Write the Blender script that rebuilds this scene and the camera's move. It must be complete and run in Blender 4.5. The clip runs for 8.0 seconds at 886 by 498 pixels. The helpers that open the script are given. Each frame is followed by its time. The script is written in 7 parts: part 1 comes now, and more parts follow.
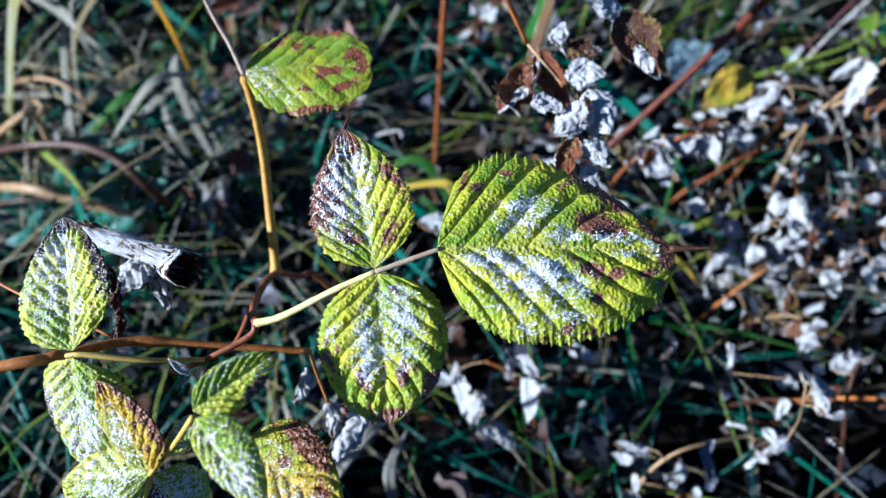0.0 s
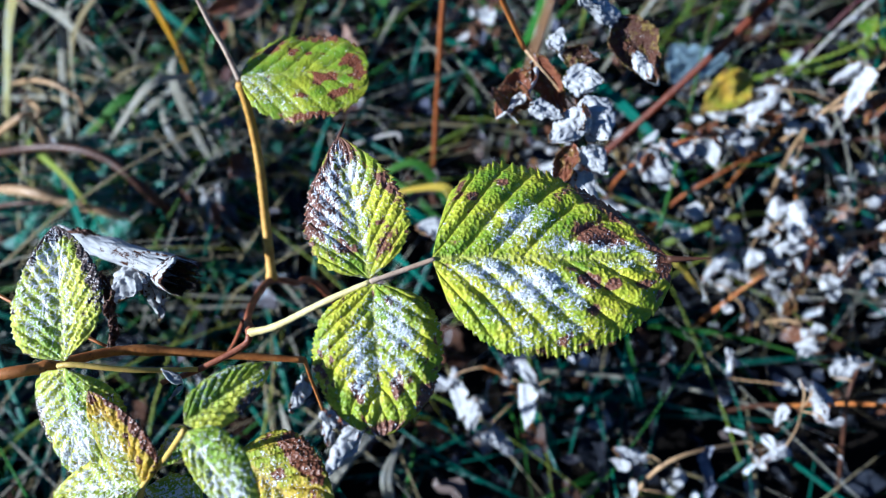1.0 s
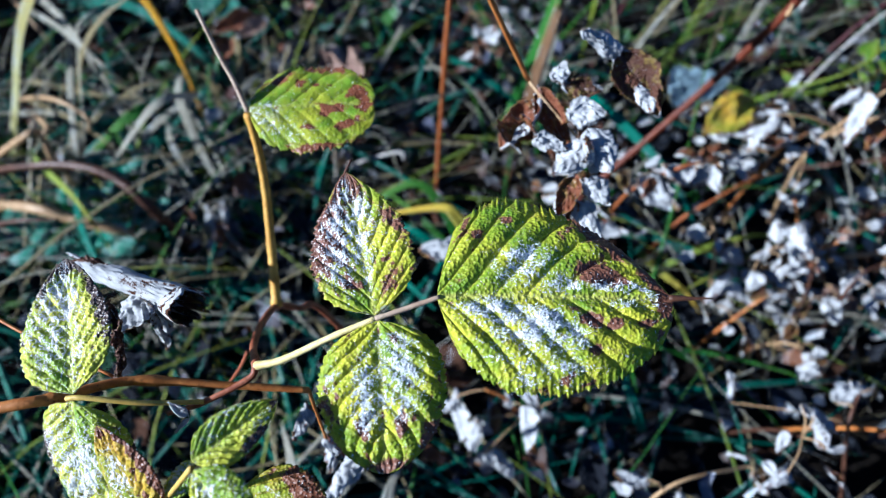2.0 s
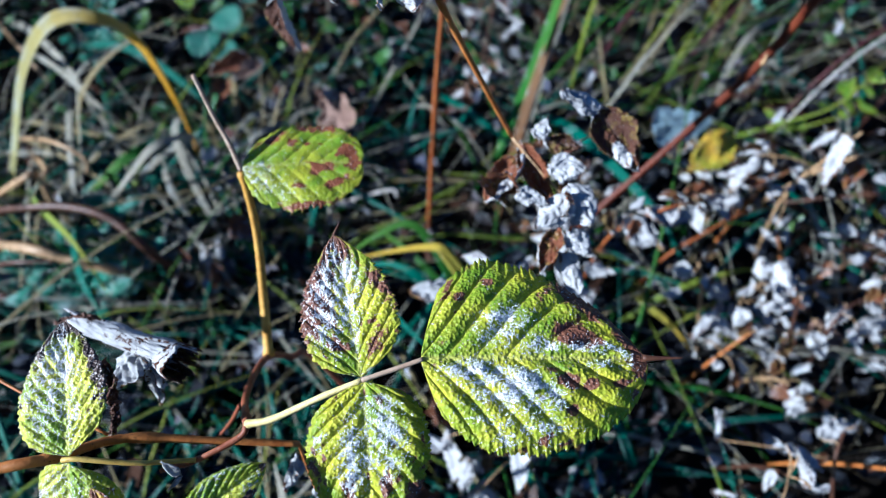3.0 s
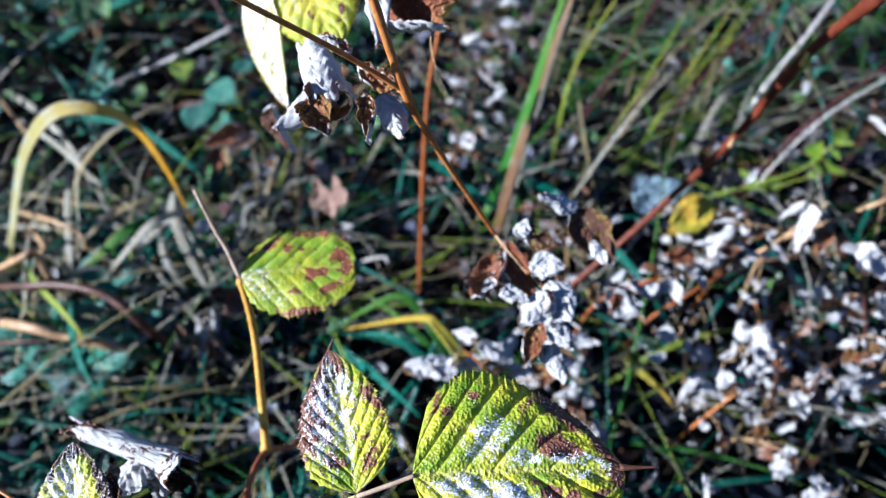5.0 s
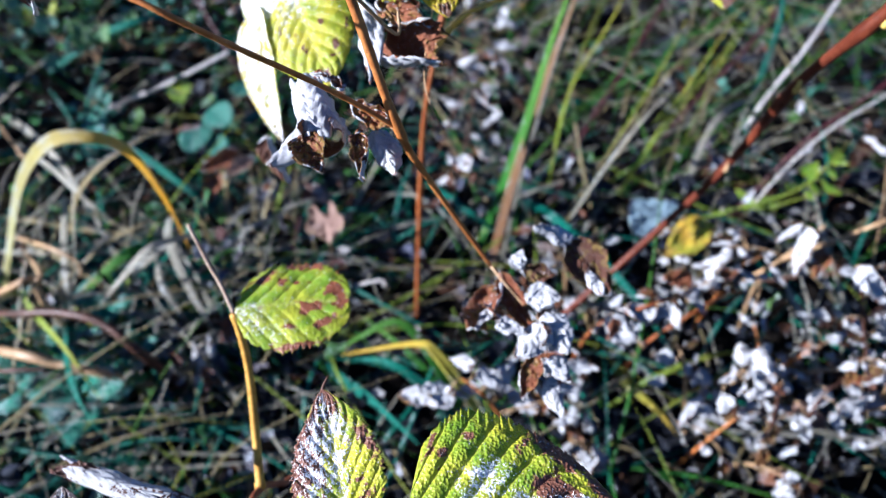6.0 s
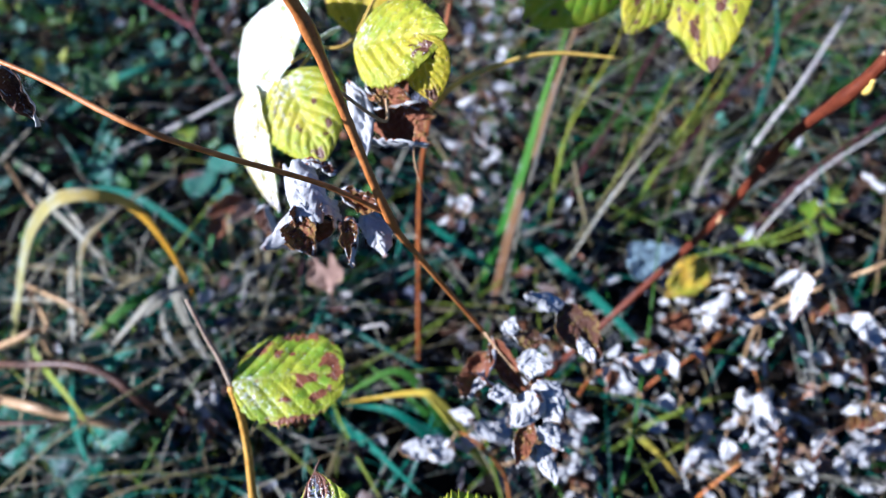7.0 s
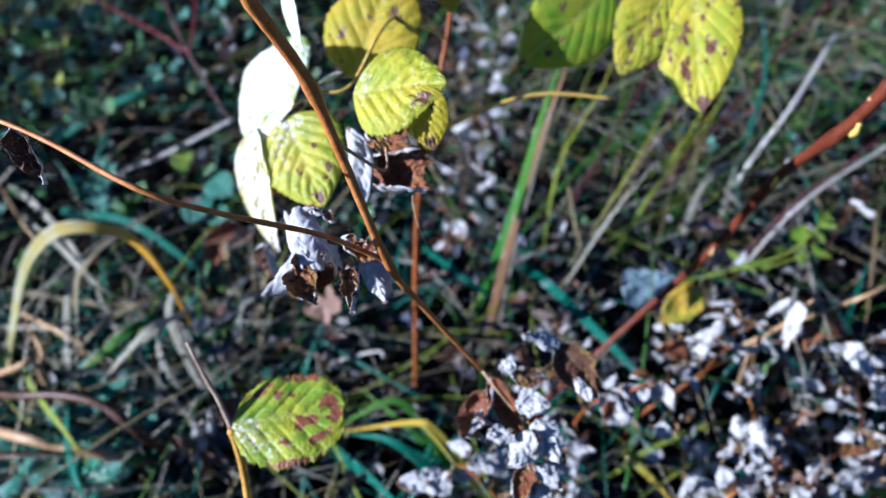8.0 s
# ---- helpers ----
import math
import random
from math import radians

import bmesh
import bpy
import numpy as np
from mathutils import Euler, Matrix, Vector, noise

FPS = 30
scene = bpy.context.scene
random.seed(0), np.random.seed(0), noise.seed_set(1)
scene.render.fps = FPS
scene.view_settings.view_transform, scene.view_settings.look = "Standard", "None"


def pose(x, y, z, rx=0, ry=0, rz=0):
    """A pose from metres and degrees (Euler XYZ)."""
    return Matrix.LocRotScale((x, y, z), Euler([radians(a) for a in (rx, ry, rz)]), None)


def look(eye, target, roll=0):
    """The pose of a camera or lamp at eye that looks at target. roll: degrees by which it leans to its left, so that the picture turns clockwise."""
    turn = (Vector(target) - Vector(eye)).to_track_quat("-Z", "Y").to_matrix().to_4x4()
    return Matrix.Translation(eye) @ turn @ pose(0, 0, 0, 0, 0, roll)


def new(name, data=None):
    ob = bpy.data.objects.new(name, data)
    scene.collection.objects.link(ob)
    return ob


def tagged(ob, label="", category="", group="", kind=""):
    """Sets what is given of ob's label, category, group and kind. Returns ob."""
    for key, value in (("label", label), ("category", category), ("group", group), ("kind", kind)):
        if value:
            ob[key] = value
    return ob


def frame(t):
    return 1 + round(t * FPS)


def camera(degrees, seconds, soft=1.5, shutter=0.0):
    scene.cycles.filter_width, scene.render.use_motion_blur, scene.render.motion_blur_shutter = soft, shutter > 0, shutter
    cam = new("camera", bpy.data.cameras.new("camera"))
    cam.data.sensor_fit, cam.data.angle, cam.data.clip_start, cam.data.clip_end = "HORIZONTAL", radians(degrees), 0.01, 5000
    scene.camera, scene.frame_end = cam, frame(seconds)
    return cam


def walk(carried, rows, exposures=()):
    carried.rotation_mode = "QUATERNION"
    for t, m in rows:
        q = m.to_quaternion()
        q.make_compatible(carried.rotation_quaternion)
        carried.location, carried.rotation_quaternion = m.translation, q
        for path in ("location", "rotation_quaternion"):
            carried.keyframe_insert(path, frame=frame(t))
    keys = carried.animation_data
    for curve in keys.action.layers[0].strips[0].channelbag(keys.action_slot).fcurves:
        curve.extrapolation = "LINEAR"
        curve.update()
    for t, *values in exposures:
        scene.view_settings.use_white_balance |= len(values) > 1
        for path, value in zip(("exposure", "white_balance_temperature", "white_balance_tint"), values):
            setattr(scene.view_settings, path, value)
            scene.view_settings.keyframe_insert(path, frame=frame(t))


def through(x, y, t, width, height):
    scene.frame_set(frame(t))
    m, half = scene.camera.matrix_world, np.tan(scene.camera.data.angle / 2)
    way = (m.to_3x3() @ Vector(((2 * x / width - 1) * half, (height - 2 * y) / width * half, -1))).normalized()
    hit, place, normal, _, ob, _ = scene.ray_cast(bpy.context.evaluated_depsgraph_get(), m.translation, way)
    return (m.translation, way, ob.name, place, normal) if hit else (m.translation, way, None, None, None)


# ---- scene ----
cam = camera(74.6, 8.0, soft=1.0)
ROWS = [
    (0, 0.02243, 0.00963, 0.44500, 29.922, -0.051, -0.523),
    (0.5, 0.02224, 0.01190, 0.44579, 29.827, -0.292, -0.196),
    (1, 0.02366, 0.01264, 0.44501, 29.956, -0.111, -0.386),
    (2.5, 0.02247, 0.02172, 0.45730, 31.815, 0.235, -0.066),
    (3, 0.02684, 0.02442, 0.46407, 33.073, -0.460, -0.069),
    (3.5, 0.03267, 0.02735, 0.46954, 34.000, -0.691, -0.624),
    (4, 0.03165, 0.02818, 0.47442, 34.896, -1.284, -0.485),
    (4.5, 0.02857, 0.03419, 0.48508, 35.915, -1.835, -0.124),
    (6, 0.03095, 0.04491, 0.49440, 38.100, -1.995, -0.537),
    (6.5, 0.03389, 0.05301, 0.50129, 39.298, -1.750, -1.161),
    (7, 0.03879, 0.05851, 0.51231, 40.064, -0.828, -2.306),
    (7.5, 0.03921, 0.06293, 0.51664, 40.531, -0.753, -2.268),
    (8, 0.03750, 0.06557, 0.52315, 41.388, -1.800, -1.781),
]
walk(cam, [(t, pose(x, y, z, rx, 0, rz) @ pose(0, 0, 0, 0, 0, roll)) for t, x, y, z, rx, rz, roll in ROWS], [(0.0, 1.27, 4260, 13), (2.5, 1.26, 4260, 13), (4.0, 1.42, 4270, 13), (4.5, 1.54, 4470, 15), (6.5, 1.68, 4470, 21), (8.0, 1.40, 4340, 20)])

# ---- world, sun, exposure ----
world = bpy.data.worlds.new("sky")
scene.world = world
world.use_nodes = True
wn = world.node_tree
sky = wn.nodes.new("ShaderNodeTexSky")
sky.sky_type = "NISHITA"
sky.sun_disc = False
sky.ozone_density = 4.0
sky.dust_density = 0.3
SUN_WAY = Vector((-0.88, -0.16, 0.36)).normalized()   # from the scene towards the sun
sky.sun_elevation = math.asin(SUN_WAY.z)
sky.sun_rotation = math.atan2(SUN_WAY.x, SUN_WAY.y)
wn.links.new(sky.outputs[0], wn.nodes["Background"].inputs[0])
wn.nodes["Background"].inputs[1].default_value = 0.026
sun_data = bpy.data.lights.new("sun", "SUN")
sun_data.energy = 5.0
sun_data.angle = radians(0.53)
sun_data.color = (1.0, 0.81, 0.54)
sun = new("sun", sun_data)
sun.matrix_world = look((0, 0, 3), Vector((0, 0, 3)) - SUN_WAY)
cam.data.dof.use_dof = True
cam.data.dof.focus_distance = 0.174
cam.data.dof.aperture_fstop = 8.0


# ---- materials ----
class Nodes:
    """A small builder for node materials."""

    def __init__(self, name, rough=0.6, spec=0.4):
        self.mat = bpy.data.materials.new(name)
        self.mat.use_nodes = True
        self.t = self.mat.node_tree
        self.bsdf = self.t.nodes["Principled BSDF"]
        self.out = self.t.nodes["Material Output"]
        self.put(self.bsdf.inputs["Roughness"], rough)
        self.bsdf.inputs["Specular IOR Level"].default_value = spec

    def put(self, socket, value):
        if isinstance(value, bpy.types.NodeSocket):
            self.t.links.new(value, socket)
        elif isinstance(value, tuple) and len(value) == 3 and socket.type == "RGBA":
            socket.default_value = (*value, 1)
        else:
            socket.default_value = value

    def math(self, op, a, b=0.0, clamp=False):
        n = self.t.nodes.new("ShaderNodeMath")
        n.operation, n.use_clamp = op, clamp
        self.put(n.inputs[0], a)
        self.put(n.inputs[1], b)
        return n.outputs[0]

    def attr(self, name):
        n = self.t.nodes.new("ShaderNodeAttribute")
        n.attribute_name = name
        return n

    def noise(self, scale, detail=3.0, rough=0.55, stretch=None, coords="Object", warp=0.0):
        c = self.t.nodes.new("ShaderNodeTexCoord").outputs[coords]
        if stretch:
            m = self.t.nodes.new("ShaderNodeMapping")
            m.inputs["Scale"].default_value = stretch
            self.t.links.new(c, m.inputs[0])
            c = m.outputs[0]
        n = self.t.nodes.new("ShaderNodeTexNoise")
        self.t.links.new(c, n.inputs["Vector"])
        n.inputs["Scale"].default_value = scale
        n.inputs["Detail"].default_value = detail
        n.inputs["Roughness"].default_value = rough
        n.inputs["Distortion"].default_value = warp
        return n.outputs["Fac"]

    def cells(self, scale, feature="F1"):
        c = self.t.nodes.new("ShaderNodeTexCoord").outputs["Object"]
        n = self.t.nodes.new("ShaderNodeTexVoronoi")
        n.feature = feature
        n.inputs["Scale"].default_value = scale
        self.t.links.new(c, n.inputs["Vector"])
        return n.outputs["Distance"]

    def step(self, x, lo, hi):
        n = self.t.nodes.new("ShaderNodeMapRange")
        n.interpolation_type = "SMOOTHSTEP"
        self.put(n.inputs[0], x)
        self.put(n.inputs[1], lo)
        self.put(n.inputs[2], hi)
        return n.outputs[0]

    def mix(self, f, a, b):
        n = self.t.nodes.new("ShaderNodeMix")
        n.data_type = "RGBA"
        self.put(n.inputs[0], f)
        self.put(n.inputs[6], a)
        self.put(n.inputs[7], b)
        return n.outputs[2]

    def random(self):
        return self.t.nodes.new("ShaderNodeObjectInfo").outputs["Random"]

    def island(self):
        return self.t.nodes.new("ShaderNodeNewGeometry").outputs["Random Per Island"]

    def bump(self, height, strength, distance):
        n = self.t.nodes.new("ShaderNodeBump")
        n.inputs["Strength"].default_value = strength
        n.inputs["Distance"].default_value = distance
        self.put(n.inputs["Height"], height)
        self.t.links.new(n.outputs[0], self.bsdf.inputs["Normal"])
        return n.outputs[0]

    def colour(self, c):
        self.put(self.bsdf.inputs["Base Color"], c)
        return c

    def glow_through(self, c, amount, root_power=0.55):
        """Light that passes through a thin leaf."""
        tr = self.t.nodes.new("ShaderNodeBsdfTranslucent")
        root = self.t.nodes.new("ShaderNodeGamma")       # the light crosses two skins
        self.put(root.inputs[0], c)
        root.inputs[1].default_value = root_power
        self.t.links.new(root.outputs[0], tr.inputs["Color"])
        mx = self.t.nodes.new("ShaderNodeMixShader")
        self.put(mx.inputs[0], amount)
        self.t.links.new(self.bsdf.outputs[0], mx.inputs[1])
        self.t.links.new(tr.outputs[0], mx.inputs[2])
        self.t.links.new(mx.outputs[0], self.out.inputs["Surface"])


def leaf_material(name, young, old, spot, frost_colour=(0.93, 0.93, 0.93), through=0.3, rough=0.5,
                  frost_gain=1.0, vein_tone=1.2, spot_gain=1.0, wet=0.35, relief=0.8):
    """Blade of a leaf: two greens, veins along the relief, brown necrotic spots and a dusting of frost."""
    k = Nodes(name, rough, wet)
    vein = k.attr("vein").outputs["Fac"]
    near_side = k.attr("rib").outputs["Fac"]
    tone = k.noise(60, 4, 0.6)
    fine = k.noise(900, 3, 0.6)
    base = k.mix(k.step(tone, 0.35, 0.68), young, old)
    base = k.mix(k.math("MULTIPLY", k.step(fine, 0.35, 0.7), 0.30), base, tuple(c * 0.5 for c in young))
    base = k.mix(k.math("MULTIPLY", vein, 0.45), base, tuple(min(1, c * vein_tone + 0.03) for c in old))
    base = k.mix(k.math("MULTIPLY", near_side, 0.7), base, tuple(min(1, c * 0.9 + 0.12) for c in old))
    brown = k.attr("brown").outputs["Fac"]
    ragged = k.math("ADD", k.math("MULTIPLY", brown, spot_gain), k.math("MULTIPLY", k.math("SUBTRACT", k.noise(330, 5, 0.65), 0.5), 1.5))
    rot = k.step(ragged, 0.36, 0.50)
    rust = k.mix(k.noise(700, 3), spot, tuple(min(1, c * 2.6 + 0.02) for c in spot))
    base = k.mix(k.math("MULTIPLY", k.step(ragged, 0.18, 0.42), 0.5), base, (0.33, 0.27, 0.03))
    base = k.mix(rot, base, rust)
    frost = k.math("MULTIPLY", k.attr("frost").outputs["Fac"], frost_gain)
    flake = k.math("ADD", k.math("MULTIPLY", k.noise(1500, 2, 0.6), 2.1), k.math("MULTIPLY", k.noise(520, 3, 0.6, warp=0.5), 0.95))
    white = k.step(k.math("ADD", k.math("MULTIPLY", frost, 0.62), k.math("SUBTRACT", flake, 1.64)), 0.28, 0.34)
    final = k.colour(k.mix(white, base, frost_colour))
    k.put(k.bsdf.inputs["Roughness"], k.math("ADD", k.math("MULTIPLY", white, 0.3), k.math("ADD", k.math("MULTIPLY", fine, 0.2), rough - 0.12)))
    pits = k.math("SUBTRACT", k.math("MULTIPLY", k.cells(900), 0.8), k.math("MULTIPLY", vein, 0.7))
    h = k.math("ADD", pits, k.math("MULTIPLY", k.math("MULTIPLY", white, flake), 1.2))
    k.bump(h, relief, 0.0010)
    k.glow_through(k.mix(white, base, (0.5, 0.55, 0.5)), k.math("MULTIPLY", k.math("SUBTRACT", 1.0, k.math("MAXIMUM", rot, k.math("MULTIPLY", white, 0.6))), through))
    return k.mat


def felt_material(name, pale, dark, through=0.12, spot_gain=0.6):
    """The felted pale underside of a raspberry leaf, with raised ribs and a few dark flecks."""
    k = Nodes(name, 0.9, 0.1)
    rib = k.math("MAXIMUM", k.attr("vein").outputs["Fac"], k.attr("rib").outputs["Fac"])
    tone = k.noise(120, 4, 0.6)
    c = k.mix(k.step(tone, 0.3, 0.75), pale, tuple(x * 0.72 for x in pale))
    c = k.mix(k.math("MULTIPLY", rib, 0.45), c, tuple(x * 0.42 for x in pale))
    brown = k.attr("brown").outputs["Fac"]
    holes = k.step(k.math("ADD", k.math("MULTIPLY", brown, spot_gain), k.math("MULTIPLY", k.math("SUBTRACT", k.noise(300, 4, 0.7), 0.5), 1.2)), 0.40, 0.52)
    c = k.colour(k.mix(holes, c, dark))
    k.bump(k.math("ADD", k.math("MULTIPLY", rib, 0.6), k.math("MULTIPLY", k.noise(1400, 3), 0.5)), 0.6, 0.0005)
    k.glow_through(c, through)
    return k.mat


def bark_material(name, a, b, scar=(0.02, 0.012, 0.008), rough=0.45, frost=0.0, scale=160, shine=0.25):
    """Skin of a stem: streaked along its length, with flecks and a trace of frost."""
    k = Nodes(name, rough, shine)
    streak = k.noise(scale, 4, 0.6, stretch=(1.0, 1.0, 1.0))
    along = k.attr("along").outputs["Fac"]
    c = k.mix(k.step(streak, 0.3, 0.7), a, b)
    c = k.mix(k.math("MULTIPLY", k.step(k.noise(scale * 6, 3, 0.7), 0.58, 0.68), 0.6), c, scar)
    if frost:
        white = k.step(k.math("ADD", k.noise(scale * 9, 3, 0.7), (frost - 0.5) * 0.5), 0.55, 0.66)
        c = k.mix(white, c, (0.80, 0.83, 0.88))
    k.colour(c)
    k.bump(k.noise(scale * 5, 4, 0.65), 0.5, 0.0005)
    return k.mat


def grass_material(name, fresh, dry, frost=0.3, through=0.25, rough=0.5):
    """Grass: fine lengthwise streaks, dry tips, each blade a little different, frost in flecks."""
    k = Nodes(name, rough + 0.1, 0.12)
    uv = k.t.nodes.new("ShaderNodeUVMap")
    sep = k.t.nodes.new("ShaderNodeSeparateXYZ")
    k.t.links.new(uv.outputs[0], sep.inputs[0])
    u, v = sep.outputs[0], sep.outputs[1]
    wave = k.math("SINE", k.math("MULTIPLY", v, 62.0))
    each = k.island()
    c = k.mix(k.step(k.math("ADD", k.math("MULTIPLY", u, 0.7), k.math("MULTIPLY", each, 0.6)), 0.45, 1.05), fresh, dry)
    c = k.mix(k.math("MULTIPLY", k.step(wave, 0.2, 0.9), 0.3), c, tuple(x * 0.6 for x in fresh))
    c = k.mix(k.math("MULTIPLY", k.noise(55, 4), 0.55), c, tuple(x * 0.5 for x in dry))
    edge = k.math("ABSOLUTE", k.math("SUBTRACT", k.math("MULTIPLY", v, 2.0), 1.0))
    ice = k.math("ADD", k.math("ADD", k.math("MULTIPLY", k.noise(1300, 3, 0.7), 0.8), k.math("MULTIPLY", k.noise(45, 3), 0.5)), k.math("MULTIPLY", edge, 0.12))
    white = k.step(ice, 0.86 - 0.22 * frost, 0.98 - 0.22 * frost)
    k.colour(k.mix(k.math("MULTIPLY", white, 0.85), c, (0.72, 0.80, 0.86)))
    k.bump(k.math("ADD", wave, k.math("MULTIPLY", white, 1.5)), 0.35, 0.0004)
    k.glow_through(c, through, 0.85)
    return k.mat


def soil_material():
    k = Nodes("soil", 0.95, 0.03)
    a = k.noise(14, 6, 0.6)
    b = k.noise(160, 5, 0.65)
    # darker than damp soil: the shade under the weeds is in this colour
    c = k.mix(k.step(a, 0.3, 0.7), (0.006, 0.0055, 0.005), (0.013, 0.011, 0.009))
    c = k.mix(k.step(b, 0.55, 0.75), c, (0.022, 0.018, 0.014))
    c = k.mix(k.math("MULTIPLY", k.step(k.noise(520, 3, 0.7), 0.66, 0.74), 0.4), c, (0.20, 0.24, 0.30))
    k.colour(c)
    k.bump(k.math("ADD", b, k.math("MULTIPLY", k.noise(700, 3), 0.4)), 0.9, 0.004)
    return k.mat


def litter_material(name, tones, frost=0.3):
    """Loose dead leaves and bits: a tone of its own on every piece."""
    k = Nodes(name, 0.85, 0.06)
    r = k.t.nodes.new("ShaderNodeValToRGB")
    r.color_ramp.interpolation = "CONSTANT"
    while len(r.color_ramp.elements) < len(tones):
        r.color_ramp.elements.new(0.5)
    for n, tone in enumerate(tones):
        r.color_ramp.elements[n].position = n / len(tones)
        r.color_ramp.elements[n].color = (*tone, 1)
    k.t.links.new(k.island(), r.inputs[0])
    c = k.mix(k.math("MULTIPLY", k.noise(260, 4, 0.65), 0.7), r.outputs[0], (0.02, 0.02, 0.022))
    white = k.step(k.math("ADD", k.noise(1200, 3, 0.7), k.math("MULTIPLY", k.noise(60, 2), 0.5)), 0.90 - 0.2 * frost, 1.0 - 0.2 * frost)
    k.colour(k.mix(white, c, (0.62, 0.68, 0.76)))
    k.bump(k.noise(900, 4), 0.6, 0.0008)
    return k.mat


ICE = Nodes("hoarfrost", 0.35, 0.5)
ICE.colour((0.90, 0.93, 0.96))
ICE.glow_through((0.9, 0.94, 0.98), 0.35)
ICE = ICE.mat
GREEN = leaf_material("frosted_green_leaf", (0.22, 0.36, 0.006), (0.68, 0.66, 0.014), (0.075, 0.029, 0.014), relief=0.7)
PALE_GREEN = leaf_material("pale_frosted_leaf", (0.26, 0.42, 0.012), (0.74, 0.74, 0.04), (0.03, 0.018, 0.014), relief=0.7)
LIME = leaf_material("lime_leaf", (0.20, 0.42, 0.008), (0.50, 0.56, 0.015), (0.05, 0.02, 0.006), through=0.62, relief=0.4)
BRIGHT_LIME = leaf_material("bright_lime_leaf", (0.25, 0.43, 0.010), (0.58, 0.60, 0.013), (0.09, 0.026, 0.007), through=0.4, relief=0.4)
SUN_LIME = leaf_material("sunlit_yellow_green_leaf", (0.374, 0.459, 0.0085), (0.629, 0.561, 0.0136), (0.0425, 0.0136, 0.00425), through=0.45, relief=0.4)
YELLOW = leaf_material("yellowing_leaf", (0.51, 0.484, 0.0085), (0.68, 0.527, 0.0127), (0.034, 0.0127, 0.00425), through=0.6, relief=0.4)
RUST = leaf_material("rusty_leaf", (0.34, 0.42, 0.015), (0.74, 0.46, 0.02), (0.07, 0.022, 0.006), through=0.35)
DEAD_TOP = leaf_material("withered_leaf_top", (0.05, 0.018, 0.009), (0.10, 0.038, 0.018), (0.018, 0.010, 0.008), through=0.10, rough=0.7, vein_tone=1.2)
DEAD_RED = leaf_material("russet_leaf_top", (0.17, 0.055, 0.02), (0.28, 0.10, 0.04), (0.04, 0.014, 0.008), through=0.25, rough=0.7)
PINK = leaf_material("faded_pink_leaf", (0.221, 0.136, 0.102), (0.306, 0.204, 0.162), (0.085, 0.0425, 0.0298), through=0.25, rough=0.75)
FELT = felt_material("white_felt_underside", (0.53, 0.54, 0.555), (0.06, 0.026, 0.015), spot_gain=1.0)
# blue copy of the white felt, the blue of shade put into its colour
FELT_SHADE_BLUE = felt_material("blue_shade_underside", (0.38, 0.52, 0.60), (0.12, 0.16, 0.18), through=0.3, spot_gain=0.3)
FELT_GREEN = felt_material("pale_green_underside", (0.48, 0.52, 0.34), (0.10, 0.05, 0.02), through=0.5)
TEAL = leaf_material("teal_frosted_leaf", (0.03, 0.17, 0.11), (0.06, 0.24, 0.17), (0.04, 0.04, 0.03), through=0.2, frost_gain=1.0)
HERB_GREEN = leaf_material("herb_leaf", (0.035, 0.15, 0.02), (0.10, 0.26, 0.03), (0.05, 0.04, 0.02), through=0.3)
BARK_BROWN = bark_material("brown_bark", (0.30, 0.10, 0.016), (0.46, 0.19, 0.04))
BARK_RED = bark_material("red_bark", (0.060, 0.013, 0.006), (0.12, 0.030, 0.011), rough=0.38)
BARK_ORANGE = bark_material("orange_bark", (0.20, 0.055, 0.012), (0.29, 0.10, 0.022))
BARK_YELLOW = bark_material("yellow_stalk", (0.48, 0.32, 0.045), (0.62, 0.46, 0.10), scar=(0.25, 0.13, 0.04))
BARK_CREAM = bark_material("cream_stalk", (0.50, 0.42, 0.14), (0.64, 0.56, 0.25), scar=(0.25, 0.12, 0.04))
BARK_OCHRE = bark_material("ochre_stalk", (0.42, 0.22, 0.025), (0.58, 0.35, 0.055), scar=(0.20, 0.08, 0.02))
BARK_MAROON = bark_material("maroon_stalk", (0.17, 0.05, 0.022), (0.28, 0.10, 0.045))
BARK_GREY = bark_material("grey_stalk", (0.33, 0.29, 0.24), (0.46, 0.42, 0.36), frost=0.2)
BARK_PURPLE = bark_material("purple_stalk", (0.030, 0.008, 0.012), (0.07, 0.018, 0.022), frost=0.22)
BARK_CRIMSON = bark_material("crimson_stalk", (0.15, 0.008, 0.018), (0.22, 0.012, 0.024), frost=0.12)
BARK_DARK = bark_material("dark_bark", (0.045, 0.022, 0.014), (0.09, 0.04, 0.022))
BARK_TAN = bark_material("tan_twig", (0.30, 0.19, 0.09), (0.42, 0.29, 0.15))
BARK_STUB = bark_material("dead_stub", (0.26, 0.18, 0.12), (0.40, 0.31, 0.22), frost=0.06)
BARK_PALE = bark_material("weathered_twig", (0.42, 0.40, 0.38), (0.58, 0.56, 0.54), frost=0.25)
GRASS_GREEN = grass_material("green_grass", (0.024, 0.136, 0.016), (0.112, 0.24, 0.024), frost=0.12)
GRASS_TEAL = grass_material("frosted_grass", (0.0102, 0.111, 0.0723), (0.034, 0.204, 0.145), frost=0.32)
GRASS_YELLOW = grass_material("yellow_grass", (0.34, 0.40, 0.06), (0.72, 0.52, 0.04), frost=0.25, through=0.35)
STRAW_BROWN = grass_material("brown_grass_stalk", (0.221, 0.111, 0.0425), (0.425, 0.281, 0.145), frost=0.3)
GRASS_ARCH = grass_material("arching_grass", (0.62, 0.66, 0.34), (0.95, 0.64, 0.03), frost=0.6, through=0.65)
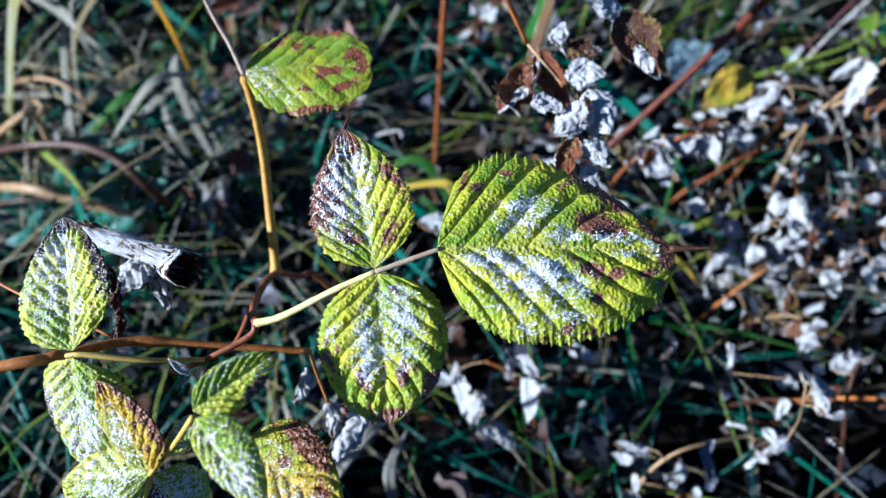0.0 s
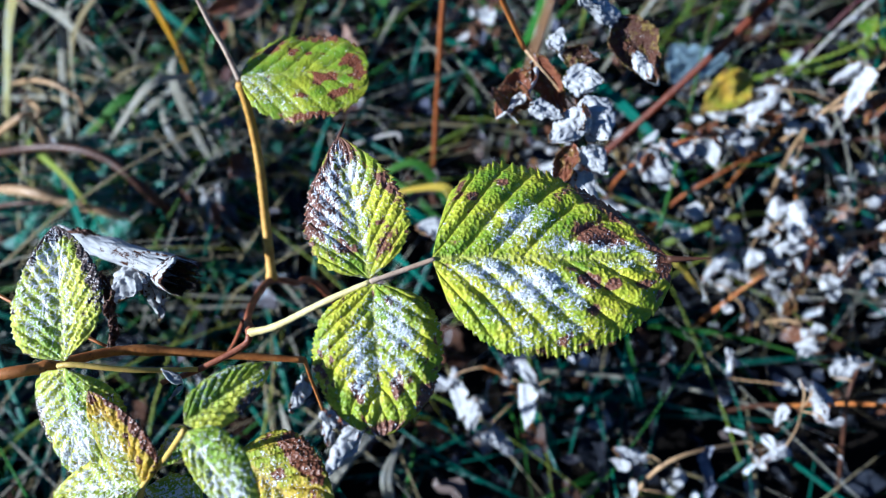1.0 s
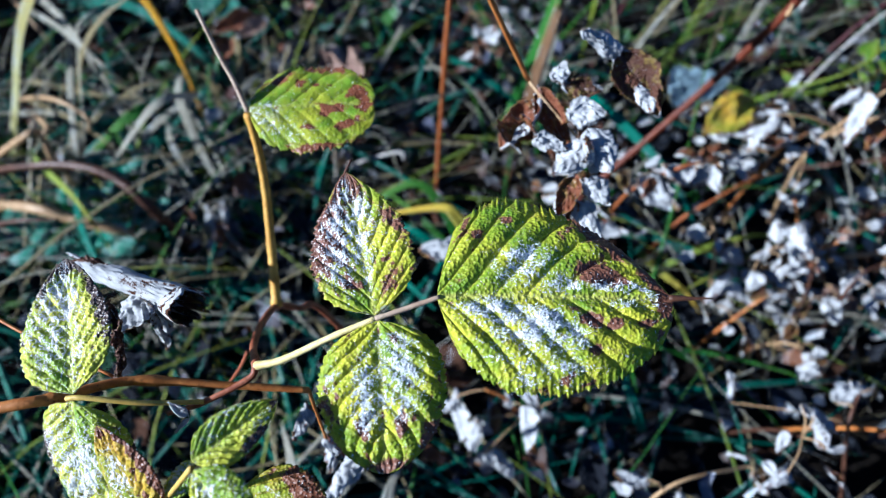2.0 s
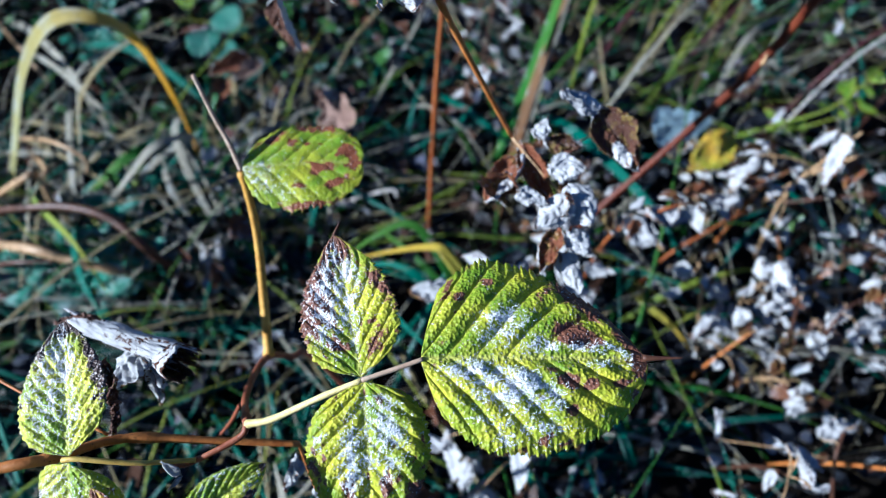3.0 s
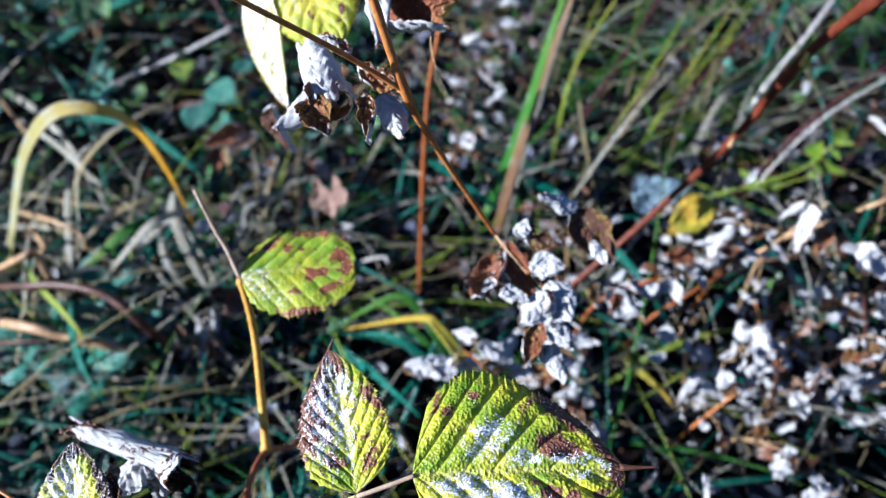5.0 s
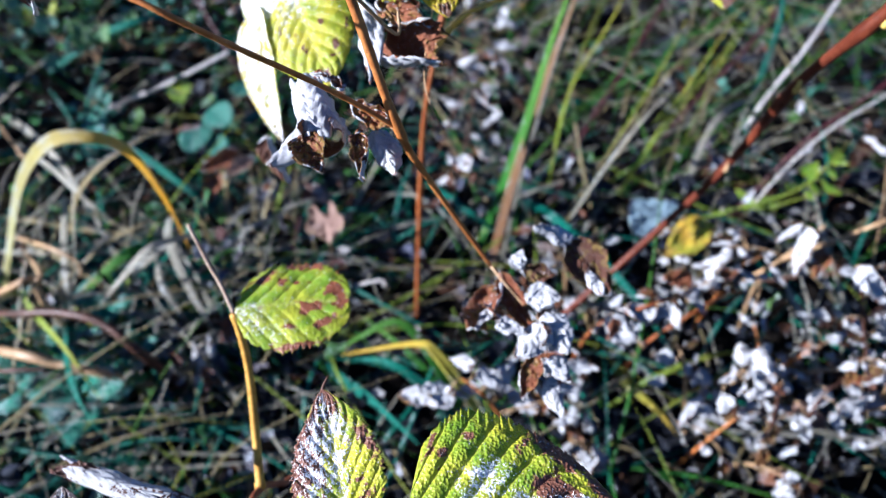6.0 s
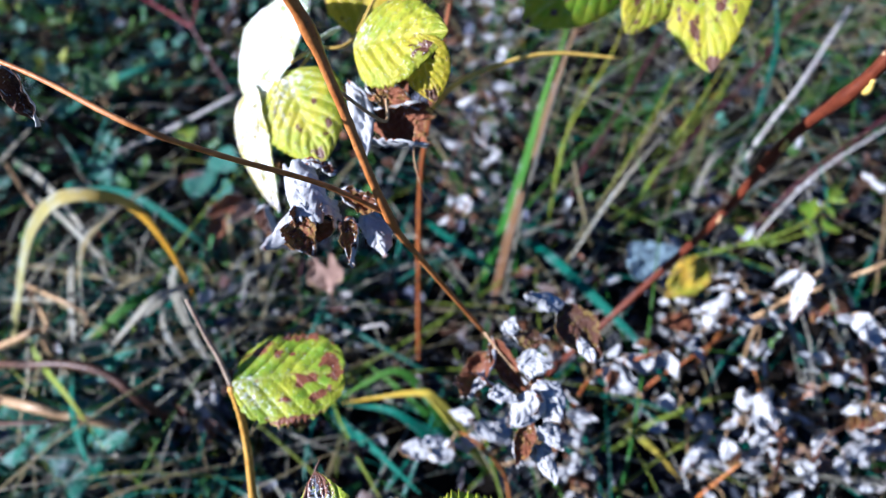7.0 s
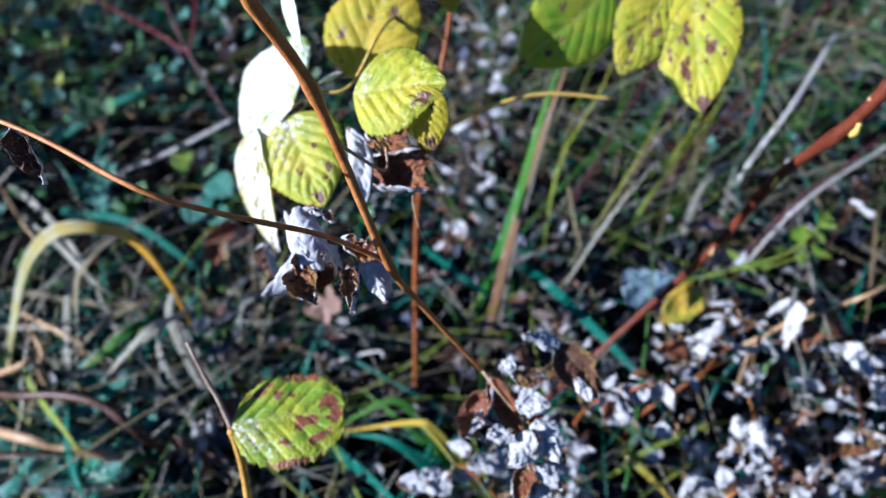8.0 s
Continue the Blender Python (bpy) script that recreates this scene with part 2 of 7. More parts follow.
# lighter copy of the yellow-green grass, sunlight painted into its colour
GRASS_SUNLIT = grass_material("sunlit_grass", (0.30, 0.40, 0.02), (0.56, 0.54, 0.06), frost=0.1, through=0.5)
GRASS_LIME = grass_material("lime_grass", (0.204, 0.323, 0.0255), (0.391, 0.408, 0.051), frost=0.15, through=0.35)
HERB = grass_material("feathery_herb", (0.03, 0.24, 0.15), (0.08, 0.36, 0.24), frost=0.6)
STRAW = grass_material("straw", (0.274, 0.23, 0.101), (0.446, 0.382, 0.216), frost=0.2)
STRAW_PALE = grass_material("bleached_straw", (0.35, 0.34, 0.265), (0.50, 0.475, 0.38), frost=0.4)
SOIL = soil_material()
# near-black bluish tones paint the shade between the blades into the litter
SHADE_LITTER = litter_material("leaf_litter", [(0.010, 0.012, 0.018), (0.006, 0.008, 0.014), (0.06, 0.026, 0.010), (0.010, 0.013, 0.022), (0.020, 0.026, 0.042), (0.007, 0.010, 0.018), (0.014, 0.016, 0.024)], 0.05)
WITHERED_WEED = litter_material("withered_weed", [(0.111, 0.0467, 0.0213), (0.119, 0.111, 0.128), (0.051, 0.0213, 0.017), (0.0935, 0.102, 0.153), (0.153, 0.0638, 0.0255), (0.17, 0.128, 0.111)], 0.25)
WEED_COVER = litter_material("weed_cover", [(0.034, 0.128, 0.0255), (0.0255, 0.111, 0.068), (0.0595, 0.162, 0.0255), (0.017, 0.0595, 0.0255), (0.102, 0.204, 0.034)], 0.3)
YELLOW_LITTER = litter_material("yellow_litter", [(0.45, 0.30, 0.02), (0.36, 0.30, 0.03), (0.30, 0.14, 0.02)], 0.05)
FROSTED_LITTER = litter_material("frosted_litter", [(0.196, 0.189, 0.196), (0.266, 0.252, 0.245), (0.07, 0.049, 0.042), (0.14, 0.14, 0.154), (0.315, 0.308, 0.308)], 0.6)


# ---- shapes ----
def raw_mesh(name, verts, faces, mats, slots=None, uvs=None, attrs=None, smooth=True):
    me = bpy.data.meshes.new(name)
    me.from_pydata([tuple(p) for p in verts], [], faces)
    for m in mats:
        me.materials.append(m)
    if slots is not None:
        me.polygons.foreach_set("material_index", slots)
    if uvs is not None:
        layer = me.uv_layers.new(name="UVMap")
        index = np.empty(len(me.loops), dtype=np.int32)
        me.loops.foreach_get("vertex_index", index)
        layer.data.foreach_set("uv", np.asarray(uvs, dtype=np.float32)[index].ravel())
    for key, values in (attrs or {}).items():
        a = me.attributes.new(key, "FLOAT", "POINT")
        a.data.foreach_set("value", np.asarray(values, dtype=np.float32))
    if smooth:
        me.polygons.foreach_set("use_smooth", [True] * len(me.polygons))
    me.update()
    return me


def thing(name, place, label, category, group="", kind=""):
    ob = new(name)
    ob.empty_display_size = 0.01
    ob.matrix_world = Matrix.Translation(place)
    return tagged(ob, label, category, group, kind)


ORIGIN = {}


def under(ob, parent, m):
    """Hang ob below parent so that it stands at the world pose m."""
    ob.parent = parent
    base = ORIGIN.get(parent.name) or parent.matrix_basis.copy()
    ob.matrix_basis = base.inverted() @ m
    ORIGIN[ob.name] = m.copy()
    return ob


def part(name, me, parent, label="", m=None, kind=""):
    ob = new(name, me)
    if label or kind:
        tagged(ob, label, "", "", kind)
    return under(ob, parent, m or Matrix())


def smooth_line(points, n):
    """Catmull-Rom through the points, n samples; works on rows of any length."""
    p = np.array(points, dtype=float)
    p = np.vstack([2 * p[0] - p[1], p, 2 * p[-1] - p[-2]])
    out = []
    spans = len(p) - 3
    for s in np.linspace(0, spans - 1e-6, n):
        i = int(s)
        f = s - i
        a, b, c, d = p[i:i + 4]
        out.append(0.5 * (2 * b + (c - a) * f + (2 * a - 5 * b + 4 * c - d) * f * f + (3 * b - a - 3 * c + d) * f ** 3))
    return np.array(out)


def frames_along(line, hint):
    t = np.gradient(line, axis=0)
    t /= np.linalg.norm(t, axis=1)[:, None] + 1e-12
    ups = []
    u = np.array(hint, dtype=float)
    for d in t:
        u = u - d * u.dot(d)
        if np.linalg.norm(u) < 1e-6:
            u = np.cross(d, (1.0, 0.3, 0.2))
        u = u / np.linalg.norm(u)
        ups.append(u)
    ups = np.array(ups)
    return t, ups, np.cross(t, ups)


def stem_mesh(name, points, r0, r1, mat, n=None, sides=9, nodes=(), knobble=0.06, seed=0):
    """A round stem through the points: tapered, slightly uneven, swollen at its nodes."""
    n = n or max(10, 7 * len(points))
    line = smooth_line(points, n)
    t, up, side = frames_along(line, (0.2, 0.1, 1.0))
    rng = random.Random(seed)
    verts, uvs, along = [], [], []
    wob = [rng.uniform(-1, 1) for _ in range(n)]
    for i in range(n):
        f = i / (n - 1)
        r = r0 + (r1 - r0) * f
        r *= 1 + sum(0.36 * math.exp(-((f - q) / 0.018) ** 2) for q in nodes) + knobble * wob[i]
        for j in range(sides):
            a = 2 * math.pi * j / sides
            k = r * (1 + knobble * 0.6 * math.sin(3 * a + 5 * f))
            verts.append(line[i] + k * (math.cos(a) * up[i] + math.sin(a) * side[i]))
            uvs.append((f, j / sides))
            along.append(f)
    faces = [(i * sides + j, i * sides + (j + 1) % sides, (i + 1) * sides + (j + 1) % sides, (i + 1) * sides + j) for i in range(n - 1) for j in range(sides)]
    faces += [tuple(range(sides))[::-1], tuple((n - 1) * sides + j for j in range(sides))]
    return raw_mesh(name, verts, faces, [mat], None, uvs, {"along": along})


def blade_arrays(points, width, hint, n=18, thick=0.0003, fold=0.25, tip=0.55, base=0.8):
    """A grass blade: a folded ribbon with two skins. Returns vertices, faces and uvs."""
    line = smooth_line(points, n)
    t, up, side = frames_along(line, hint)
    verts, uvs = [], []
    for i in range(n):
        f = i / (n - 1)
        w = width / 2 * min(1.0, base + (1 - base) * f * 4) * min(1.0, ((1 - f) / tip) ** 0.8 if f > 1 - tip else 1.0)
        w = max(w, width * 0.02)
        for q, h in ((-1, fold), (-0.5, fold * 0.35), (0, 0), (0.5, fold * 0.35), (1, fold)):
            verts.append(line[i] + side[i] * q * w + up[i] * h * w)
            uvs.append((f, q * 0.5 + 0.5))
        for q, h in ((0.5, fold * 0.35), (0, 0), (-0.5, fold * 0.35)):
            verts.append(line[i] + side[i] * q * w + up[i] * (h * w - thick))
            uvs.append((f, q * 0.5 + 0.5))
    faces = [(i * 8 + j, i * 8 + (j + 1) % 8, (i + 1) * 8 + (j + 1) % 8, (i + 1) * 8 + j) for i in range(n - 1) for j in range(8)]
    return verts, faces, uvs


def thin_blade_arrays(points, width, hint, n=7, fold=0.45, tip=0.6):
    """A far grass blade: a three-sided tapering sliver."""
    line = smooth_line(points, n)
    t, up, side = frames_along(line, hint)
    verts, uvs = [], []
    for i in range(n):
        f = i / (n - 1)
        w = width / 2 * (((1 - f) / tip) ** 0.8 if f > 1 - tip else 1.0)
        w = max(w, width * 0.04)
        for q, h in ((-1, 0.0), (0, -fold), (1, 0.0)):
            verts.append(line[i] + side[i] * q * w + up[i] * h * w)
            uvs.append((f, q * 0.5 + 0.5))
    faces = [(i * 3 + j, i * 3 + (j + 1) % 3, (i + 1) * 3 + (j + 1) % 3, (i + 1) * 3 + j) for i in range(n - 1) for j in range(3)]
    return verts, faces, uvs


def blob_sum(blobs, u, v):
    return sum(a * math.exp(-(((u - bu) / ru) ** 2 + ((v - bv) / rv) ** 2)) for bu, bv, ru, rv, a in blobs)


def two_skins(name, P, U, fr, br, top, bottom, thick, vein=None, rib=None):
    """A grid of points as a thin blade: top material on the side of its normals, bottom on the other."""
    nu, nv = fr.shape
    du = np.gradient(P, axis=0)
    dv = np.gradient(P, axis=1)
    N = np.cross(du, dv)
    N /= np.linalg.norm(N, axis=2)[:, :, None] + 1e-15
    Q = P - N * thick
    verts = np.concatenate([P.reshape(-1, 3), Q.reshape(-1, 3)])
    uvs = np.concatenate([U.reshape(-1, 2)] * 2)
    k = nu * nv
    faces, slots = [], []
    for i in range(nu - 1):
        for j in range(nv - 1):
            a, b, c, d = i * nv + j, (i + 1) * nv + j, (i + 1) * nv + j + 1, i * nv + j + 1
            faces.append((a, b, c, d))
            slots.append(0)
            faces.append((k + a, k + d, k + c, k + b))
            slots.append(1)
    rim = [i * nv for i in range(nu)] + [(nu - 1) * nv + j for j in range(1, nv)] + [i * nv + nv - 1 for i in range(nu - 2, -1, -1)] + [j for j in range(nv - 2, 0, -1)]
    for q in range(len(rim)):
        a, b = rim[q], rim[(q + 1) % len(rim)]
        faces.append((a, k + a, k + b, b))
        slots.append(0)
    me = raw_mesh(name, verts, faces, [top, bottom], slots, uvs, {key: np.concatenate([grid.ravel()] * 2) for key, grid in (("frost", fr), ("brown", br), ("vein", vein), ("rib", rib)) if grid is not None})
    return me, N


def leaf_mesh(name, length, width, top, bottom, nu=44, nv=26, cup=0.12, droop=0.06, roll=0.0, curl=0.0, twist=0.0, edge=0.0,
              puff=0.0011, veins=7, teeth=17, crumple=0.0, thick=0.00025, seed=0, frost=(), brown=(), frost_all=0.0, brown_all=0.0, hook=0.0, wave=0.0, fold=0.0, fold2=0.0, jag=1.0, blunt=0.45, taper=0.82, blunt2=None, taper2=None, bend=0.0, skew=0.0):
    """A raspberry leaflet: toothed ovate blade, pleated between its side veins, with two skins. Midrib along x, upper side to +z.
    roll bends the halves up towards each other, fold and fold2 turn one margin over, curl bends the blade along its length. Returns the mesh, its grid of points, normals and frost."""
    bent = roll or fold or fold2
    rng = random.Random(seed)
    off = Vector((rng.uniform(0, 50), rng.uniform(0, 50), rng.uniform(0, 50)))
    sides = ((blunt, taper), (blunt2 or blunt, taper2 or taper))

    def reach(u, k):
        a, b = sides[k]
        w = a / (a + b)
        return width / 2 * (1 + (skew if k == 0 else -skew)) * (u / w) ** a * ((1 - u) / (1 - w)) ** b

    P = np.zeros((nu, nv, 3))
    U = np.zeros((nu, nv, 2))
    fr = np.zeros((nu, nv))
    br = np.zeros((nu, nv))
    vein = np.zeros((nu, nv))
    rib = np.zeros((nu, nv))
    for i in range(nu):
        u = 0.003 + 0.994 * i / (nu - 1)
        h = reach(u, 0)
        across = []
        if bent:
            n1 = 1 + 0.45 * noise.noise(Vector((u * 3, 7, 1)) + off)
            n2 = 1 + 0.55 * noise.noise(Vector((u * 4, 9, 2)) + off)
            n3 = 1 + 0.55 * noise.noise(Vector((u * 4, 5, 6)) + off)
            for sign in (1, -1):
                yy = zz = 0.0
                line = [(0.0, 0.0, 0.0)]
                for q in range(1, nv):
                    w = (q - 0.5) / (nv - 1)
                    over = min(1.0, max(0.0, (w - 0.25) / 0.55))
                    lean = roll * n1 * w + (fold * n2 if sign > 0 else fold2 * n3) * over * over * (3 - 2 * over)
                    yy += math.cos(lean) * h / (nv - 1)
                    zz += math.sin(lean) * h / (nv - 1)
                    line.append((sign * yy, zz, sign * lean))
                across.append(line)
            across = [across[0 if q * 2 >= nv - 1 else 1][min(nv - 1, abs(2 * q - (nv - 1)))] for q in range(nv)]
        for j in range(nv):
            v = -1 + 2 * j / (nv - 1)
            m = abs(v)
            if not bent:
                h = reach(u, 0 if v >= 0 else 1)
            jit = 0.9 * noise.noise(Vector((u * 7, 3 if v > 0 else 8, 30)) + off)
            saw = (u * teeth - 0.15 * (v > 0) + jit) % 1.0
            saw2 = (u * teeth * 2 + 0.3 - jit) % 1.0
            tooth = 1 + (0.055 * (1 - saw) + 0.035 * (1 - saw2) - 0.045 + 0.05 * jit) * jag * m ** 6
            y = v * h * tooth
            x = length * (u + 0.035 * m * m * (1 - u))
            s = u - 0.42 * m + 0.05 * m * m + (0.03 if v > 0 else 0.0)
            gap = 1 - abs((s * veins) % 1.0 - 0.5) * 2        # 1 midway between veins, 0 on a vein
            vein[i, j] = math.exp(-(gap / 0.13) ** 2) * min(1.0, (1 - m) * 5 + 0.2)
            rib[i, j] = math.exp(-(m * h / (0.011 * length)) ** 2)
            ridge = math.sin(0.5 * math.pi * gap) ** 0.55
            rise = min(1.0, m * 7) * min(1.0, (1 - m) * 3.5 + 0.12) * min(1.0, (1 - u) * 6) * min(1.0, u * 8)
            nz = noise.noise(Vector((u * 9, v * 5, 0)) + off)
            quilt = ridge * (noise.noise(Vector((u * 46, v * 27, 4)) + off) + 0.6 * noise.noise(Vector((u * 90, v * 52, 8)) + off))
            z = 0.64 * puff * rise * (ridge * 1.5 - 0.3 + 0.30 * quilt + 0.7 * nz)
            z += cup * h * m ** 1.2 - edge * h * m ** 3 - droop * length * u * u + hook * length * max(0, u - 0.8) ** 2 * 25
            z += wave * h * math.sin(u * 13 + off.x) * m * m * (1 if v > 0 else -0.8)
            if bent:
                y, z, lean = across[j][0] * tooth, across[j][1] + z * math.cos(across[j][2]), across[j][2]
                y -= 0.66 * puff * math.sin(lean)
            if bend:
                z -= bend * length * max(0.0, u - 0.35) ** 2
            if curl:
                b = curl * u
                r = length / curl
                x, z = (r - z) * math.sin(b), r - (r - z) * math.cos(b)
            if twist:
                a = twist * u
                y, z = y * math.cos(a) - z * math.sin(a), y * math.sin(a) + z * math.cos(a)
            p = Vector((x, y, z))
            if crumple:
                p += 0.55 * crumple * noise.noise_vector(Vector((u * 3.2, v * 2.0, 3)) + off) + 0.22 * crumple * noise.noise_vector(Vector((u * 9, v * 6, 9)) + off)
            P[i, j] = p
            U[i, j] = (u, v * 0.5 + 0.5)
            nn = 0.5 + 0.5 * noise.noise(Vector((u * 7, v * 4.5, 20)) + off)
            grain = 0.5 + 0.75 * noise.noise(Vector((u * 26, v * 15, 60)) + off) + 0.45 * noise.noise(Vector((u * 9, v * 6, 70)) + off)
            fr[i, j] = max(0.0, (min(0.95, blob_sum(frost, u, v)) + (0.06 if frost else 0.0)) * (0.12 + 1.25 * grain)) + frost_all * nn
            speck = max(0.0, noise.noise(Vector((u * 14, v * 9, 90)) + off) - 0.12)
            br[i, j] = blob_sum(brown, u, v) * 1.1 + (0.75 * speck if brown else 0.0) + brown_all * (0.5 + 0.5 * noise.noise(Vector((u * 6, v * 4, 40)) + off)) + 0.16 * m ** 6 + 0.2 * max(0, u - 0.85) * 4
    me, N = two_skins(name, P, U, fr, br, top, bottom, thick, vein, rib)
    return me, P, N, fr


def scroll_mesh(name, length, r0, r1, turns, inside, outside, open_to=1.57, seed=0, nu=40, nv=48, ragged=0.12, bow=0.1, dark=0.2):
    """A withered leaf rolled up along x: a loose scroll with ragged ends, dark inside and felted outside."""
    rng = random.Random(seed)
    off = Vector((rng.uniform(0, 50), rng.uniform(0, 50), rng.uniform(0, 50)))
    P = np.zeros((nu, nv, 3))
    U = np.zeros((nu, nv, 2))
    vein = np.zeros((nu, nv))
    br = np.zeros((nu, nv))
    for i in range(nu):
        for j in range(nv):
            u, q = i / (nu - 1), j / (nv - 1)
            a = open_to - math.pi * (1 + turns) + 2 * math.pi * turns * q
            end = 1 + ragged * noise.noise(Vector((q * 9, 1, 0)) + off) + 0.5 * ragged * noise.noise(Vector((q * 30, 4, 0)) + off) + 0.45 * ragged * ((q * 17) % 1.0)
            first = ragged * noise.noise(Vector((q * 7, 8, 0)) + off) + 0.12 * abs(q - 0.5)
            x = first + (end - first) * u
            r = (r0 + (r1 - r0) * u) * (1.0 - 0.42 * q)
            r *= 1 + 0.07 * abs(math.sin(16 * (u - 0.5 * abs(2 * q - 1)))) + 0.20 * noise.noise(Vector((u * 3, q * 4, 2)) + off) + 0.14 * noise.noise(Vector((u * 10, q * 12, 5)) + off)
            P[i, j] = (x * length, r * math.cos(a), r * math.sin(a) + bow * length * 4 * u * (1 - u))
            U[i, j] = (u, q)
            br[i, j] = dark * (0.5 + noise.noise(Vector((u * 6, q * 5, 40)) + off)) + 0.9 * max(0.0, u - 0.92) * 6 + 0.35 * (q > 0.96)
            s = (7 * (u - 0.42 * abs(2 * q - 1))) % 1.0
            vein[i, j] = math.exp(-((1 - abs(s - 0.5) * 2) / 0.16) ** 2)
    me, N = two_skins(name, P, U, np.zeros((nu, nv)), br, inside, outside, 0.00025, vein)
    return me


def lobed_mesh(name, size, mat, seed=0, lobes=5, depth=0.20, rings=12, steps=110, crumple=0.30, cup=0.30):
    """A palmate leaf: lobes round its stalk end, toothed, folded along each lobe's rib, with two skins."""
    rng = random.Random(seed)
    off = Vector((rng.uniform(0, 50), rng.uniform(0, 50), 0))
    P = np.zeros((rings, steps, 3))
    U = np.zeros((rings, steps, 2))
    br = np.zeros((rings, steps))
    for i in range(rings):
        for j in range(steps):
            f, q = i / (rings - 1), j / (steps - 1)
            a = (q - 0.5) * 5.3
            lobe = 1 - 2 * abs((a * lobes / 6.0 + 0.5) % 1.0 - 0.5)
            reach = (1 - depth) + depth * lobe ** 1.2 + 0.09 * (1 - (q * 31) % 1.0)
            reach *= (0.75 + 0.25 * math.cos(a * 0.5)) * (1 + 0.12 * noise.noise(Vector((q * 6, 1, 0)) + off))
            r = size * reach * f
            z = size * (cup * f * f - 0.09 * f * (1 - lobe) + crumple * f * noise.noise(Vector((math.cos(a) * f * 2.2, math.sin(a) * f * 2.2, 3)) + off))
            P[i, j] = (size * 0.35 + r * math.cos(a), r * math.sin(a), z)
            U[i, j] = (f, q)
            br[i, j] = 0.3 * noise.noise(Vector((f * 5, q * 14, 9)) + off) + 0.2 * f ** 6
    me, N = two_skins(name, P, U, np.zeros((rings, steps)), br, mat, mat, 0.0002)
    return me


def frost_mesh(P, N, fr, count, size, seed, floor=0.22, name="frost"):
    """Hoarfrost needles that stand on a blade where frost lies: slim four-sided slivers."""
    rng = random.Random(seed)
    nu, nv = fr.shape
    verts, faces = [], []
    tries = 0
    while len(faces) < count * 4 and tries < count * 30:
        tries += 1
        i, j = rng.randrange(1, nu - 2), rng.randrange(0, nv - 1)
        lump = 0.5 + 0.5 * noise.noise(Vector((i * 0.35 + seed, j * 0.55, 2)))
        if fr[i, j] * (0.4 + 0.8 * lump) < floor + 0.8 * rng.random() ** 1.3:
            continue
        a, b = rng.random(), rng.random()
        p = Vector(P[i, j] * (1 - a) * (1 - b) + P[i + 1, j] * a * (1 - b) + P[i, j + 1] * (1 - a) * b + P[i + 1, j + 1] * a * b)
        n = Vector(N[i, j])
        side = Vector((rng.uniform(-1, 1), rng.uniform(-1, 1), rng.uniform(-1, 1)))
        way = (n * rng.uniform(0.15, 0.9) + side * 0.8).normalized()
        if way.dot(n) < 0.1:
            way = (way + n * 0.5).normalized()
        w = way.cross(n + Vector((0.01, 0.02, 0.03))).normalized()
        ln = size * rng.uniform(0.3, 1.0)
        r = ln * rng.uniform(0.07, 0.15)
        q = len(verts)
        w2 = way.cross(w)
        verts += [p - n * 0.0001 + w * r, p - n * 0.0001 - w * r, p + way * ln * 0.5 + w2 * r, p + way * ln]
        faces += [(q, q + 1, q + 2), (q, q + 2, q + 3), (q + 1, q + 3, q + 2), (q, q + 3, q + 1)]
    return raw_mesh(name, verts, faces, [ICE], smooth=False)


def leaf_pose(base, tip, up):
    """The pose of a leaf whose midrib runs from base to tip and whose upper side turns towards up."""
    x = (Vector(tip) - Vector(base)).normalized()
    z = Vector(up)
    z = (z - x * z.dot(x)).normalized()
    y = z.cross(x)
    m = Matrix((x, y, z)).transposed().to_4x4()
    m.translation = base
    return m, (Vector(tip) - Vector(base)).length


def hang_leaf(parent, base, tip, up, ratio, top, bottom, name="leaflet", label="", needles=0, needle_size=0.0011, seed=0, stretch=1.0, **shape):
    m, length = leaf_pose(base, tip, up)
    me, P, N, fr = leaf_mesh(name, length * stretch, length * ratio, top, bottom, seed=seed, **shape)
    ob = part(name, me, parent, label, m)
    if needles:
        part("frost", frost_mesh(P, N, fr, needles, needle_size, seed), ob, "white hoarfrost needles", m, "stuff")
    return ob


def hang_stem(parent, name, points, r0, r1, mat, label="", **shape):
    return part(name, stem_mesh(name, points, r0, r1, mat, **shape), parent, label)


def hang_scroll(parent, base, tip, up, r0, r1, turns, inside, outside, label="", **shape):
    m, length = leaf_pose(base, tip, up)
    return part("withered_leaf", scroll_mesh("withered_leaf", length, r0, r1, turns, inside, outside, **shape), parent, label, m)


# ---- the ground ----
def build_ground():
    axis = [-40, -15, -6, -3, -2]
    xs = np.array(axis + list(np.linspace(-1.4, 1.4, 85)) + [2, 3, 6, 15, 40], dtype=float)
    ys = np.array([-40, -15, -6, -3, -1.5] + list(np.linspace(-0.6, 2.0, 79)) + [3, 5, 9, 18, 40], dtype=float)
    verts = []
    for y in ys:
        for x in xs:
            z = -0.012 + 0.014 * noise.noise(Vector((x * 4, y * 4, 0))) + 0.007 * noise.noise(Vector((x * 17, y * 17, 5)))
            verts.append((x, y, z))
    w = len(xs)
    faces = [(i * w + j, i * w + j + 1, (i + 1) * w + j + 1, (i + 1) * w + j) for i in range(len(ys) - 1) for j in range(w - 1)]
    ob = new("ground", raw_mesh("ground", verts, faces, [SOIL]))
    return tagged(ob, "damp soil under weeds and frost, darkened further as painted shade", "ground", "", "structure")


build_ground()


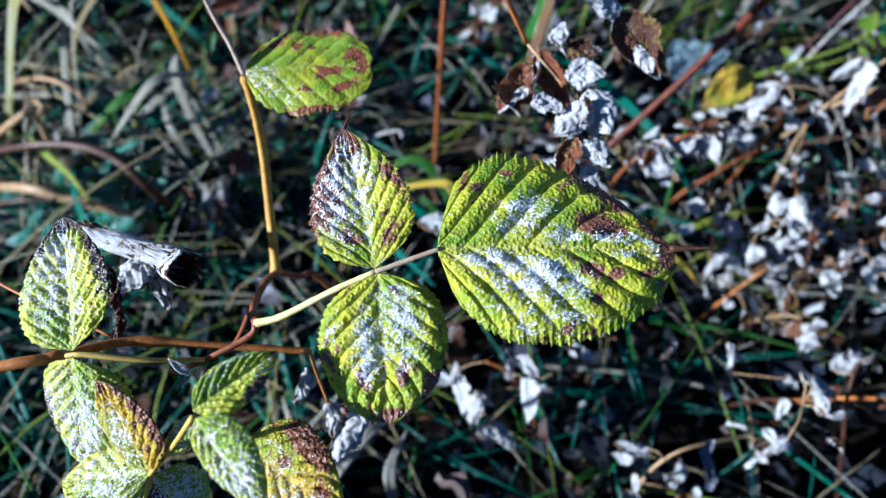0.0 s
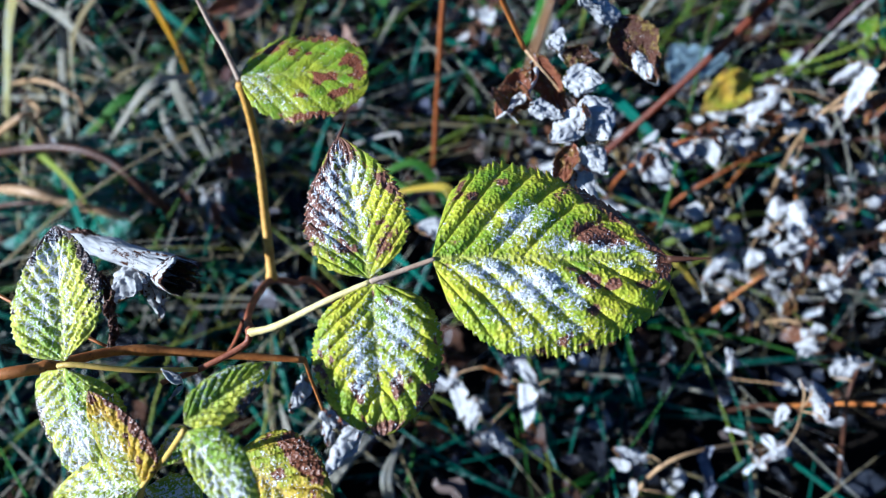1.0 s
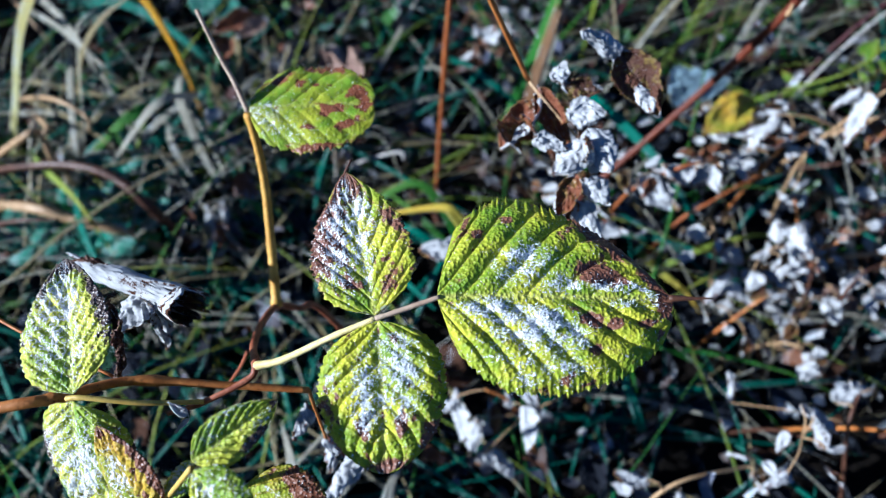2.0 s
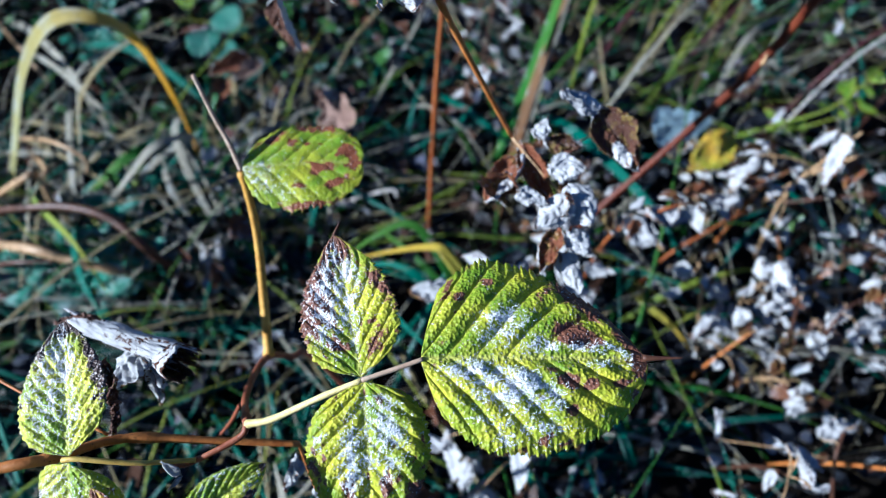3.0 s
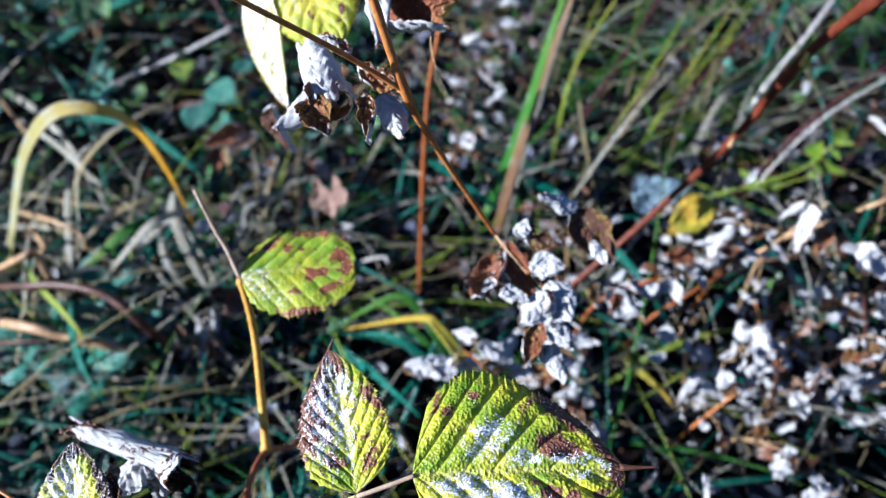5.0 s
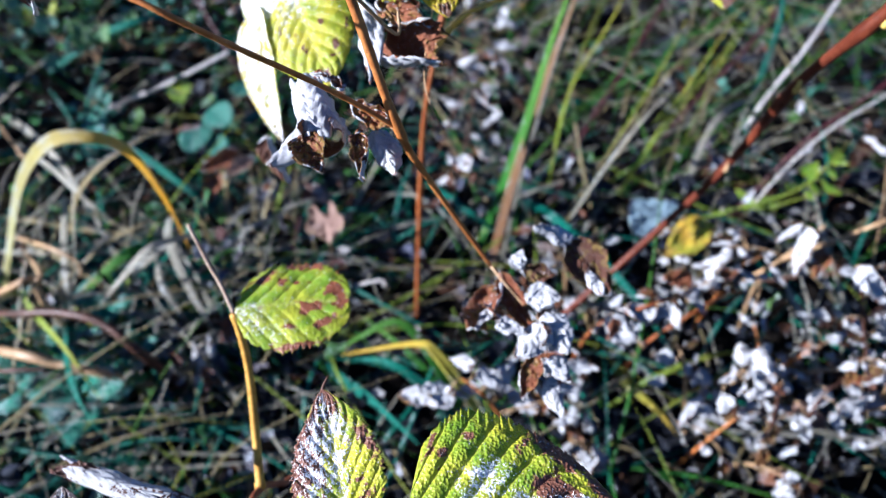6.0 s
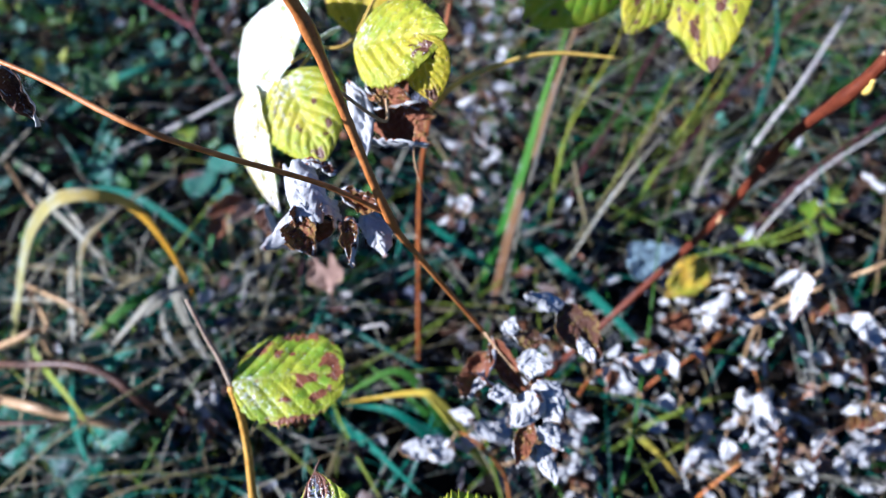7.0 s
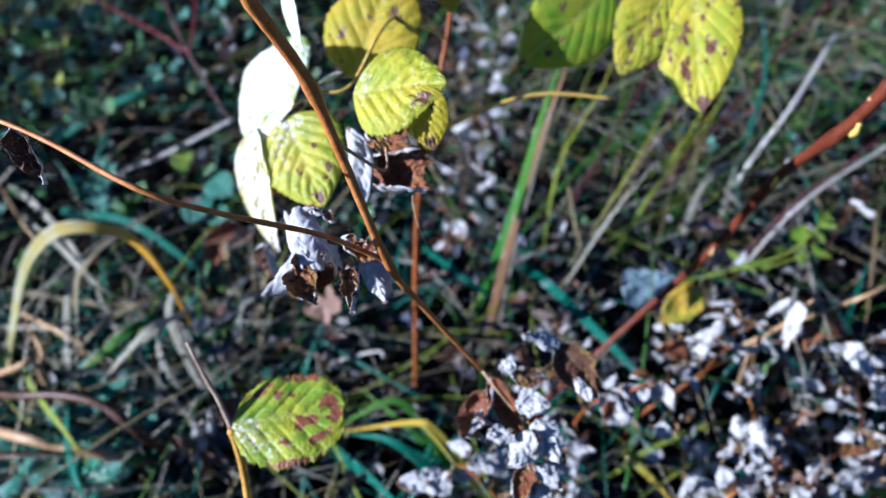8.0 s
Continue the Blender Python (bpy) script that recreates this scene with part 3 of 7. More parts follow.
# ---- the frosted raspberry shoot in front ----
shoot = thing("raspberry_shoot", (-0.30, 0.03, 0.0), "raspberry shoot with frosted green three-part leaves", "raspberry plant")
hang_stem(shoot, "branch", [(-0.30, 0.03, -0.02), (-0.285, 0.035, 0.12), (-0.24, 0.045, 0.235), (-0.16, 0.055, 0.277), (-0.1074, 0.0657, 0.2810), (-0.0938, 0.0695, 0.2780), (-0.0776, 0.0774, 0.2700), (-0.0498, 0.0786, 0.2620), (-0.0235, 0.0791, 0.2550)],
          0.0026, 0.0011, BARK_BROWN, "brown woody branch", n=90, nodes=(0.62, 0.78), seed=2)
NODE = (-0.0341, 0.0784, 0.2817)
FORK = (0.0038, 0.0846, 0.3025)
hang_stem(shoot, "petiole", [(-0.0845, 0.0666, 0.2875), (-0.0791, 0.0667, 0.2880), (-0.0649, 0.0664, 0.2840), (-0.0496, 0.0687, 0.2770)], 0.00085, 0.00075, BARK_YELLOW, "pale yellow leaf stalk", seed=3)
hang_stem(shoot, "branchlet", [(-0.0636, 0.0677, 0.2680), (-0.0500, 0.0690, 0.2760), (-0.0365, 0.0749, 0.2795), NODE], 0.0009, 0.0011, BARK_MAROON, "reddish brown side shoot", nodes=(0.97,), seed=4)
hang_stem(shoot, "petiole", [NODE, (-0.0247, 0.0782, 0.2874), (-0.0094, 0.0814, 0.2966), FORK], 0.00125, 0.00085, BARK_CREAM, "cream-coloured leaf stalk", nodes=(0.02,), seed=5)
hang_stem(shoot, "petiole", [FORK, (0.0125, 0.0866, 0.3050), (0.0216, 0.0888, 0.3075)], 0.0008, 0.0007, BARK_STUB, "thin brown stalk", seed=6)
ELBOW = (-0.0478, 0.1237, 0.2276)
hang_stem(shoot, "branchlet", [NODE, (-0.0436, 0.0935, 0.2597), (-0.0482, 0.1093, 0.2420), ELBOW, (-0.0420, 0.1296, 0.2130), (-0.0344, 0.1357, 0.1950), (-0.01, 0.125, 0.11), (0.0, 0.12, -0.02)],
          0.0013, 0.0016, BARK_MAROON, "reddish brown bent shoot", n=60, nodes=(0.03, 0.43), seed=7)
hang_stem(shoot, "branchlet", [(-0.0478, 0.0947, 0.2520), (-0.0559, 0.0940, 0.2350), (-0.0668, 0.0940, 0.2150)], 0.0008, 0.0006, BARK_MAROON, seed=8)
TOP = (-0.0525, 0.1781, 0.2860)
hang_stem(shoot, "cane", [ELBOW, (-0.0492, 0.1432, 0.2430), (-0.0496, 0.1580, 0.2580), (-0.0506, 0.1689, 0.2710), TOP],
          0.0020, 0.0016, BARK_OCHRE, "ochre upright shoot", n=50, nodes=(0.01, 0.98), seed=9)
hang_stem(shoot, "cut_end", [TOP, (-0.0576, 0.1878, 0.2925), (-0.0628, 0.1954, 0.2985), (-0.0706, 0.2085, 0.3090)], 0.0011, 0.0009, BARK_STUB, "grey-brown dead stub with a cut end", n=30, seed=39)
hang_stem(shoot, "side_twig", [(-0.1278, 0.0987, 0.2770), (-0.1118, 0.0908, 0.2760), (-0.0825, 0.0784, 0.2715)], 0.0006, 0.0005, BARK_BROWN, seed=10)

# the three leaflets of the sharpest leaf
hang_leaf(shoot, (0.0208, 0.0890, 0.3075), (0.0875, 0.0897, 0.3055), (-0.06, -0.08, 1), 0.89, GREEN, FELT_GREEN, label="green leaflet with brown spots and hoarfrost",
          needles=2300, needle_size=0.0014, seed=11, nu=150, nv=96, blunt=0.37, taper=0.85, blunt2=0.38, taper2=0.52, jag=0.95, cup=0.10, edge=0.24, droop=0.0, bend=0.09, skew=0.12, puff=0.0017, veins=7.5, teeth=26,
          frost=((0.30, 0.25, 0.08, 0.12, 1.0), (0.40, 0.38, 0.09, 0.12, 1.0), (0.42, 0.17, 0.08, 0.10, 1.0), (0.55, 0.13, 0.06, 0.07, 1.0), (0.72, 0.14, 0.08, 0.06, 1.0), (0.82, 0.24, 0.05, 0.06, 0.9),
                 (0.18, -0.18, 0.09, 0.14, 1.0), (0.30, -0.22, 0.09, 0.16, 1.15), (0.44, -0.26, 0.10, 0.14, 1.1), (0.54, -0.46, 0.07, 0.14, 1.1), (0.40, -0.48, 0.08, 0.14, 0.9), (0.50, -0.80, 0.08, 0.14, 1.0), (0.33, -0.80, 0.05, 0.16, 0.95), (0.20, -0.66, 0.05, 0.12, 0.8), (0.24, -0.42, 0.08, 0.10, 0.8), (0.78, -0.10, 0.07, 0.05, 0.9), (0.90, 0.0, 0.04, 0.3, 0.6)),
          brown=((0.69, 0.30, 0.10, 0.15, 1.2), (0.63, -0.28, 0.05, 0.09, 1.0), (0.725, -0.35, 0.03, 0.07, 0.9), (0.63, -0.64, 0.025, 0.06, 0.8), (0.73, 0.90, 0.13, 0.22, 0.9), (0.30, 0.72, 0.025, 0.06, 0.6), (0.17, 0.62, 0.03, 0.06, 0.55), (0.56, -0.14, 0.04, 0.04, 0.6), (0.85, -0.45, 0.03, 0.10, 0.7), (0.97, 0.0, 0.05, 0.6, 0.9), (0.10, 0.85, 0.03, 0.1, 0.5), (0.90, 0.6, 0.05, 0.3, 0.6)))
hang_stem(shoot, "leaf_tip", [(0.0855, 0.0897, 0.3048), (0.0909, 0.0893, 0.3055), (0.0972, 0.0891, 0.3060)], 0.0011, 0.00015, BARK_DARK, "black withered leaf tip", n=10, seed=12)
hang_leaf(shoot, (0.0036, 0.0855, 0.3025), (-0.0078, 0.1325, 0.3040), (-0.12, 0.0, 1), 0.62, GREEN, FELT_GREEN, label="small leaflet browned and frosted along one half",
          needles=900, needle_size=0.0013, seed=13, nu=110, nv=68, cup=0.22, edge=0.10, droop=-0.02, puff=0.0010, veins=8, teeth=17, jag=1.6, hook=0.05,
          frost=((0.45, 0.45, 0.30, 0.45, 1.0), (0.30, -0.05, 0.25, 0.15, 0.55), (0.75, 0.3, 0.2, 0.5, 0.95), (0.55, -0.4, 0.2, 0.2, 0.4), (0.75, -0.3, 0.12, 0.3, 0.6)),
          brown=((0.50, 0.80, 0.28, 0.30, 0.62), (0.75, 0.6, 0.20, 0.45, 0.55), (0.42, 0.35, 0.16, 0.2, 0.42), (0.62, -0.75, 0.12, 0.2, 0.45), (0.86, -0.3, 0.10, 0.4, 0.5), (0.97, 0.0, 0.07, 0.8, 0.8), (0.22, 0.35, 0.07, 0.2, 0.55), (0.2, -0.5, 0.1, 0.25, 0.5), (0.45, -0.9, 0.12, 0.2, 0.4)))
hang_stem(shoot, "leaf_tip", [(-0.0080, 0.1295, 0.3038), (-0.0082, 0.1330, 0.3060), (-0.0062, 0.1368, 0.3085)], 0.0012, 0.0002, BARK_DARK, "black withered leaf tip", n=8, seed=14)
hang_leaf(shoot, (0.0045, 0.0841, 0.3025), (0.0080, 0.0450, 0.2950), (-0.10, 0.10, 1), 0.88, GREEN, FELT_GREEN, label="green leaflet thickly frosted on one half",
          needles=1900, needle_size=0.0014, seed=15, nu=120, nv=76, blunt=0.40, taper=0.58, cup=0.16, edge=0.24, droop=0.02, puff=0.0013, veins=7, teeth=21, jag=0.8,
          frost=((0.38, 0.38, 0.18, 0.26, 1.2), (0.55, 0.25, 0.14, 0.25, 0.8), (0.45, -0.25, 0.20, 0.22, 0.85), (0.65, -0.3, 0.12, 0.2, 0.7), (0.18, 0.3, 0.1, 0.4, 0.6), (0.35, -0.75, 0.12, 0.14, 0.5)),
          brown=((0.70, 0.36, 0.07, 0.13, 0.85), (0.72, -0.36, 0.08, 0.14, 0.75), (0.55, -0.85, 0.15, 0.12, 0.45), (0.75, 0.9, 0.12, 0.2, 0.5), (0.97, 0.1, 0.06, 0.6, 0.9), (0.12, 0.3, 0.05, 0.15, 0.5)))

# the leaf over the branch end
hang_leaf(shoot, (-0.0816, 0.0670, 0.2900), (-0.0918, 0.1066, 0.2970), (-0.25, -0.10, 1), 0.72, PALE_GREEN, FELT_GREEN, label="upright frosted leaflet with a blackened edge", frost_all=0.28,
          needles=900, needle_size=0.0009, seed=16, nu=60, nv=40, cup=0.28, edge=0.15, droop=-0.04, puff=0.0014, veins=9, teeth=20,
          frost=((0.5, 0.4, 0.35, 0.5, 0.75), (0.75, -0.1, 0.2, 0.4, 0.9), (0.3, -0.3, 0.2, 0.3, 0.5)), brown=((0.6, -0.90, 0.3, 0.20, 0.65), (0.95, 0, 0.08, 0.8, 0.9), (0.8, 0.8, 0.15, 0.3, 0.5)))
hang_leaf(shoot, (-0.0817, 0.0655, 0.2890), (-0.0830, 0.0366, 0.2640), (-0.15, 0.10, 1), 0.84, PALE_GREEN, FELT_GREEN, label="drooping leaflet white with frost", frost_all=0.28,
          needles=1100, needle_size=0.0010, seed=17, nu=60, nv=40, cup=0.10, edge=0.35, droop=0.08, puff=0.0013, veins=8, teeth=20,
          frost=((0.5, 0.2, 0.3, 0.35, 1.1), (0.75, -0.2, 0.25, 0.5, 0.8), (0.3, -0.5, 0.2, 0.3, 0.6)), brown=((0.45, -0.8, 0.2, 0.25, 0.6), (0.9, 0.3, 0.15, 0.4, 0.8), (0.55, 0.85, 0.2, 0.2, 0.6)))

# the leaf lower down
LOW = (-0.0583, 0.0366, 0.2760)
hang_stem(shoot, "petiole", [(-0.0749, 0.0215, 0.2450), (-0.0650, 0.0323, 0.2620), LOW, (-0.0500, 0.0417, 0.2850), (-0.0378, 0.0448, 0.3045)], 0.0009, 0.0007, BARK_YELLOW, seed=18)
hang_leaf(shoot, LOW, (-0.0700, 0.0588, 0.2920), (-0.60, 0.05, 0.8), 0.86, RUST, FELT_GREEN, label="yellow-green leaflet with black scorched edge",
          needles=350, needle_size=0.0008, seed=19, nu=64, nv=44, cup=0.14, edge=0.2, droop=-0.05, puff=0.0012, teeth=18,
          frost=((0.35, 0.3, 0.3, 0.4, 0.9), (0.6, 0.0, 0.2, 0.3, 0.7)), brown=((0.55, -0.95, 0.35, 0.16, 1.1), (0.45, -0.50, 0.08, 0.10, 0.7), (0.75, -0.45, 0.07, 0.14, 0.6), (0.95, 0.0, 0.08, 0.6, 0.8), (0.25, -0.5, 0.06, 0.1, 0.6)))
hang_leaf(shoot, LOW, (-0.0881, 0.0363, 0.2680), (-0.15, 0.15, 1), 0.72, PALE_GREEN, FELT_GREEN, label="pale leaflet dusted with frost", frost_all=0.28,
          needles=500, needle_size=0.0009, seed=20, nu=56, nv=36, cup=0.2, edge=0.2, droop=0.03, puff=0.0012, teeth=18,
          frost=((0.4, 0.2, 0.4, 0.6, 0.8), (0.7, -0.4, 0.2, 0.3, 0.6)), brown=((0.6, 0.7, 0.15, 0.2, 0.5), (0.25, 0.3, 0.1, 0.2, 0.4)))
hang_leaf(shoot, (-0.0622, 0.0376, 0.2660), (-0.0457, 0.0250, 0.2580), (-0.1, 0.3, 1), 0.8, PALE_GREEN, FELT_GREEN, label="pale leaflet dusted with frost", frost_all=0.28,
          needles=500, seed=21, nu=50, nv=32, cup=0.2, edge=0.2, frost=((0.4, 0.2, 0.4, 0.7, 0.9),), brown=((0.2, -0.5, 0.15, 0.3, 0.6),))
hang_leaf(shoot, (-0.0378, 0.0460, 0.3053), (-0.0200, 0.0618, 0.3034), (-0.25, -0.10, 1), 0.60, PALE_GREEN, FELT_GREEN, label="small bright green leaflet with frosted rim",
          needles=350, needle_size=0.0007, seed=22, nu=60, nv=36, cup=0.22, edge=0.25, droop=0.03, puff=0.0011, veins=8, teeth=18,
          frost=((0.3, 0.4, 0.25, 0.4, 0.45), (0.6, 0.8, 0.3, 0.2, 0.5), (0.8, -0.5, 0.2, 0.4, 0.5)), brown=((0.6, -0.85, 0.2, 0.2, 0.6), (0.97, 0, 0.06, 0.6, 0.9)))
hang_leaf(shoot, (-0.0366, 0.0440, 0.3060), (-0.0190, 0.0242, 0.3016), (-0.70, 0.05, 0.8), 0.60, PALE_GREEN, FELT_GREEN, label="bright pale leaflet with frosted tip", frost_all=0.28,
          needles=900, needle_size=0.0009, seed=23, nu=64, nv=40, cup=0.08, edge=0.35, droop=0.05, puff=0.0013, veins=8, teeth=18,
          frost=((0.25, 0.1, 0.2, 0.5, 0.6), (0.75, 0.1, 0.25, 0.6, 1.2), (0.5, -0.4, 0.2, 0.3, 0.5)), brown=())
hang_leaf(shoot, (-0.0449, 0.0488, 0.2860), (-0.0544, 0.0411, 0.2820), (-0.3, 0.2, 1), 0.75, PALE_GREEN, FELT_GREEN, label="small frosted leaflet", frost_all=0.28,
          needles=300, needle_size=0.0008, seed=24, nu=44, nv=30, cup=0.1, edge=0.3, frost=((0.5, 0.0, 0.5, 0.8, 0.7),))
hang_leaf(shoot, (-0.0338, 0.0444, 0.2776), (-0.0035, 0.0228, 0.2886), (-0.40, 0.05, 1), 0.70, RUST, FELT_GREEN, label="orange-brown leaflet with green centre", needles=250, needle_size=0.0008,
          seed=25, nu=70, nv=48, cup=0.08, edge=0.2, puff=0.0012, veins=8, teeth=18, frost=((0.6, -0.3, 0.3, 0.4, 0.6), (0.3, 0.2, 0.2, 0.3, 0.5)), brown=((0.45, 0.75, 0.25, 0.22, 1.0), (0.8, 0.2, 0.12, 0.3, 0.8), (0.5, -0.85, 0.25, 0.15, 0.9), (0.4, 0.25, 0.07, 0.12, 0.7), (0.62, -0.3, 0.06, 0.1, 0.6)))
hang_leaf(shoot, (-0.0523, 0.0640, 0.2790), (-0.0576, 0.0669, 0.2830), (0.2, -0.5, 1), 0.6, FELT, FELT, name="bud_scale", label="dry grey stipule", seed=26, nu=12, nv=8, roll=0.8)
hang_leaf(shoot, (-0.0527, 0.0640, 0.2770), (-0.0566, 0.0599, 0.2760), (0.2, -0.2, 1), 0.5, FELT, FELT, name="bud_scale", seed=27, nu=12, nv=8, roll=0.8)

# withered rolled leaf on the branch
hang_scroll(shoot, (-0.1151, 0.1242, 0.2617), (-0.0682, 0.1063, 0.2675), (0, -0.2, 1), 0.0042, 0.0060, 0.82, DEAD_TOP, FELT, "withered leaf rolled into a silver tube", open_to=-2.2, seed=28, nu=40, nv=52, bow=0.02, ragged=0.25, dark=0.48)
hang_scroll(shoot, (-0.0793, 0.1118, 0.2592), (-0.0623, 0.0995, 0.2752), (0, 0.1, 1), 0.0052, 0.0068, 0.88, DEAD_TOP, FELT, "curled silver leaf end with a dark mouth", open_to=-0.6, seed=128, nu=30, nv=52, bow=0.0, ragged=0.25, dark=0.55)
hang_leaf(shoot, (-0.0823, 0.1125, 0.2688), (-0.0919, 0.0957, 0.2637), (0.3, 0.35, -0.85), 0.95, DEAD_TOP, FELT, name="withered_leaf", label="crumpled withered leaf, dark above and silver below", seed=29, nu=36, nv=26, puff=0.0016, veins=6, teeth=11, roll=0.3, fold=0.9, fold2=-0.5, jag=2.5, crumple=0.003, brown_all=0.35)
hang_leaf(shoot, (-0.0810, 0.1073, 0.2658), (-0.0735, 0.0924, 0.2595), (-0.1, 0.45, -0.85), 0.55, DEAD_TOP, FELT, name="withered_leaf", seed=30, nu=36, nv=26, puff=0.0016, veins=6, teeth=11, roll=0.5, fold=1.6, jag=2.2, crumple=0.003, brown_all=0.55)
hang_leaf(shoot, (-0.0844, 0.1109, 0.2655), (-0.0731, 0.0982, 0.2617), (-0.2, -0.5, 0.8), 0.7, DEAD_TOP, FELT, name="withered_leaf", label="dark brown leaf scrap below the roll", seed=38, nu=36, nv=26, puff=0.0016, veins=6, teeth=11, roll=0.5, fold=1.4, crumple=0.003, jag=2.5)
hang_leaf(shoot, (-0.0977, 0.1216, 0.2648), (-0.1205, 0.1232, 0.2634), (-0.1, -0.5, 0.8), 0.36, DEAD_TOP, DEAD_TOP, name="withered_leaf", label="black ragged leaf scrap", seed=129, nu=36, nv=26, puff=0.0016, veins=6, teeth=11, roll=0.5, crumple=0.003, jag=3.0)
hang_leaf(shoot, (-0.0907, 0.1036, 0.2729), (-0.0844, 0.0871, 0.2680), (0.5, -0.5, 0.6), 0.38, DEAD_TOP, DEAD_TOP, name="withered_leaf", label="black shrivelled leaf rag", seed=31, nu=36, nv=26, puff=0.0016, veins=6, teeth=11, roll=1.0, crumple=0.004, jag=3.0)
hang_leaf(shoot, (-0.0844, 0.0895, 0.2694), (-0.0834, 0.0799, 0.2662), (0.5, -0.5, 0.6), 0.34, DEAD_TOP, DEAD_TOP, name="withered_leaf", seed=131, nu=36, nv=26, puff=0.0016, veins=6, teeth=11, roll=1.0, crumple=0.004, jag=3.0)
# pale withered leaves under the sharp leaf
hang_leaf(shoot, (-0.0302, 0.0818, 0.2269), (-0.0339, 0.0702, 0.2237), (0.25, 0.45, -0.80), 0.95, DEAD_RED, FELT, name="withered_leaf", label="withered leaf folded to its silver underside", seed=32, nu=36, nv=26, puff=0.0016, veins=6, teeth=11, roll=0.5, fold=1.0, fold2=0.6, crumple=0.004, brown_all=0.2)
hang_leaf(shoot, (-0.0235, 0.0730, 0.2103), (-0.0225, 0.0621, 0.2041), (0.25, 0.45, -0.80), 0.85, DEAD_RED, FELT, name="withered_leaf", label="pale withered leaf", seed=33, nu=36, nv=26, puff=0.0016, veins=6, teeth=11, roll=0.5, fold=1.8, crumple=0.005)
hang_leaf(shoot, (-0.0110, 0.0699, 0.2086), (-0.0261, 0.0488, 0.1998), (0.45, 0.4, -0.75), 0.55, DEAD_RED, FELT, name="withered_leaf", label="long pale withered leaf, brown inside its fold", seed=34, nu=36, nv=26, puff=0.0016, veins=6, teeth=11, roll=0.6, fold=1.8, fold2=0.6, crumple=0.005, brown_all=0.15)
hang_leaf(shoot, (-0.0207, 0.0718, 0.2062), (-0.0103, 0.0687, 0.2044), (-0.1, -0.6, 0.8), 0.8, DEAD_RED, FELT, name="withered_leaf", seed=36, nu=36, nv=26, puff=0.0016, veins=6, teeth=11, roll=0.4, fold=1.5, crumple=0.005)
hang_stem(shoot, "petiole", [(-0.0235, 0.0791, 0.2550), (-0.0238, 0.0764, 0.2400), (-0.0208, 0.0684, 0.2300)], 0.0007, 0.0005, BARK_BROWN, seed=35)

# the single leaf on the upright shoot
hang_leaf(shoot, (-0.0522, 0.1795, 0.2872), (-0.0040, 0.1825, 0.2866), (-0.40, -0.10, 1), 0.87, BRIGHT_LIME, FELT_GREEN, label="lime green leaflet with brown spots and wet frost",
          needles=250, needle_size=0.0009, seed=36, nu=80, nv=50, blunt=0.36, taper=0.36, cup=0.04, edge=0.12, droop=-0.01, puff=0.0006, veins=6, teeth=14, jag=1.6, wave=0.03, crumple=0.0012,
          frost=((0.12, -0.2, 0.15, 0.4, 0.75), (0.3, -0.6, 0.2, 0.2, 0.5)), brown=((0.70, -0.10, 0.09, 0.10, 0.95), (0.60, -0.16, 0.04, 0.16, 0.9), (0.40, 0.55, 0.06, 0.10, 0.7), (0.52, 0.50, 0.03, 0.05, 0.7), (0.86, 0.35, 0.07, 0.22, 0.8), (0.22, 0.70, 0.12, 0.12, 0.7), (0.48, -0.50, 0.04, 0.07, 0.85), (0.78, -0.55, 0.10, 0.12, 0.8), (0.62, 0.90, 0.22, 0.10, 0.6), (0.93, -0.1, 0.05, 0.3, 0.9), (0.55, -0.93, 0.22, 0.07, 0.6)))
hang_stem(shoot, "leaf_tip", [(-0.0086, 0.1931, 0.2680), (-0.0073, 0.1968, 0.2695), (-0.0074, 0.1992, 0.2720)], 0.0005, 0.0001, BARK_DARK, n=8, seed=37)

# ---- the brown cane with withered leaves ----
dead_cane = thing("raspberry_cane", (-0.50, -0.40, 0.0), "brown raspberry cane arching over with withered leaves", "raspberry cane", "raspberry canes")
DNODE = (0.0583, 0.2040, 0.2780)
DFORK = (0.0212, 0.2045, 0.3600)
hang_stem(dead_cane, "cane", [(-0.50, -0.40, -0.03), (-0.44, -0.30, 0.34), (-0.28, -0.08, 0.58), (-0.13, 0.10, 0.58), (-0.0149, 0.2161, 0.4743), (-0.0074, 0.2206, 0.4518), (0.0019, 0.2245, 0.4249), (0.0088, 0.2193, 0.4005), DFORK, (0.0315, 0.2047, 0.3337), DNODE],
          0.0034, 0.0010, BARK_BROWN, "brown cane", n=150, nodes=(0.62, 0.80), seed=40)
hang_stem(dead_cane, "stalk", [DFORK, (0.0014, 0.2023, 0.3780), (-0.0215, 0.1861, 0.4067), (-0.0378, 0.1815, 0.4217), (-0.0698, 0.2009, 0.4261), (-0.1056, 0.2196, 0.4283)], 0.0010, 0.0007, BARK_BROWN, "thin brown leaf stalk", n=60, seed=41)
hang_leaf(dead_cane, (-0.0795, 0.2072, 0.4248), (-0.0776, 0.2032, 0.4079), (0, -0.4, 1), 0.6, DEAD_TOP, FELT, name="withered_leaf", seed=42, nu=30, nv=20, roll=1.3, crumple=0.003)
DTIP = (0.0806, 0.1783, 0.2674)
hang_stem(dead_cane, "stalk", [DNODE, (0.0679, 0.1889, 0.2753), DTIP], 0.0007, 0.0005, BARK_TAN, "thin pale stalk", seed=43)
hang_stem(dead_cane, "stalk", [(0.0750, 0.1943, 0.2746), (0.0902, 0.2061, 0.2729), (0.1065, 0.2179, 0.2699)], 0.0005, 0.0004, BARK_TAN, seed=44)
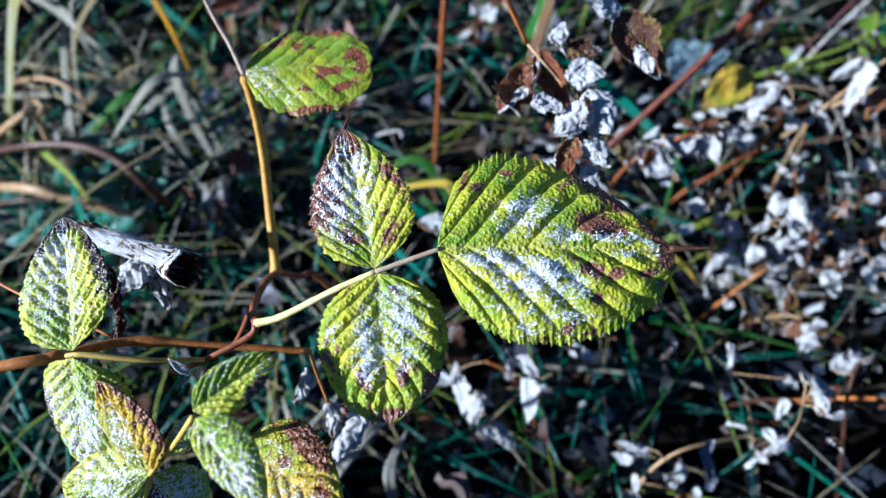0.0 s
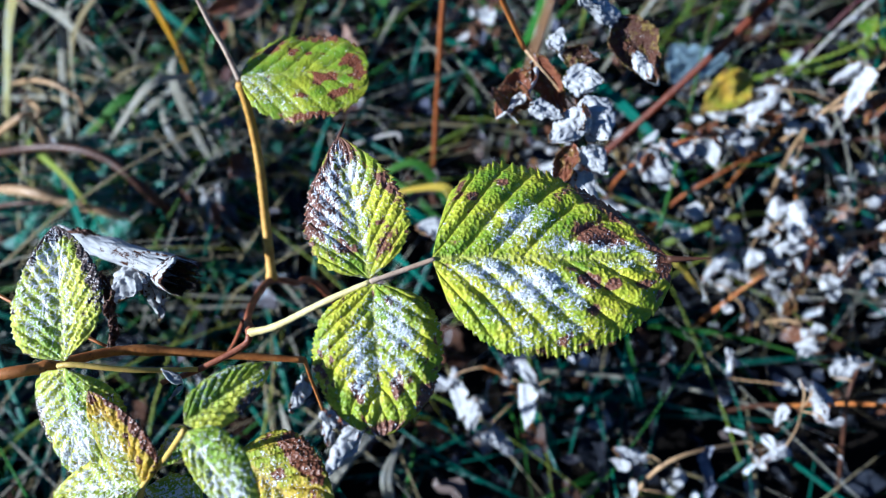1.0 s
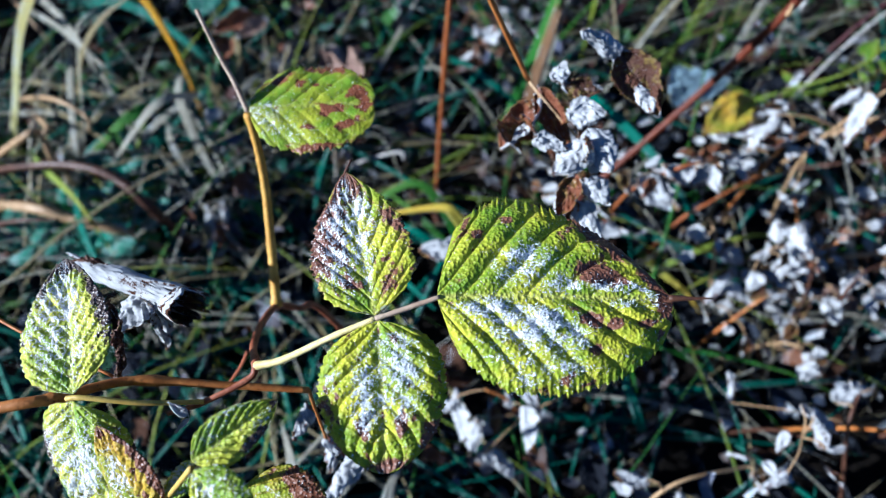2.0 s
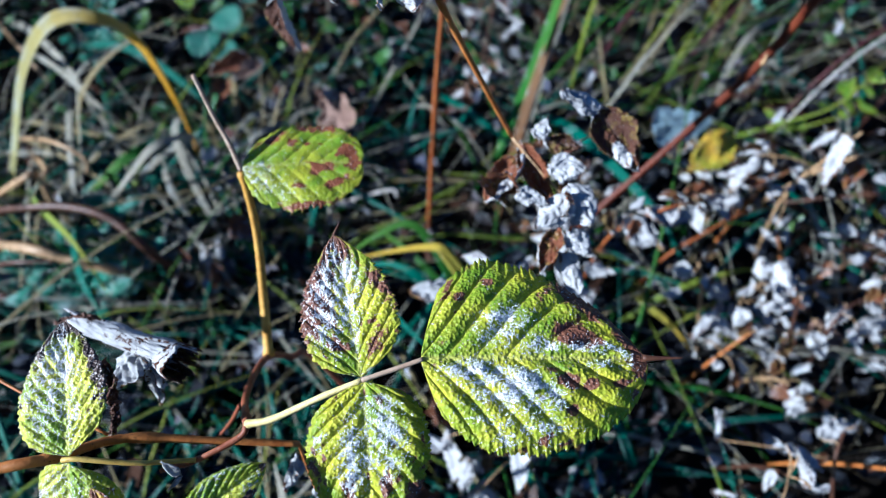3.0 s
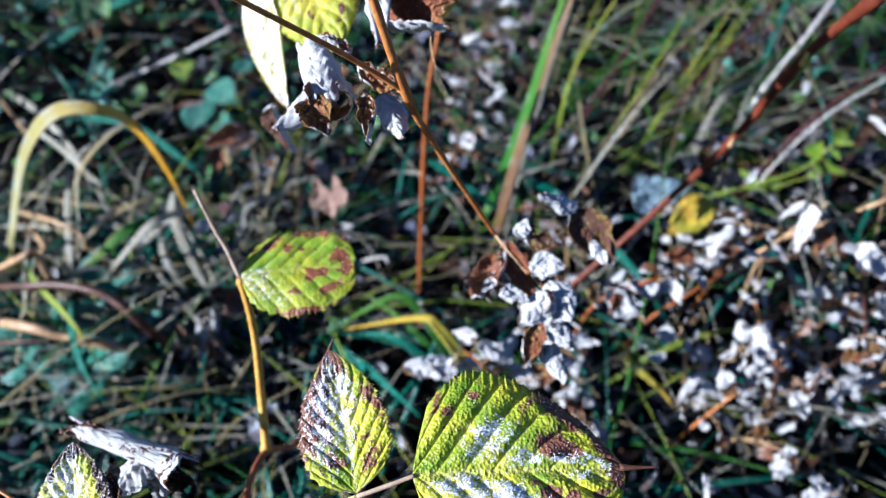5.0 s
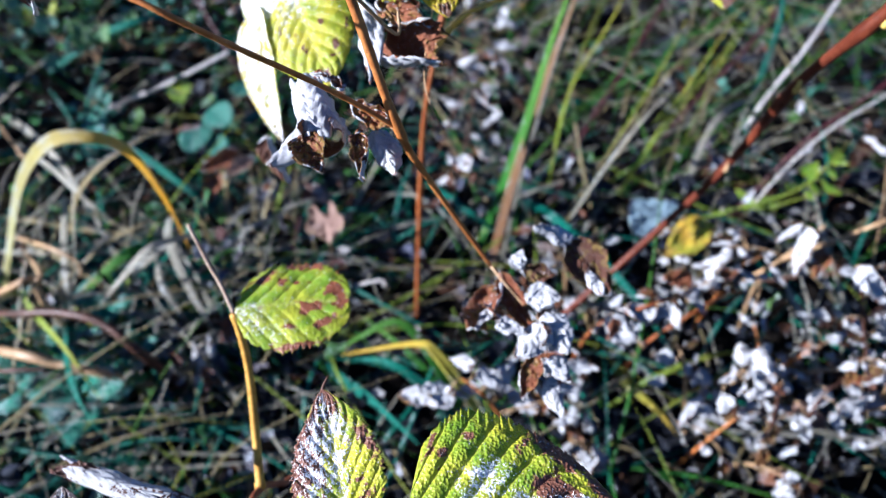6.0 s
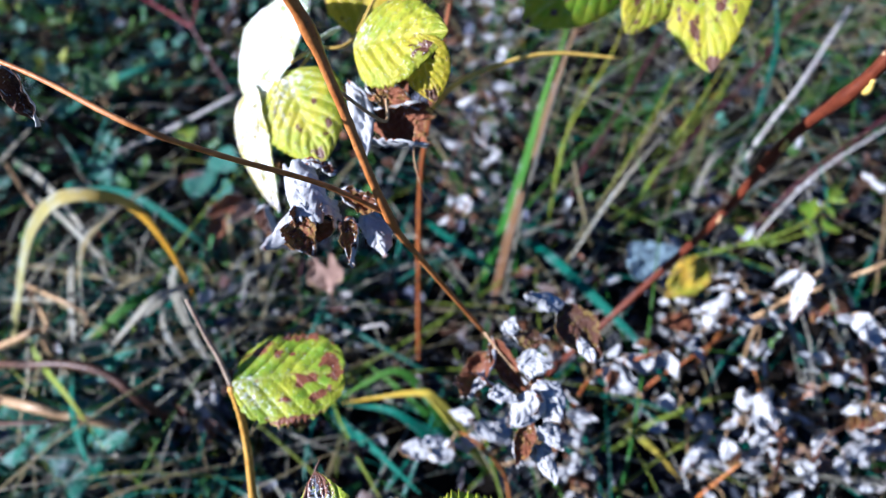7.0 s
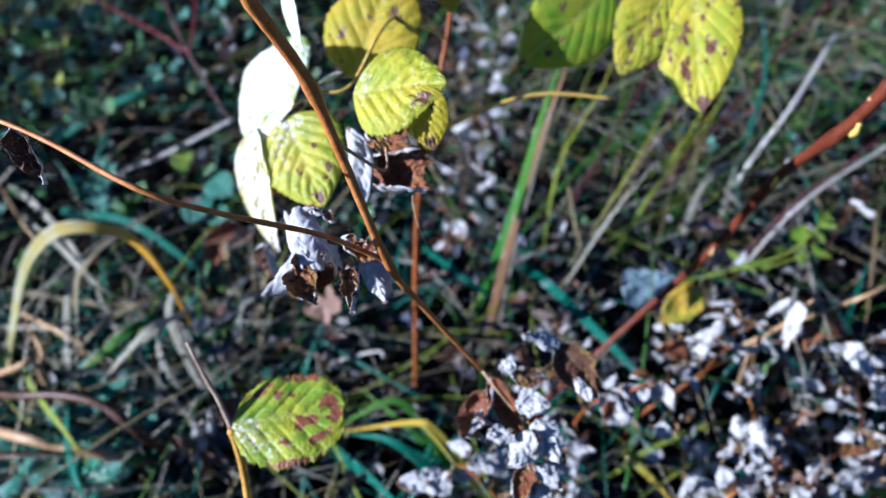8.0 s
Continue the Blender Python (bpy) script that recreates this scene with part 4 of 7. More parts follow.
for a, b, up, ratio, top, roll, fold, fold2, brown, seed in (
    ((0.0622, 0.1944, 0.2765), (0.0463, 0.1777, 0.2650), (-0.45, -0.50, 0.70), 0.62, DEAD_RED, 0.5, 1.8, 1.0, 0.2, 145),
    ((0.0616, 0.1995, 0.2781), (0.0743, 0.1770, 0.2652), (-0.35, -0.55, 0.75), 0.5, DEAD_RED, 0.4, 0.9, 1.7, 0.2, 146),
    ((0.0715, 0.1852, 0.2796), (0.0875, 0.1827, 0.2805), (0.40, 0.40, -0.80), 0.8, DEAD_TOP, 0.3, 0.8, 0.3, 0.25, 147),
    ((0.0580, 0.1729, 0.2769), (0.0707, 0.1701, 0.2749), (0.20, 0.45, -0.80), 0.6, DEAD_TOP, 0.4, 0.6, 0.2, 0.1, 148),
    ((0.0567, 0.1846, 0.2761), (0.0499, 0.1733, 0.2719), (0.55, 0.30, -0.70), 0.45, DEAD_TOP, 0.4, 0.6, 0.2, 0.1, 149),
    ((0.0954, 0.2066, 0.2899), (0.0769, 0.2093, 0.2994), (0.55, 0.30, -0.70), 0.45, DEAD_TOP, 0.5, 0.8, 0.3, 0.15, 150),
    ((0.0938, 0.2103, 0.2877), (0.1116, 0.1873, 0.2745), (0.05, -0.62, 0.75), 0.72, DEAD_TOP, 0.5, 1.7, 1.2, 0.3, 151),
    ((0.0988, 0.1923, 0.2860), (0.1058, 0.1832, 0.2813), (0.30, 0.50, -0.75), 0.6, DEAD_RED, 0.4, 0.9, 0.2, 0.2, 152),
    ((0.0794, 0.1767, 0.2780), (0.0880, 0.1612, 0.2707), (0.40, 0.40, -0.80), 0.85, DEAD_TOP, 0.4, 1.0, 0.4, 0.25, 153),
    ((0.0781, 0.1720, 0.2767), (0.0655, 0.1595, 0.2713), (0.55, 0.30, -0.70), 0.85, DEAD_RED, 0.4, 0.8, 0.6, 0.2, 154),
    ((0.0765, 0.1644, 0.2653), (0.0690, 0.1487, 0.2548), (-0.35, -0.55, 0.75), 0.7, DEAD_RED, 0.5, 1.6, 1.6, 0.35, 155),
    ((0.0799, 0.1610, 0.2677), (0.0889, 0.1523, 0.2608), (0.20, 0.45, -0.80), 0.75, DEAD_TOP, 0.3, 0.8, 0.3, 0.15, 156),
    ((0.0778, 0.1558, 0.2582), (0.0857, 0.1430, 0.2480), (0.30, 0.50, -0.75), 0.6, DEAD_TOP, 0.4, 0.9, 0.5, 0.15, 157),
    ((0.0674, 0.1990, 0.2830), (0.0733, 0.2047, 0.2878), (0.40, 0.40, -0.80), 0.8, DEAD_TOP, 0.4, 0.8, 0.2, 0.1, 158),
    ((0.0717, 0.2001, 0.2788), (0.0885, 0.1966, 0.2790), (-0.45, -0.50, 0.70), 0.6, DEAD_TOP, 0.5, 1.2, 0.4, 0.3, 159),
    ((0.0772, 0.1917, 0.2772), (0.0820, 0.1757, 0.2695), (0.05, -0.62, 0.75), 0.5, DEAD_RED, 0.4, 1.6, 0.6, 0.3, 160),
):
    hang_leaf(dead_cane, a, b, up, ratio, top, FELT, name="withered_leaf", seed=seed, nu=40, nv=28, roll=roll * 0.7, fold=fold * 0.6, fold2=fold2 * 0.6, crumple=0.0028, brown_all=brown, puff=0.0006, veins=6, teeth=11, jag=2.4)
hang_scroll(dead_cane, (0.0580, 0.1768, 0.2646), (0.0493, 0.1756, 0.2789), (0, 0.6, 0.75), 0.0045, 0.0072, 0.62, DEAD_RED, FELT, "curled withered leaf, dark brown inside", open_to=-0.6, seed=140, nu=36, nv=48, ragged=0.35, bow=0.05, dark=0.35)
hang_scroll(dead_cane, (0.0832, 0.1721, 0.2613), (0.0755, 0.1693, 0.2744), (0, 0.6, 0.75), 0.005, 0.0065, 0.62, DEAD_RED, FELT, "curled withered leaf, dark brown inside", open_to=-2.2, seed=141, nu=36, nv=48, ragged=0.35, bow=0.05, dark=0.35)
hang_scroll(dead_cane, (0.0750, 0.1527, 0.2453), (0.0707, 0.1534, 0.2587), (0, 0.6, 0.75), 0.004, 0.0055, 0.62, DEAD_RED, FELT, "curled withered leaf, dark brown inside", open_to=-1.0, seed=142, nu=36, nv=48, ragged=0.35, bow=0.05, dark=0.35)
# the rolled leaves below the fork
hang_leaf(dead_cane, (-0.0116, 0.2258, 0.3546), (-0.0266, 0.2026, 0.3456), (0.75, 0.3, -0.55), 0.95, DEAD_RED, FELT, name="withered_leaf", label="curled withered leaf with silver ribbed underside", seed=57, nu=36, nv=26, puff=0.0016, veins=6, teeth=11, roll=1.5, fold=0.4, fold2=0.4, jag=1.8, crumple=0.002, brown_all=0.12)
hang_leaf(dead_cane, (-0.0149, 0.2085, 0.3547), (-0.0062, 0.1950, 0.3488), (0.25, -0.62, 0.7), 1.05, DEAD_RED, FELT, name="withered_leaf", label="withered leaf showing its dark brown upper side", seed=58, nu=36, nv=26, puff=0.0016, veins=6, teeth=11, roll=0.5, fold=0.8, fold2=0.5, jag=2.4, crumple=0.003, brown_all=0.5)
hang_scroll(dead_cane, (-0.0137, 0.2300, 0.3606), (-0.0062, 0.2097, 0.3519), (-0.4, -0.5, 0.75), 0.006, 0.0085, 0.72, DEAD_RED, FELT, "rolled withered leaf with silver ribbed underside", open_to=-1.2, seed=59, nu=36, nv=48, ragged=0.25, bow=0.1, dark=0.15)
hang_scroll(dead_cane, (-0.0040, 0.2220, 0.3466), (-0.0050, 0.2059, 0.3566), (0, 0.6, 0.75), 0.0065, 0.0092, 0.8, DEAD_RED, FELT, "curled withered leaf, dark brown inside", open_to=1.9, seed=60, nu=36, nv=48, ragged=0.3, bow=0.05, dark=0.2)
hang_leaf(dead_cane, (0.0017, 0.2238, 0.3637), (-0.0091, 0.2266, 0.3683), (-0.2, -0.6, 0.75), 0.55, DEAD_RED, FELT, name="withered_leaf", seed=61, nu=36, nv=26, puff=0.0016, veins=6, teeth=11, roll=0.6, fold=1.0, jag=2.5, crumple=0.003)
hang_leaf(dead_cane, (0.0089, 0.2028, 0.3605), (0.0083, 0.1874, 0.3528), (-0.15, -0.62, 0.72), 0.72, DEAD_RED, FELT, name="withered_leaf", label="withered leaf showing its dark brown upper side", seed=62, nu=36, nv=26, puff=0.0016, veins=6, teeth=11, roll=0.5, fold=1.5, fold2=0.5, jag=2.4, crumple=0.003, brown_all=0.5)
hang_leaf(dead_cane, (0.0114, 0.2146, 0.3512), (0.0196, 0.1972, 0.3449), (0.1, 0.5, -0.8), 0.85, DEAD_RED, FELT, name="withered_leaf", label="curled withered leaf with silver ribbed underside", seed=64, nu=36, nv=26, puff=0.0016, veins=6, teeth=11, roll=0.7, fold=0.9, fold2=0.4, jag=2.0, crumple=0.003, brown_all=0.2)
hang_leaf(dead_cane, (0.0046, 0.2154, 0.3627), (0.0204, 0.2070, 0.3612), (-0.1, -0.7, 0.65), 0.62, DEAD_RED, FELT, name="withered_leaf", seed=65, nu=36, nv=26, puff=0.0016, veins=6, teeth=11, roll=0.5, fold=1.3, jag=2.5, crumple=0.004, brown_all=0.4)
hang_leaf(dead_cane, (0.0051, 0.2662, 0.3752), (0.0114, 0.2346, 0.3572), (0.55, 0.4, -0.65), 0.52, DEAD_RED, FELT, name="withered_leaf", label="drooping withered leaf with silver ribbed underside", seed=66, nu=36, nv=26, puff=0.0016, veins=6, teeth=11, roll=1.1, fold=0.5, jag=1.6, crumple=0.003, brown_all=0.12)
hang_scroll(dead_cane, (0.0118, 0.2553, 0.3613), (0.0341, 0.2475, 0.3683), (0.0, -0.5, 0.8), 0.0085, 0.0105, 0.7, DEAD_RED, FELT, "rolled withered leaf with silver ribbed underside", open_to=1.7, seed=67, nu=36, nv=48, ragged=0.25, bow=0.05, dark=0.12)
hang_leaf(dead_cane, (0.0129, 0.2641, 0.3737), (0.0335, 0.2530, 0.3703), (0.1, -0.65, 0.7), 0.7, DEAD_RED, FELT, name="withered_leaf", label="withered leaf showing its dark brown upper side", seed=68, nu=36, nv=26, puff=0.0016, veins=6, teeth=11, roll=0.5, fold=1.2, fold2=0.6, jag=2.4, crumple=0.004, brown_all=0.5)
hang_stem(dead_cane, "tendril", [(0.0398, 0.2846, 0.3807), (0.0315, 0.2483, 0.3573), (0.0326, 0.2335, 0.3491), (0.0375, 0.2227, 0.3430)], 0.0004, 0.0002, BARK_TAN, "thin dry stalk", n=24, seed=69)
hang_stem(dead_cane, "tendril", [(0.0352, 0.2649, 0.3645), (0.0442, 0.2591, 0.3600), (0.0533, 0.2559, 0.3576), (0.0588, 0.2624, 0.3630)], 0.0004, 0.0002, BARK_DARK, n=20, seed=70)
hang_stem(dead_cane, "stalk", [DFORK, (0.0094, 0.2150, 0.3552), (0.0001, 0.2243, 0.3520)], 0.0007, 0.0005, BARK_TAN, seed=71)
hang_stem(dead_cane, "stalk", [(0.0073, 0.2211, 0.4034), (0.0213, 0.2344, 0.3783), (0.0224, 0.2445, 0.3812)], 0.0007, 0.0005, BARK_TAN, seed=72)

# ---- the orange cane with yellowing leaves ----
gold_cane = thing("raspberry_cane", (0.016, 0.333, 0.0), "orange raspberry cane with yellow-green autumn leaves", "raspberry cane", "raspberry canes")
hang_stem(gold_cane, "cane", [(0.014, 0.333, -0.03), (0.016, 0.333, 0.03), (0.0211, 0.3507, 0.1150), (0.0286, 0.3726, 0.2150), (0.0384, 0.3854, 0.2680), (0.0550, 0.4164, 0.3300), (0.0619, 0.4304, 0.3600), (0.075, 0.36, 0.45), (0.09, 0.37, 0.52)],
          0.0021, 0.0012, BARK_ORANGE, "orange-brown upright cane", n=110, nodes=(0.3, 0.55), seed=80)
GNODE = (0.0048, 0.3035, 0.3719)
hang_stem(gold_cane, "petiole", [(0.0550, 0.4164, 0.3300), (0.0264, 0.3404, 0.3850), GNODE, (-0.0112, 0.2997, 0.3708), (-0.0219, 0.2903, 0.3702)], 0.0009, 0.0007, BARK_YELLOW, "yellow leaf stalk", n=40, seed=81)
hang_stem(gold_cane, "petiole", [(-0.0112, 0.2997, 0.3708), (-0.0223, 0.2915, 0.3632), (-0.0357, 0.2890, 0.3514), (-0.0439, 0.2842, 0.3403)], 0.0006, 0.0005, BARK_YELLOW, seed=82)
hang_leaf(gold_cane, (-0.0212, 0.2902, 0.3702), (-0.0574, 0.3427, 0.3609), (-0.62, -0.30, 0.72), 0.92, LIME, FELT_GREEN, label="upright leaflet shining white with frost", needles=700, seed=83, nu=56, nv=36,
          cup=0.12, edge=0.2, frost=((0.5, 0, 0.6, 1.0, 0.7),), frost_all=0.9)
hang_leaf(gold_cane, (-0.0256, 0.2910, 0.3654), (-0.0091, 0.2498, 0.3476), (-0.22, -0.60, 0.75), 0.90, SUN_LIME, FELT_GREEN, label="yellow-green leaflet with brown freckles", needles=250, seed=84, nu=60, nv=40,
          cup=0.1, edge=0.25, frost=((0.15, 0.0, 0.15, 0.6, 0.7), (0.4, -0.5, 0.2, 0.3, 0.4)), brown=((0.7, 0.6, 0.07, 0.12, 0.6), (0.9, 0.0, 0.08, 0.4, 0.6), (0.45, 0.35, 0.05, 0.08, 0.6), (0.6, -0.2, 0.05, 0.08, 0.6), (0.3, -0.5, 0.05, 0.08, 0.5)))
hang_leaf(gold_cane, (-0.0422, 0.2954, 0.3568), (-0.0384, 0.2540, 0.3122), (-0.70, -0.55, 0.45), 0.50, YELLOW, FELT_GREEN, label="long folded pale leaflet with frosted veins", needles=500, seed=85, nu=60, nv=36,
          cup=0.3, edge=0.1, roll=0.5, frost=((0.4, -0.1, 0.6, 0.8, 0.7),), frost_all=0.9, brown=((0.95, 0, 0.1, 1, 0.7),))
hang_leaf(gold_cane, (-0.0469, 0.2699, 0.3035), (-0.0411, 0.2595, 0.2786), (-0.7, -0.3, 0.5), 0.8, DEAD_TOP, FELT, name="withered_leaf", label="silver withered leaf", seed=86, nu=36, nv=24, roll=1.0, crumple=0.003)
hang_leaf(gold_cane, (0.0034, 0.3232, 0.3625), (0.0280, 0.3611, 0.4047), (-0.40, -0.80, 0.25), 0.85, YELLOW, YELLOW, label="yellow sunlit leaflet with brown spots", seed=87, nu=60, nv=40,
          cup=0.12, edge=0.2, brown=((0.3, 0.5, 0.08, 0.12, 0.6), (0.6, -0.4, 0.1, 0.15, 0.5), (0.5, 0.1, 0.05, 0.08, 0.5)))
hang_leaf(gold_cane, (0.0095, 0.2709, 0.3887), (0.0457, 0.2564, 0.4023), (-0.45, -0.35, 0.82), 0.95, SUN_LIME, FELT_GREEN, label="yellow-green leaflet catching the sun", seed=88, nu=60, nv=40,
          cup=0.12, edge=0.25, frost=((0.1, 0.2, 0.15, 0.5, 0.5),), brown=((0.8, -0.5, 0.15, 0.3, 0.5),))
hang_leaf(gold_cane, (0.0350, 0.2598, 0.3983), (0.0401, 0.2452, 0.3775), (-0.50, -0.60, 0.60), 0.85, YELLOW, YELLOW, label="yellow-green hanging leaflet with brown margin", seed=89, nu=60, nv=40,
          cup=0.1, edge=0.15, brown=((0.9, 0, 0.15, 0.8, 0.6), (0.3, 0.5, 0.1, 0.2, 0.5)))
hang_leaf(gold_cane, (0.0010, 0.3058, 0.3766), (-0.0155, 0.3016, 0.3697), (-0.5, 0.3, 0.8), 0.5, LIME, FELT_GREEN, label="narrow folded leaflet white with frost", needles=250, seed=90, nu=40, nv=26, roll=0.9, frost=((0.5, 0, 0.6, 1, 0.8),), frost_all=1.3)
hang_leaf(gold_cane, (-0.0136, 0.3065, 0.4207), (-0.0111, 0.2840, 0.4010), (-0.8, -0.2, 0.5), 0.45, LIME, FELT_GREEN, label="narrow leaflet white with frost", needles=300, seed=91, nu=40, nv=26, roll=0.6, frost=((0.5, 0, 0.6, 1, 0.8),), frost_all=1.3)
hang_leaf(gold_cane, (0.0225, 0.2879, 0.3693), (0.0278, 0.2748, 0.3553), (0.4, -0.7, 0.3), 0.45, DEAD_RED, DEAD_RED, name="withered_leaf", label="shrivelled brown leaf", seed=92, nu=30, nv=20, roll=1.3, crumple=0.004)
hang_leaf(gold_cane, (0.0532, 0.3698, 0.3917), (0.0551, 0.3550, 0.3787), (0.1, -0.8, 0.4), 0.8, YELLOW, YELLOW, seed=93, nu=40, nv=26)
hang_stem(gold_cane, "petiole", [(0.0360, 0.3301, 0.3081), (0.0517, 0.3210, 0.3333), (0.0733, 0.3233, 0.3421), (0.1022, 0.3268, 0.3458), (0.1385, 0.3229, 0.3435)], 0.0017, 0.0008, BARK_YELLOW, "yellow bare leaf stalk", n=40, seed=94)

# ---- the red cane ----
red_cane = thing("raspberry_cane", (0.11, 0.30, 0.0), "dark red raspberry cane leaning with old leaf scars", "raspberry cane", "raspberry canes")
BUD, BUD2 = (0.2276, 0.2942, 0.3060), (0.2192, 0.3041, 0.2385)
hang_stem(red_cane, "cane", [(0.0792, 0.2844, -0.0200), (0.1332, 0.2914, 0.0783), (0.1898, 0.3074, 0.1605), BUD2, BUD, (0.2352, 0.2777, 0.3529), (0.2406, 0.2732, 0.3851), (0.2517, 0.2752, 0.4139), (0.33, 0.25, 0.52)],
          0.0022, 0.0035, BARK_RED, "dark red cane", n=140, nodes=(0.47, 0.60), seed=100)
for place, mat in ((BUD, BARK_YELLOW), (BUD2, BARK_TAN), ((0.2377, 0.2759, 0.3541), BARK_YELLOW), ((0.2374, 0.2780, 0.3666), BARK_TAN)):
    p = Vector(place)
    hang_stem(red_cane, "leaf_scar", [tuple(p + Vector((-0.0005, -0.001, -0.0035))), tuple(p + Vector((-0.0012, -0.0028, 0.0))), tuple(p + Vector((-0.0022, -0.0030, 0.0042)))], 0.0019, 0.0010, mat, "torn pale leaf scar", n=10, seed=101)
KN = (0.1775, 0.3748, 0.3795)
hang_stem(red_cane, "petiole", [(0.2517, 0.2752, 0.4139), (0.2318, 0.3411, 0.4247), (0.2023, 0.3715, 0.3973), KN, (0.1490, 0.3832, 0.3862), (0.1380, 0.3843, 0.3801)], 0.0010, 0.0007, BARK_YELLOW, n=40, seed=102)
hang_leaf(red_cane, (0.1447, 0.3773, 0.3768), (0.0917, 0.3468, 0.3525), (-0.40, -0.80, 0.25), 0.72, LIME, YELLOW, label="lime leaflet with a few brown spots", seed=103, nu=56, nv=36, cup=0.1, edge=0.15, puff=0.0006,
          brown=((0.75, 0.35, 0.05, 0.12, 0.7), (0.6, 0.2, 0.04, 0.1, 0.6), (0.98, 0, 0.05, 0.5, 0.7), (0.45, -0.4, 0.05, 0.1, 0.5)))
hang_leaf(red_cane, (0.1752, 0.3740, 0.3815), (0.1448, 0.3371, 0.3494), (-0.25, -0.85, 0.30), 0.64, SUN_LIME, YELLOW, label="yellow-green leaflet with brown freckles", seed=104, nu=56, nv=36, cup=0.1, edge=0.15, puff=0.0005, brown_all=0.30,
          brown=((0.5, 0.4, 0.06, 0.12, 0.6), (0.7, -0.3, 0.06, 0.12, 0.5)))
hang_leaf(red_cane, (0.1846, 0.3739, 0.3856), (0.1838, 0.3149, 0.3389), (-0.30, -0.85, 0.30), 0.62, SUN_LIME, YELLOW, label="yellow hanging leaflet with a blackened tip", seed=105, nu=64, nv=40, cup=0.1, edge=0.15, puff=0.0005, brown_all=0.30,
          brown=((0.97, 0.3, 0.06, 0.5, 1.0), (0.55, 0.3, 0.06, 0.12, 0.6), (0.7, -0.4, 0.08, 0.14, 0.6), (0.4, -0.2, 0.05, 0.1, 0.5)))


# ---- single grass blades ----
def grass_blade(points, width, mat, label, hint=(0, -0.6, 0.8), n=26, group="large grass blades", **shape):
    verts, faces, uvs = blade_arrays(points, width, hint, n=n, **shape)
    ob = new("grass_blade", raw_mesh("grass_blade", verts, faces, [mat], None, uvs))
    return tagged(ob, label, "grass", group)


grass_blade([(-0.4055, 0.3696, -0.0100), (-0.3646, 0.3896, 0.0600), (-0.3050, 0.3952, 0.1500), (-0.2431, 0.3753, 0.2120), (-0.2063, 0.3701, 0.2220), (-0.1890, 0.3766, 0.2000), (-0.1841, 0.3793, 0.1400), (-0.1907, 0.3828, 0.0600)], 0.0138, GRASS_ARCH, "arching yellow-green grass blade with frosted bend", hint=(-0.6, -0.6, 0.55), n=48, tip=0.7)
grass_blade([(-0.3397, 0.3653, -0.0100), (-0.3198, 0.3930, 0.0500), (-0.3035, 0.4222, 0.1000), (-0.3103, 0.4361, 0.0900)], 0.0070, STRAW_PALE, "pale frosted grass blade")
grass_blade([(-0.3371, 0.4346, 0.0300), (-0.3042, 0.4371, 0.0900), (-0.2532, 0.4325, 0.1400), (-0.1969, 0.4587, 0.1600)], 0.0045, STRAW, "thin straw-coloured grass blade")
grass_blade([(-0.3393, 0.3510, 0.0000), (-0.2878, 0.3658, 0.0500), (-0.2223, 0.3862, 0.0900)], 0.0100, GRASS_TEAL, "broad blue-green grass blade")
grass_blade([(-0.2876, 0.3447, 0.0000), (-0.2485, 0.3755, 0.0500), (-0.2094, 0.3980, 0.0700), (-0.2013, 0.4148, 0.0500)], 0.0060, STRAW_PALE, "frosted curved grass blade")
grass_blade([(-0.2177, 0.4055, 0.0600), (-0.2011, 0.3718, 0.0300), (-0.1761, 0.3374, 0.0000)], 0.0070, STRAW_PALE, "frosted grass blade among frosted weeds")
grass_blade([(-0.3772, 0.3895, 0.0200), (-0.3140, 0.3277, 0.0700), (-0.2484, 0.2694, 0.1000), (-0.2326, 0.2441, 0.0600)], 0.0065, GRASS_LIME, "bright green grass blade")
grass_blade([(-0.3278, 0.3603, 0.0100), (-0.2687, 0.2839, 0.0700), (-0.2293, 0.2339, 0.1000), (-0.2205, 0.2150, 0.0700)], 0.0080, GRASS_TEAL, "blue-green frosted grass blade")
grass_blade([(-0.5295, 0.6824, 0.0000), (-0.4311, 0.5902, 0.0500), (-0.3483, 0.5034, 0.0600), (-0.3204, 0.4552, 0.0200)], 0.0080, STRAW_PALE, "bleached grass blade among frosted weeds")
grass_blade([(-0.4007, 0.5889, 0.0300), (-0.2911, 0.5223, 0.0800), (-0.2155, 0.4693, 0.0700), (-0.1927, 0.4691, 0.0100)], 0.0090, GRASS_TEAL, "broad blue-green grass blade")
grass_blade([(-0.4825, 0.7446, 0.0200), (-0.3937, 0.7465, 0.0700), (-0.3277, 0.7544, 0.0900), (-0.2794, 0.8305, 0.0600)], 0.0105, GRASS_TEAL, "long blue-green frosted grass blade")
grass_blade([(-0.4552, 0.5032, 0.0000), (-0.3924, 0.4680, 0.0300), (-0.3012, 0.4467, 0.0300), (-0.2380, 0.4647, 0.0200)], 0.0055, STRAW, "straw-coloured grass blade among frosted weeds")
grass_blade([(-0.2814, 0.4022, 0.1300), (-0.2959, 0.3842, 0.0900), (-0.3044, 0.3689, 0.0600), (-0.3216, 0.3573, 0.0150)], 0.0063, STRAW_PALE, "bleached upright grass blade", group="bleached grass clump", n=28)
grass_blade([(-0.2237, 0.4542, 0.1500), (-0.2303, 0.4027, 0.1700), (-0.2393, 0.3747, 0.1750), (-0.2480, 0.3691, 0.1600), (-0.2806, 0.3658, 0.0900), (-0.3120, 0.3497, 0.0150)], 0.0021, STRAW_PALE, "thin bleached grass blade bent over", group="bleached grass clump", n=28)
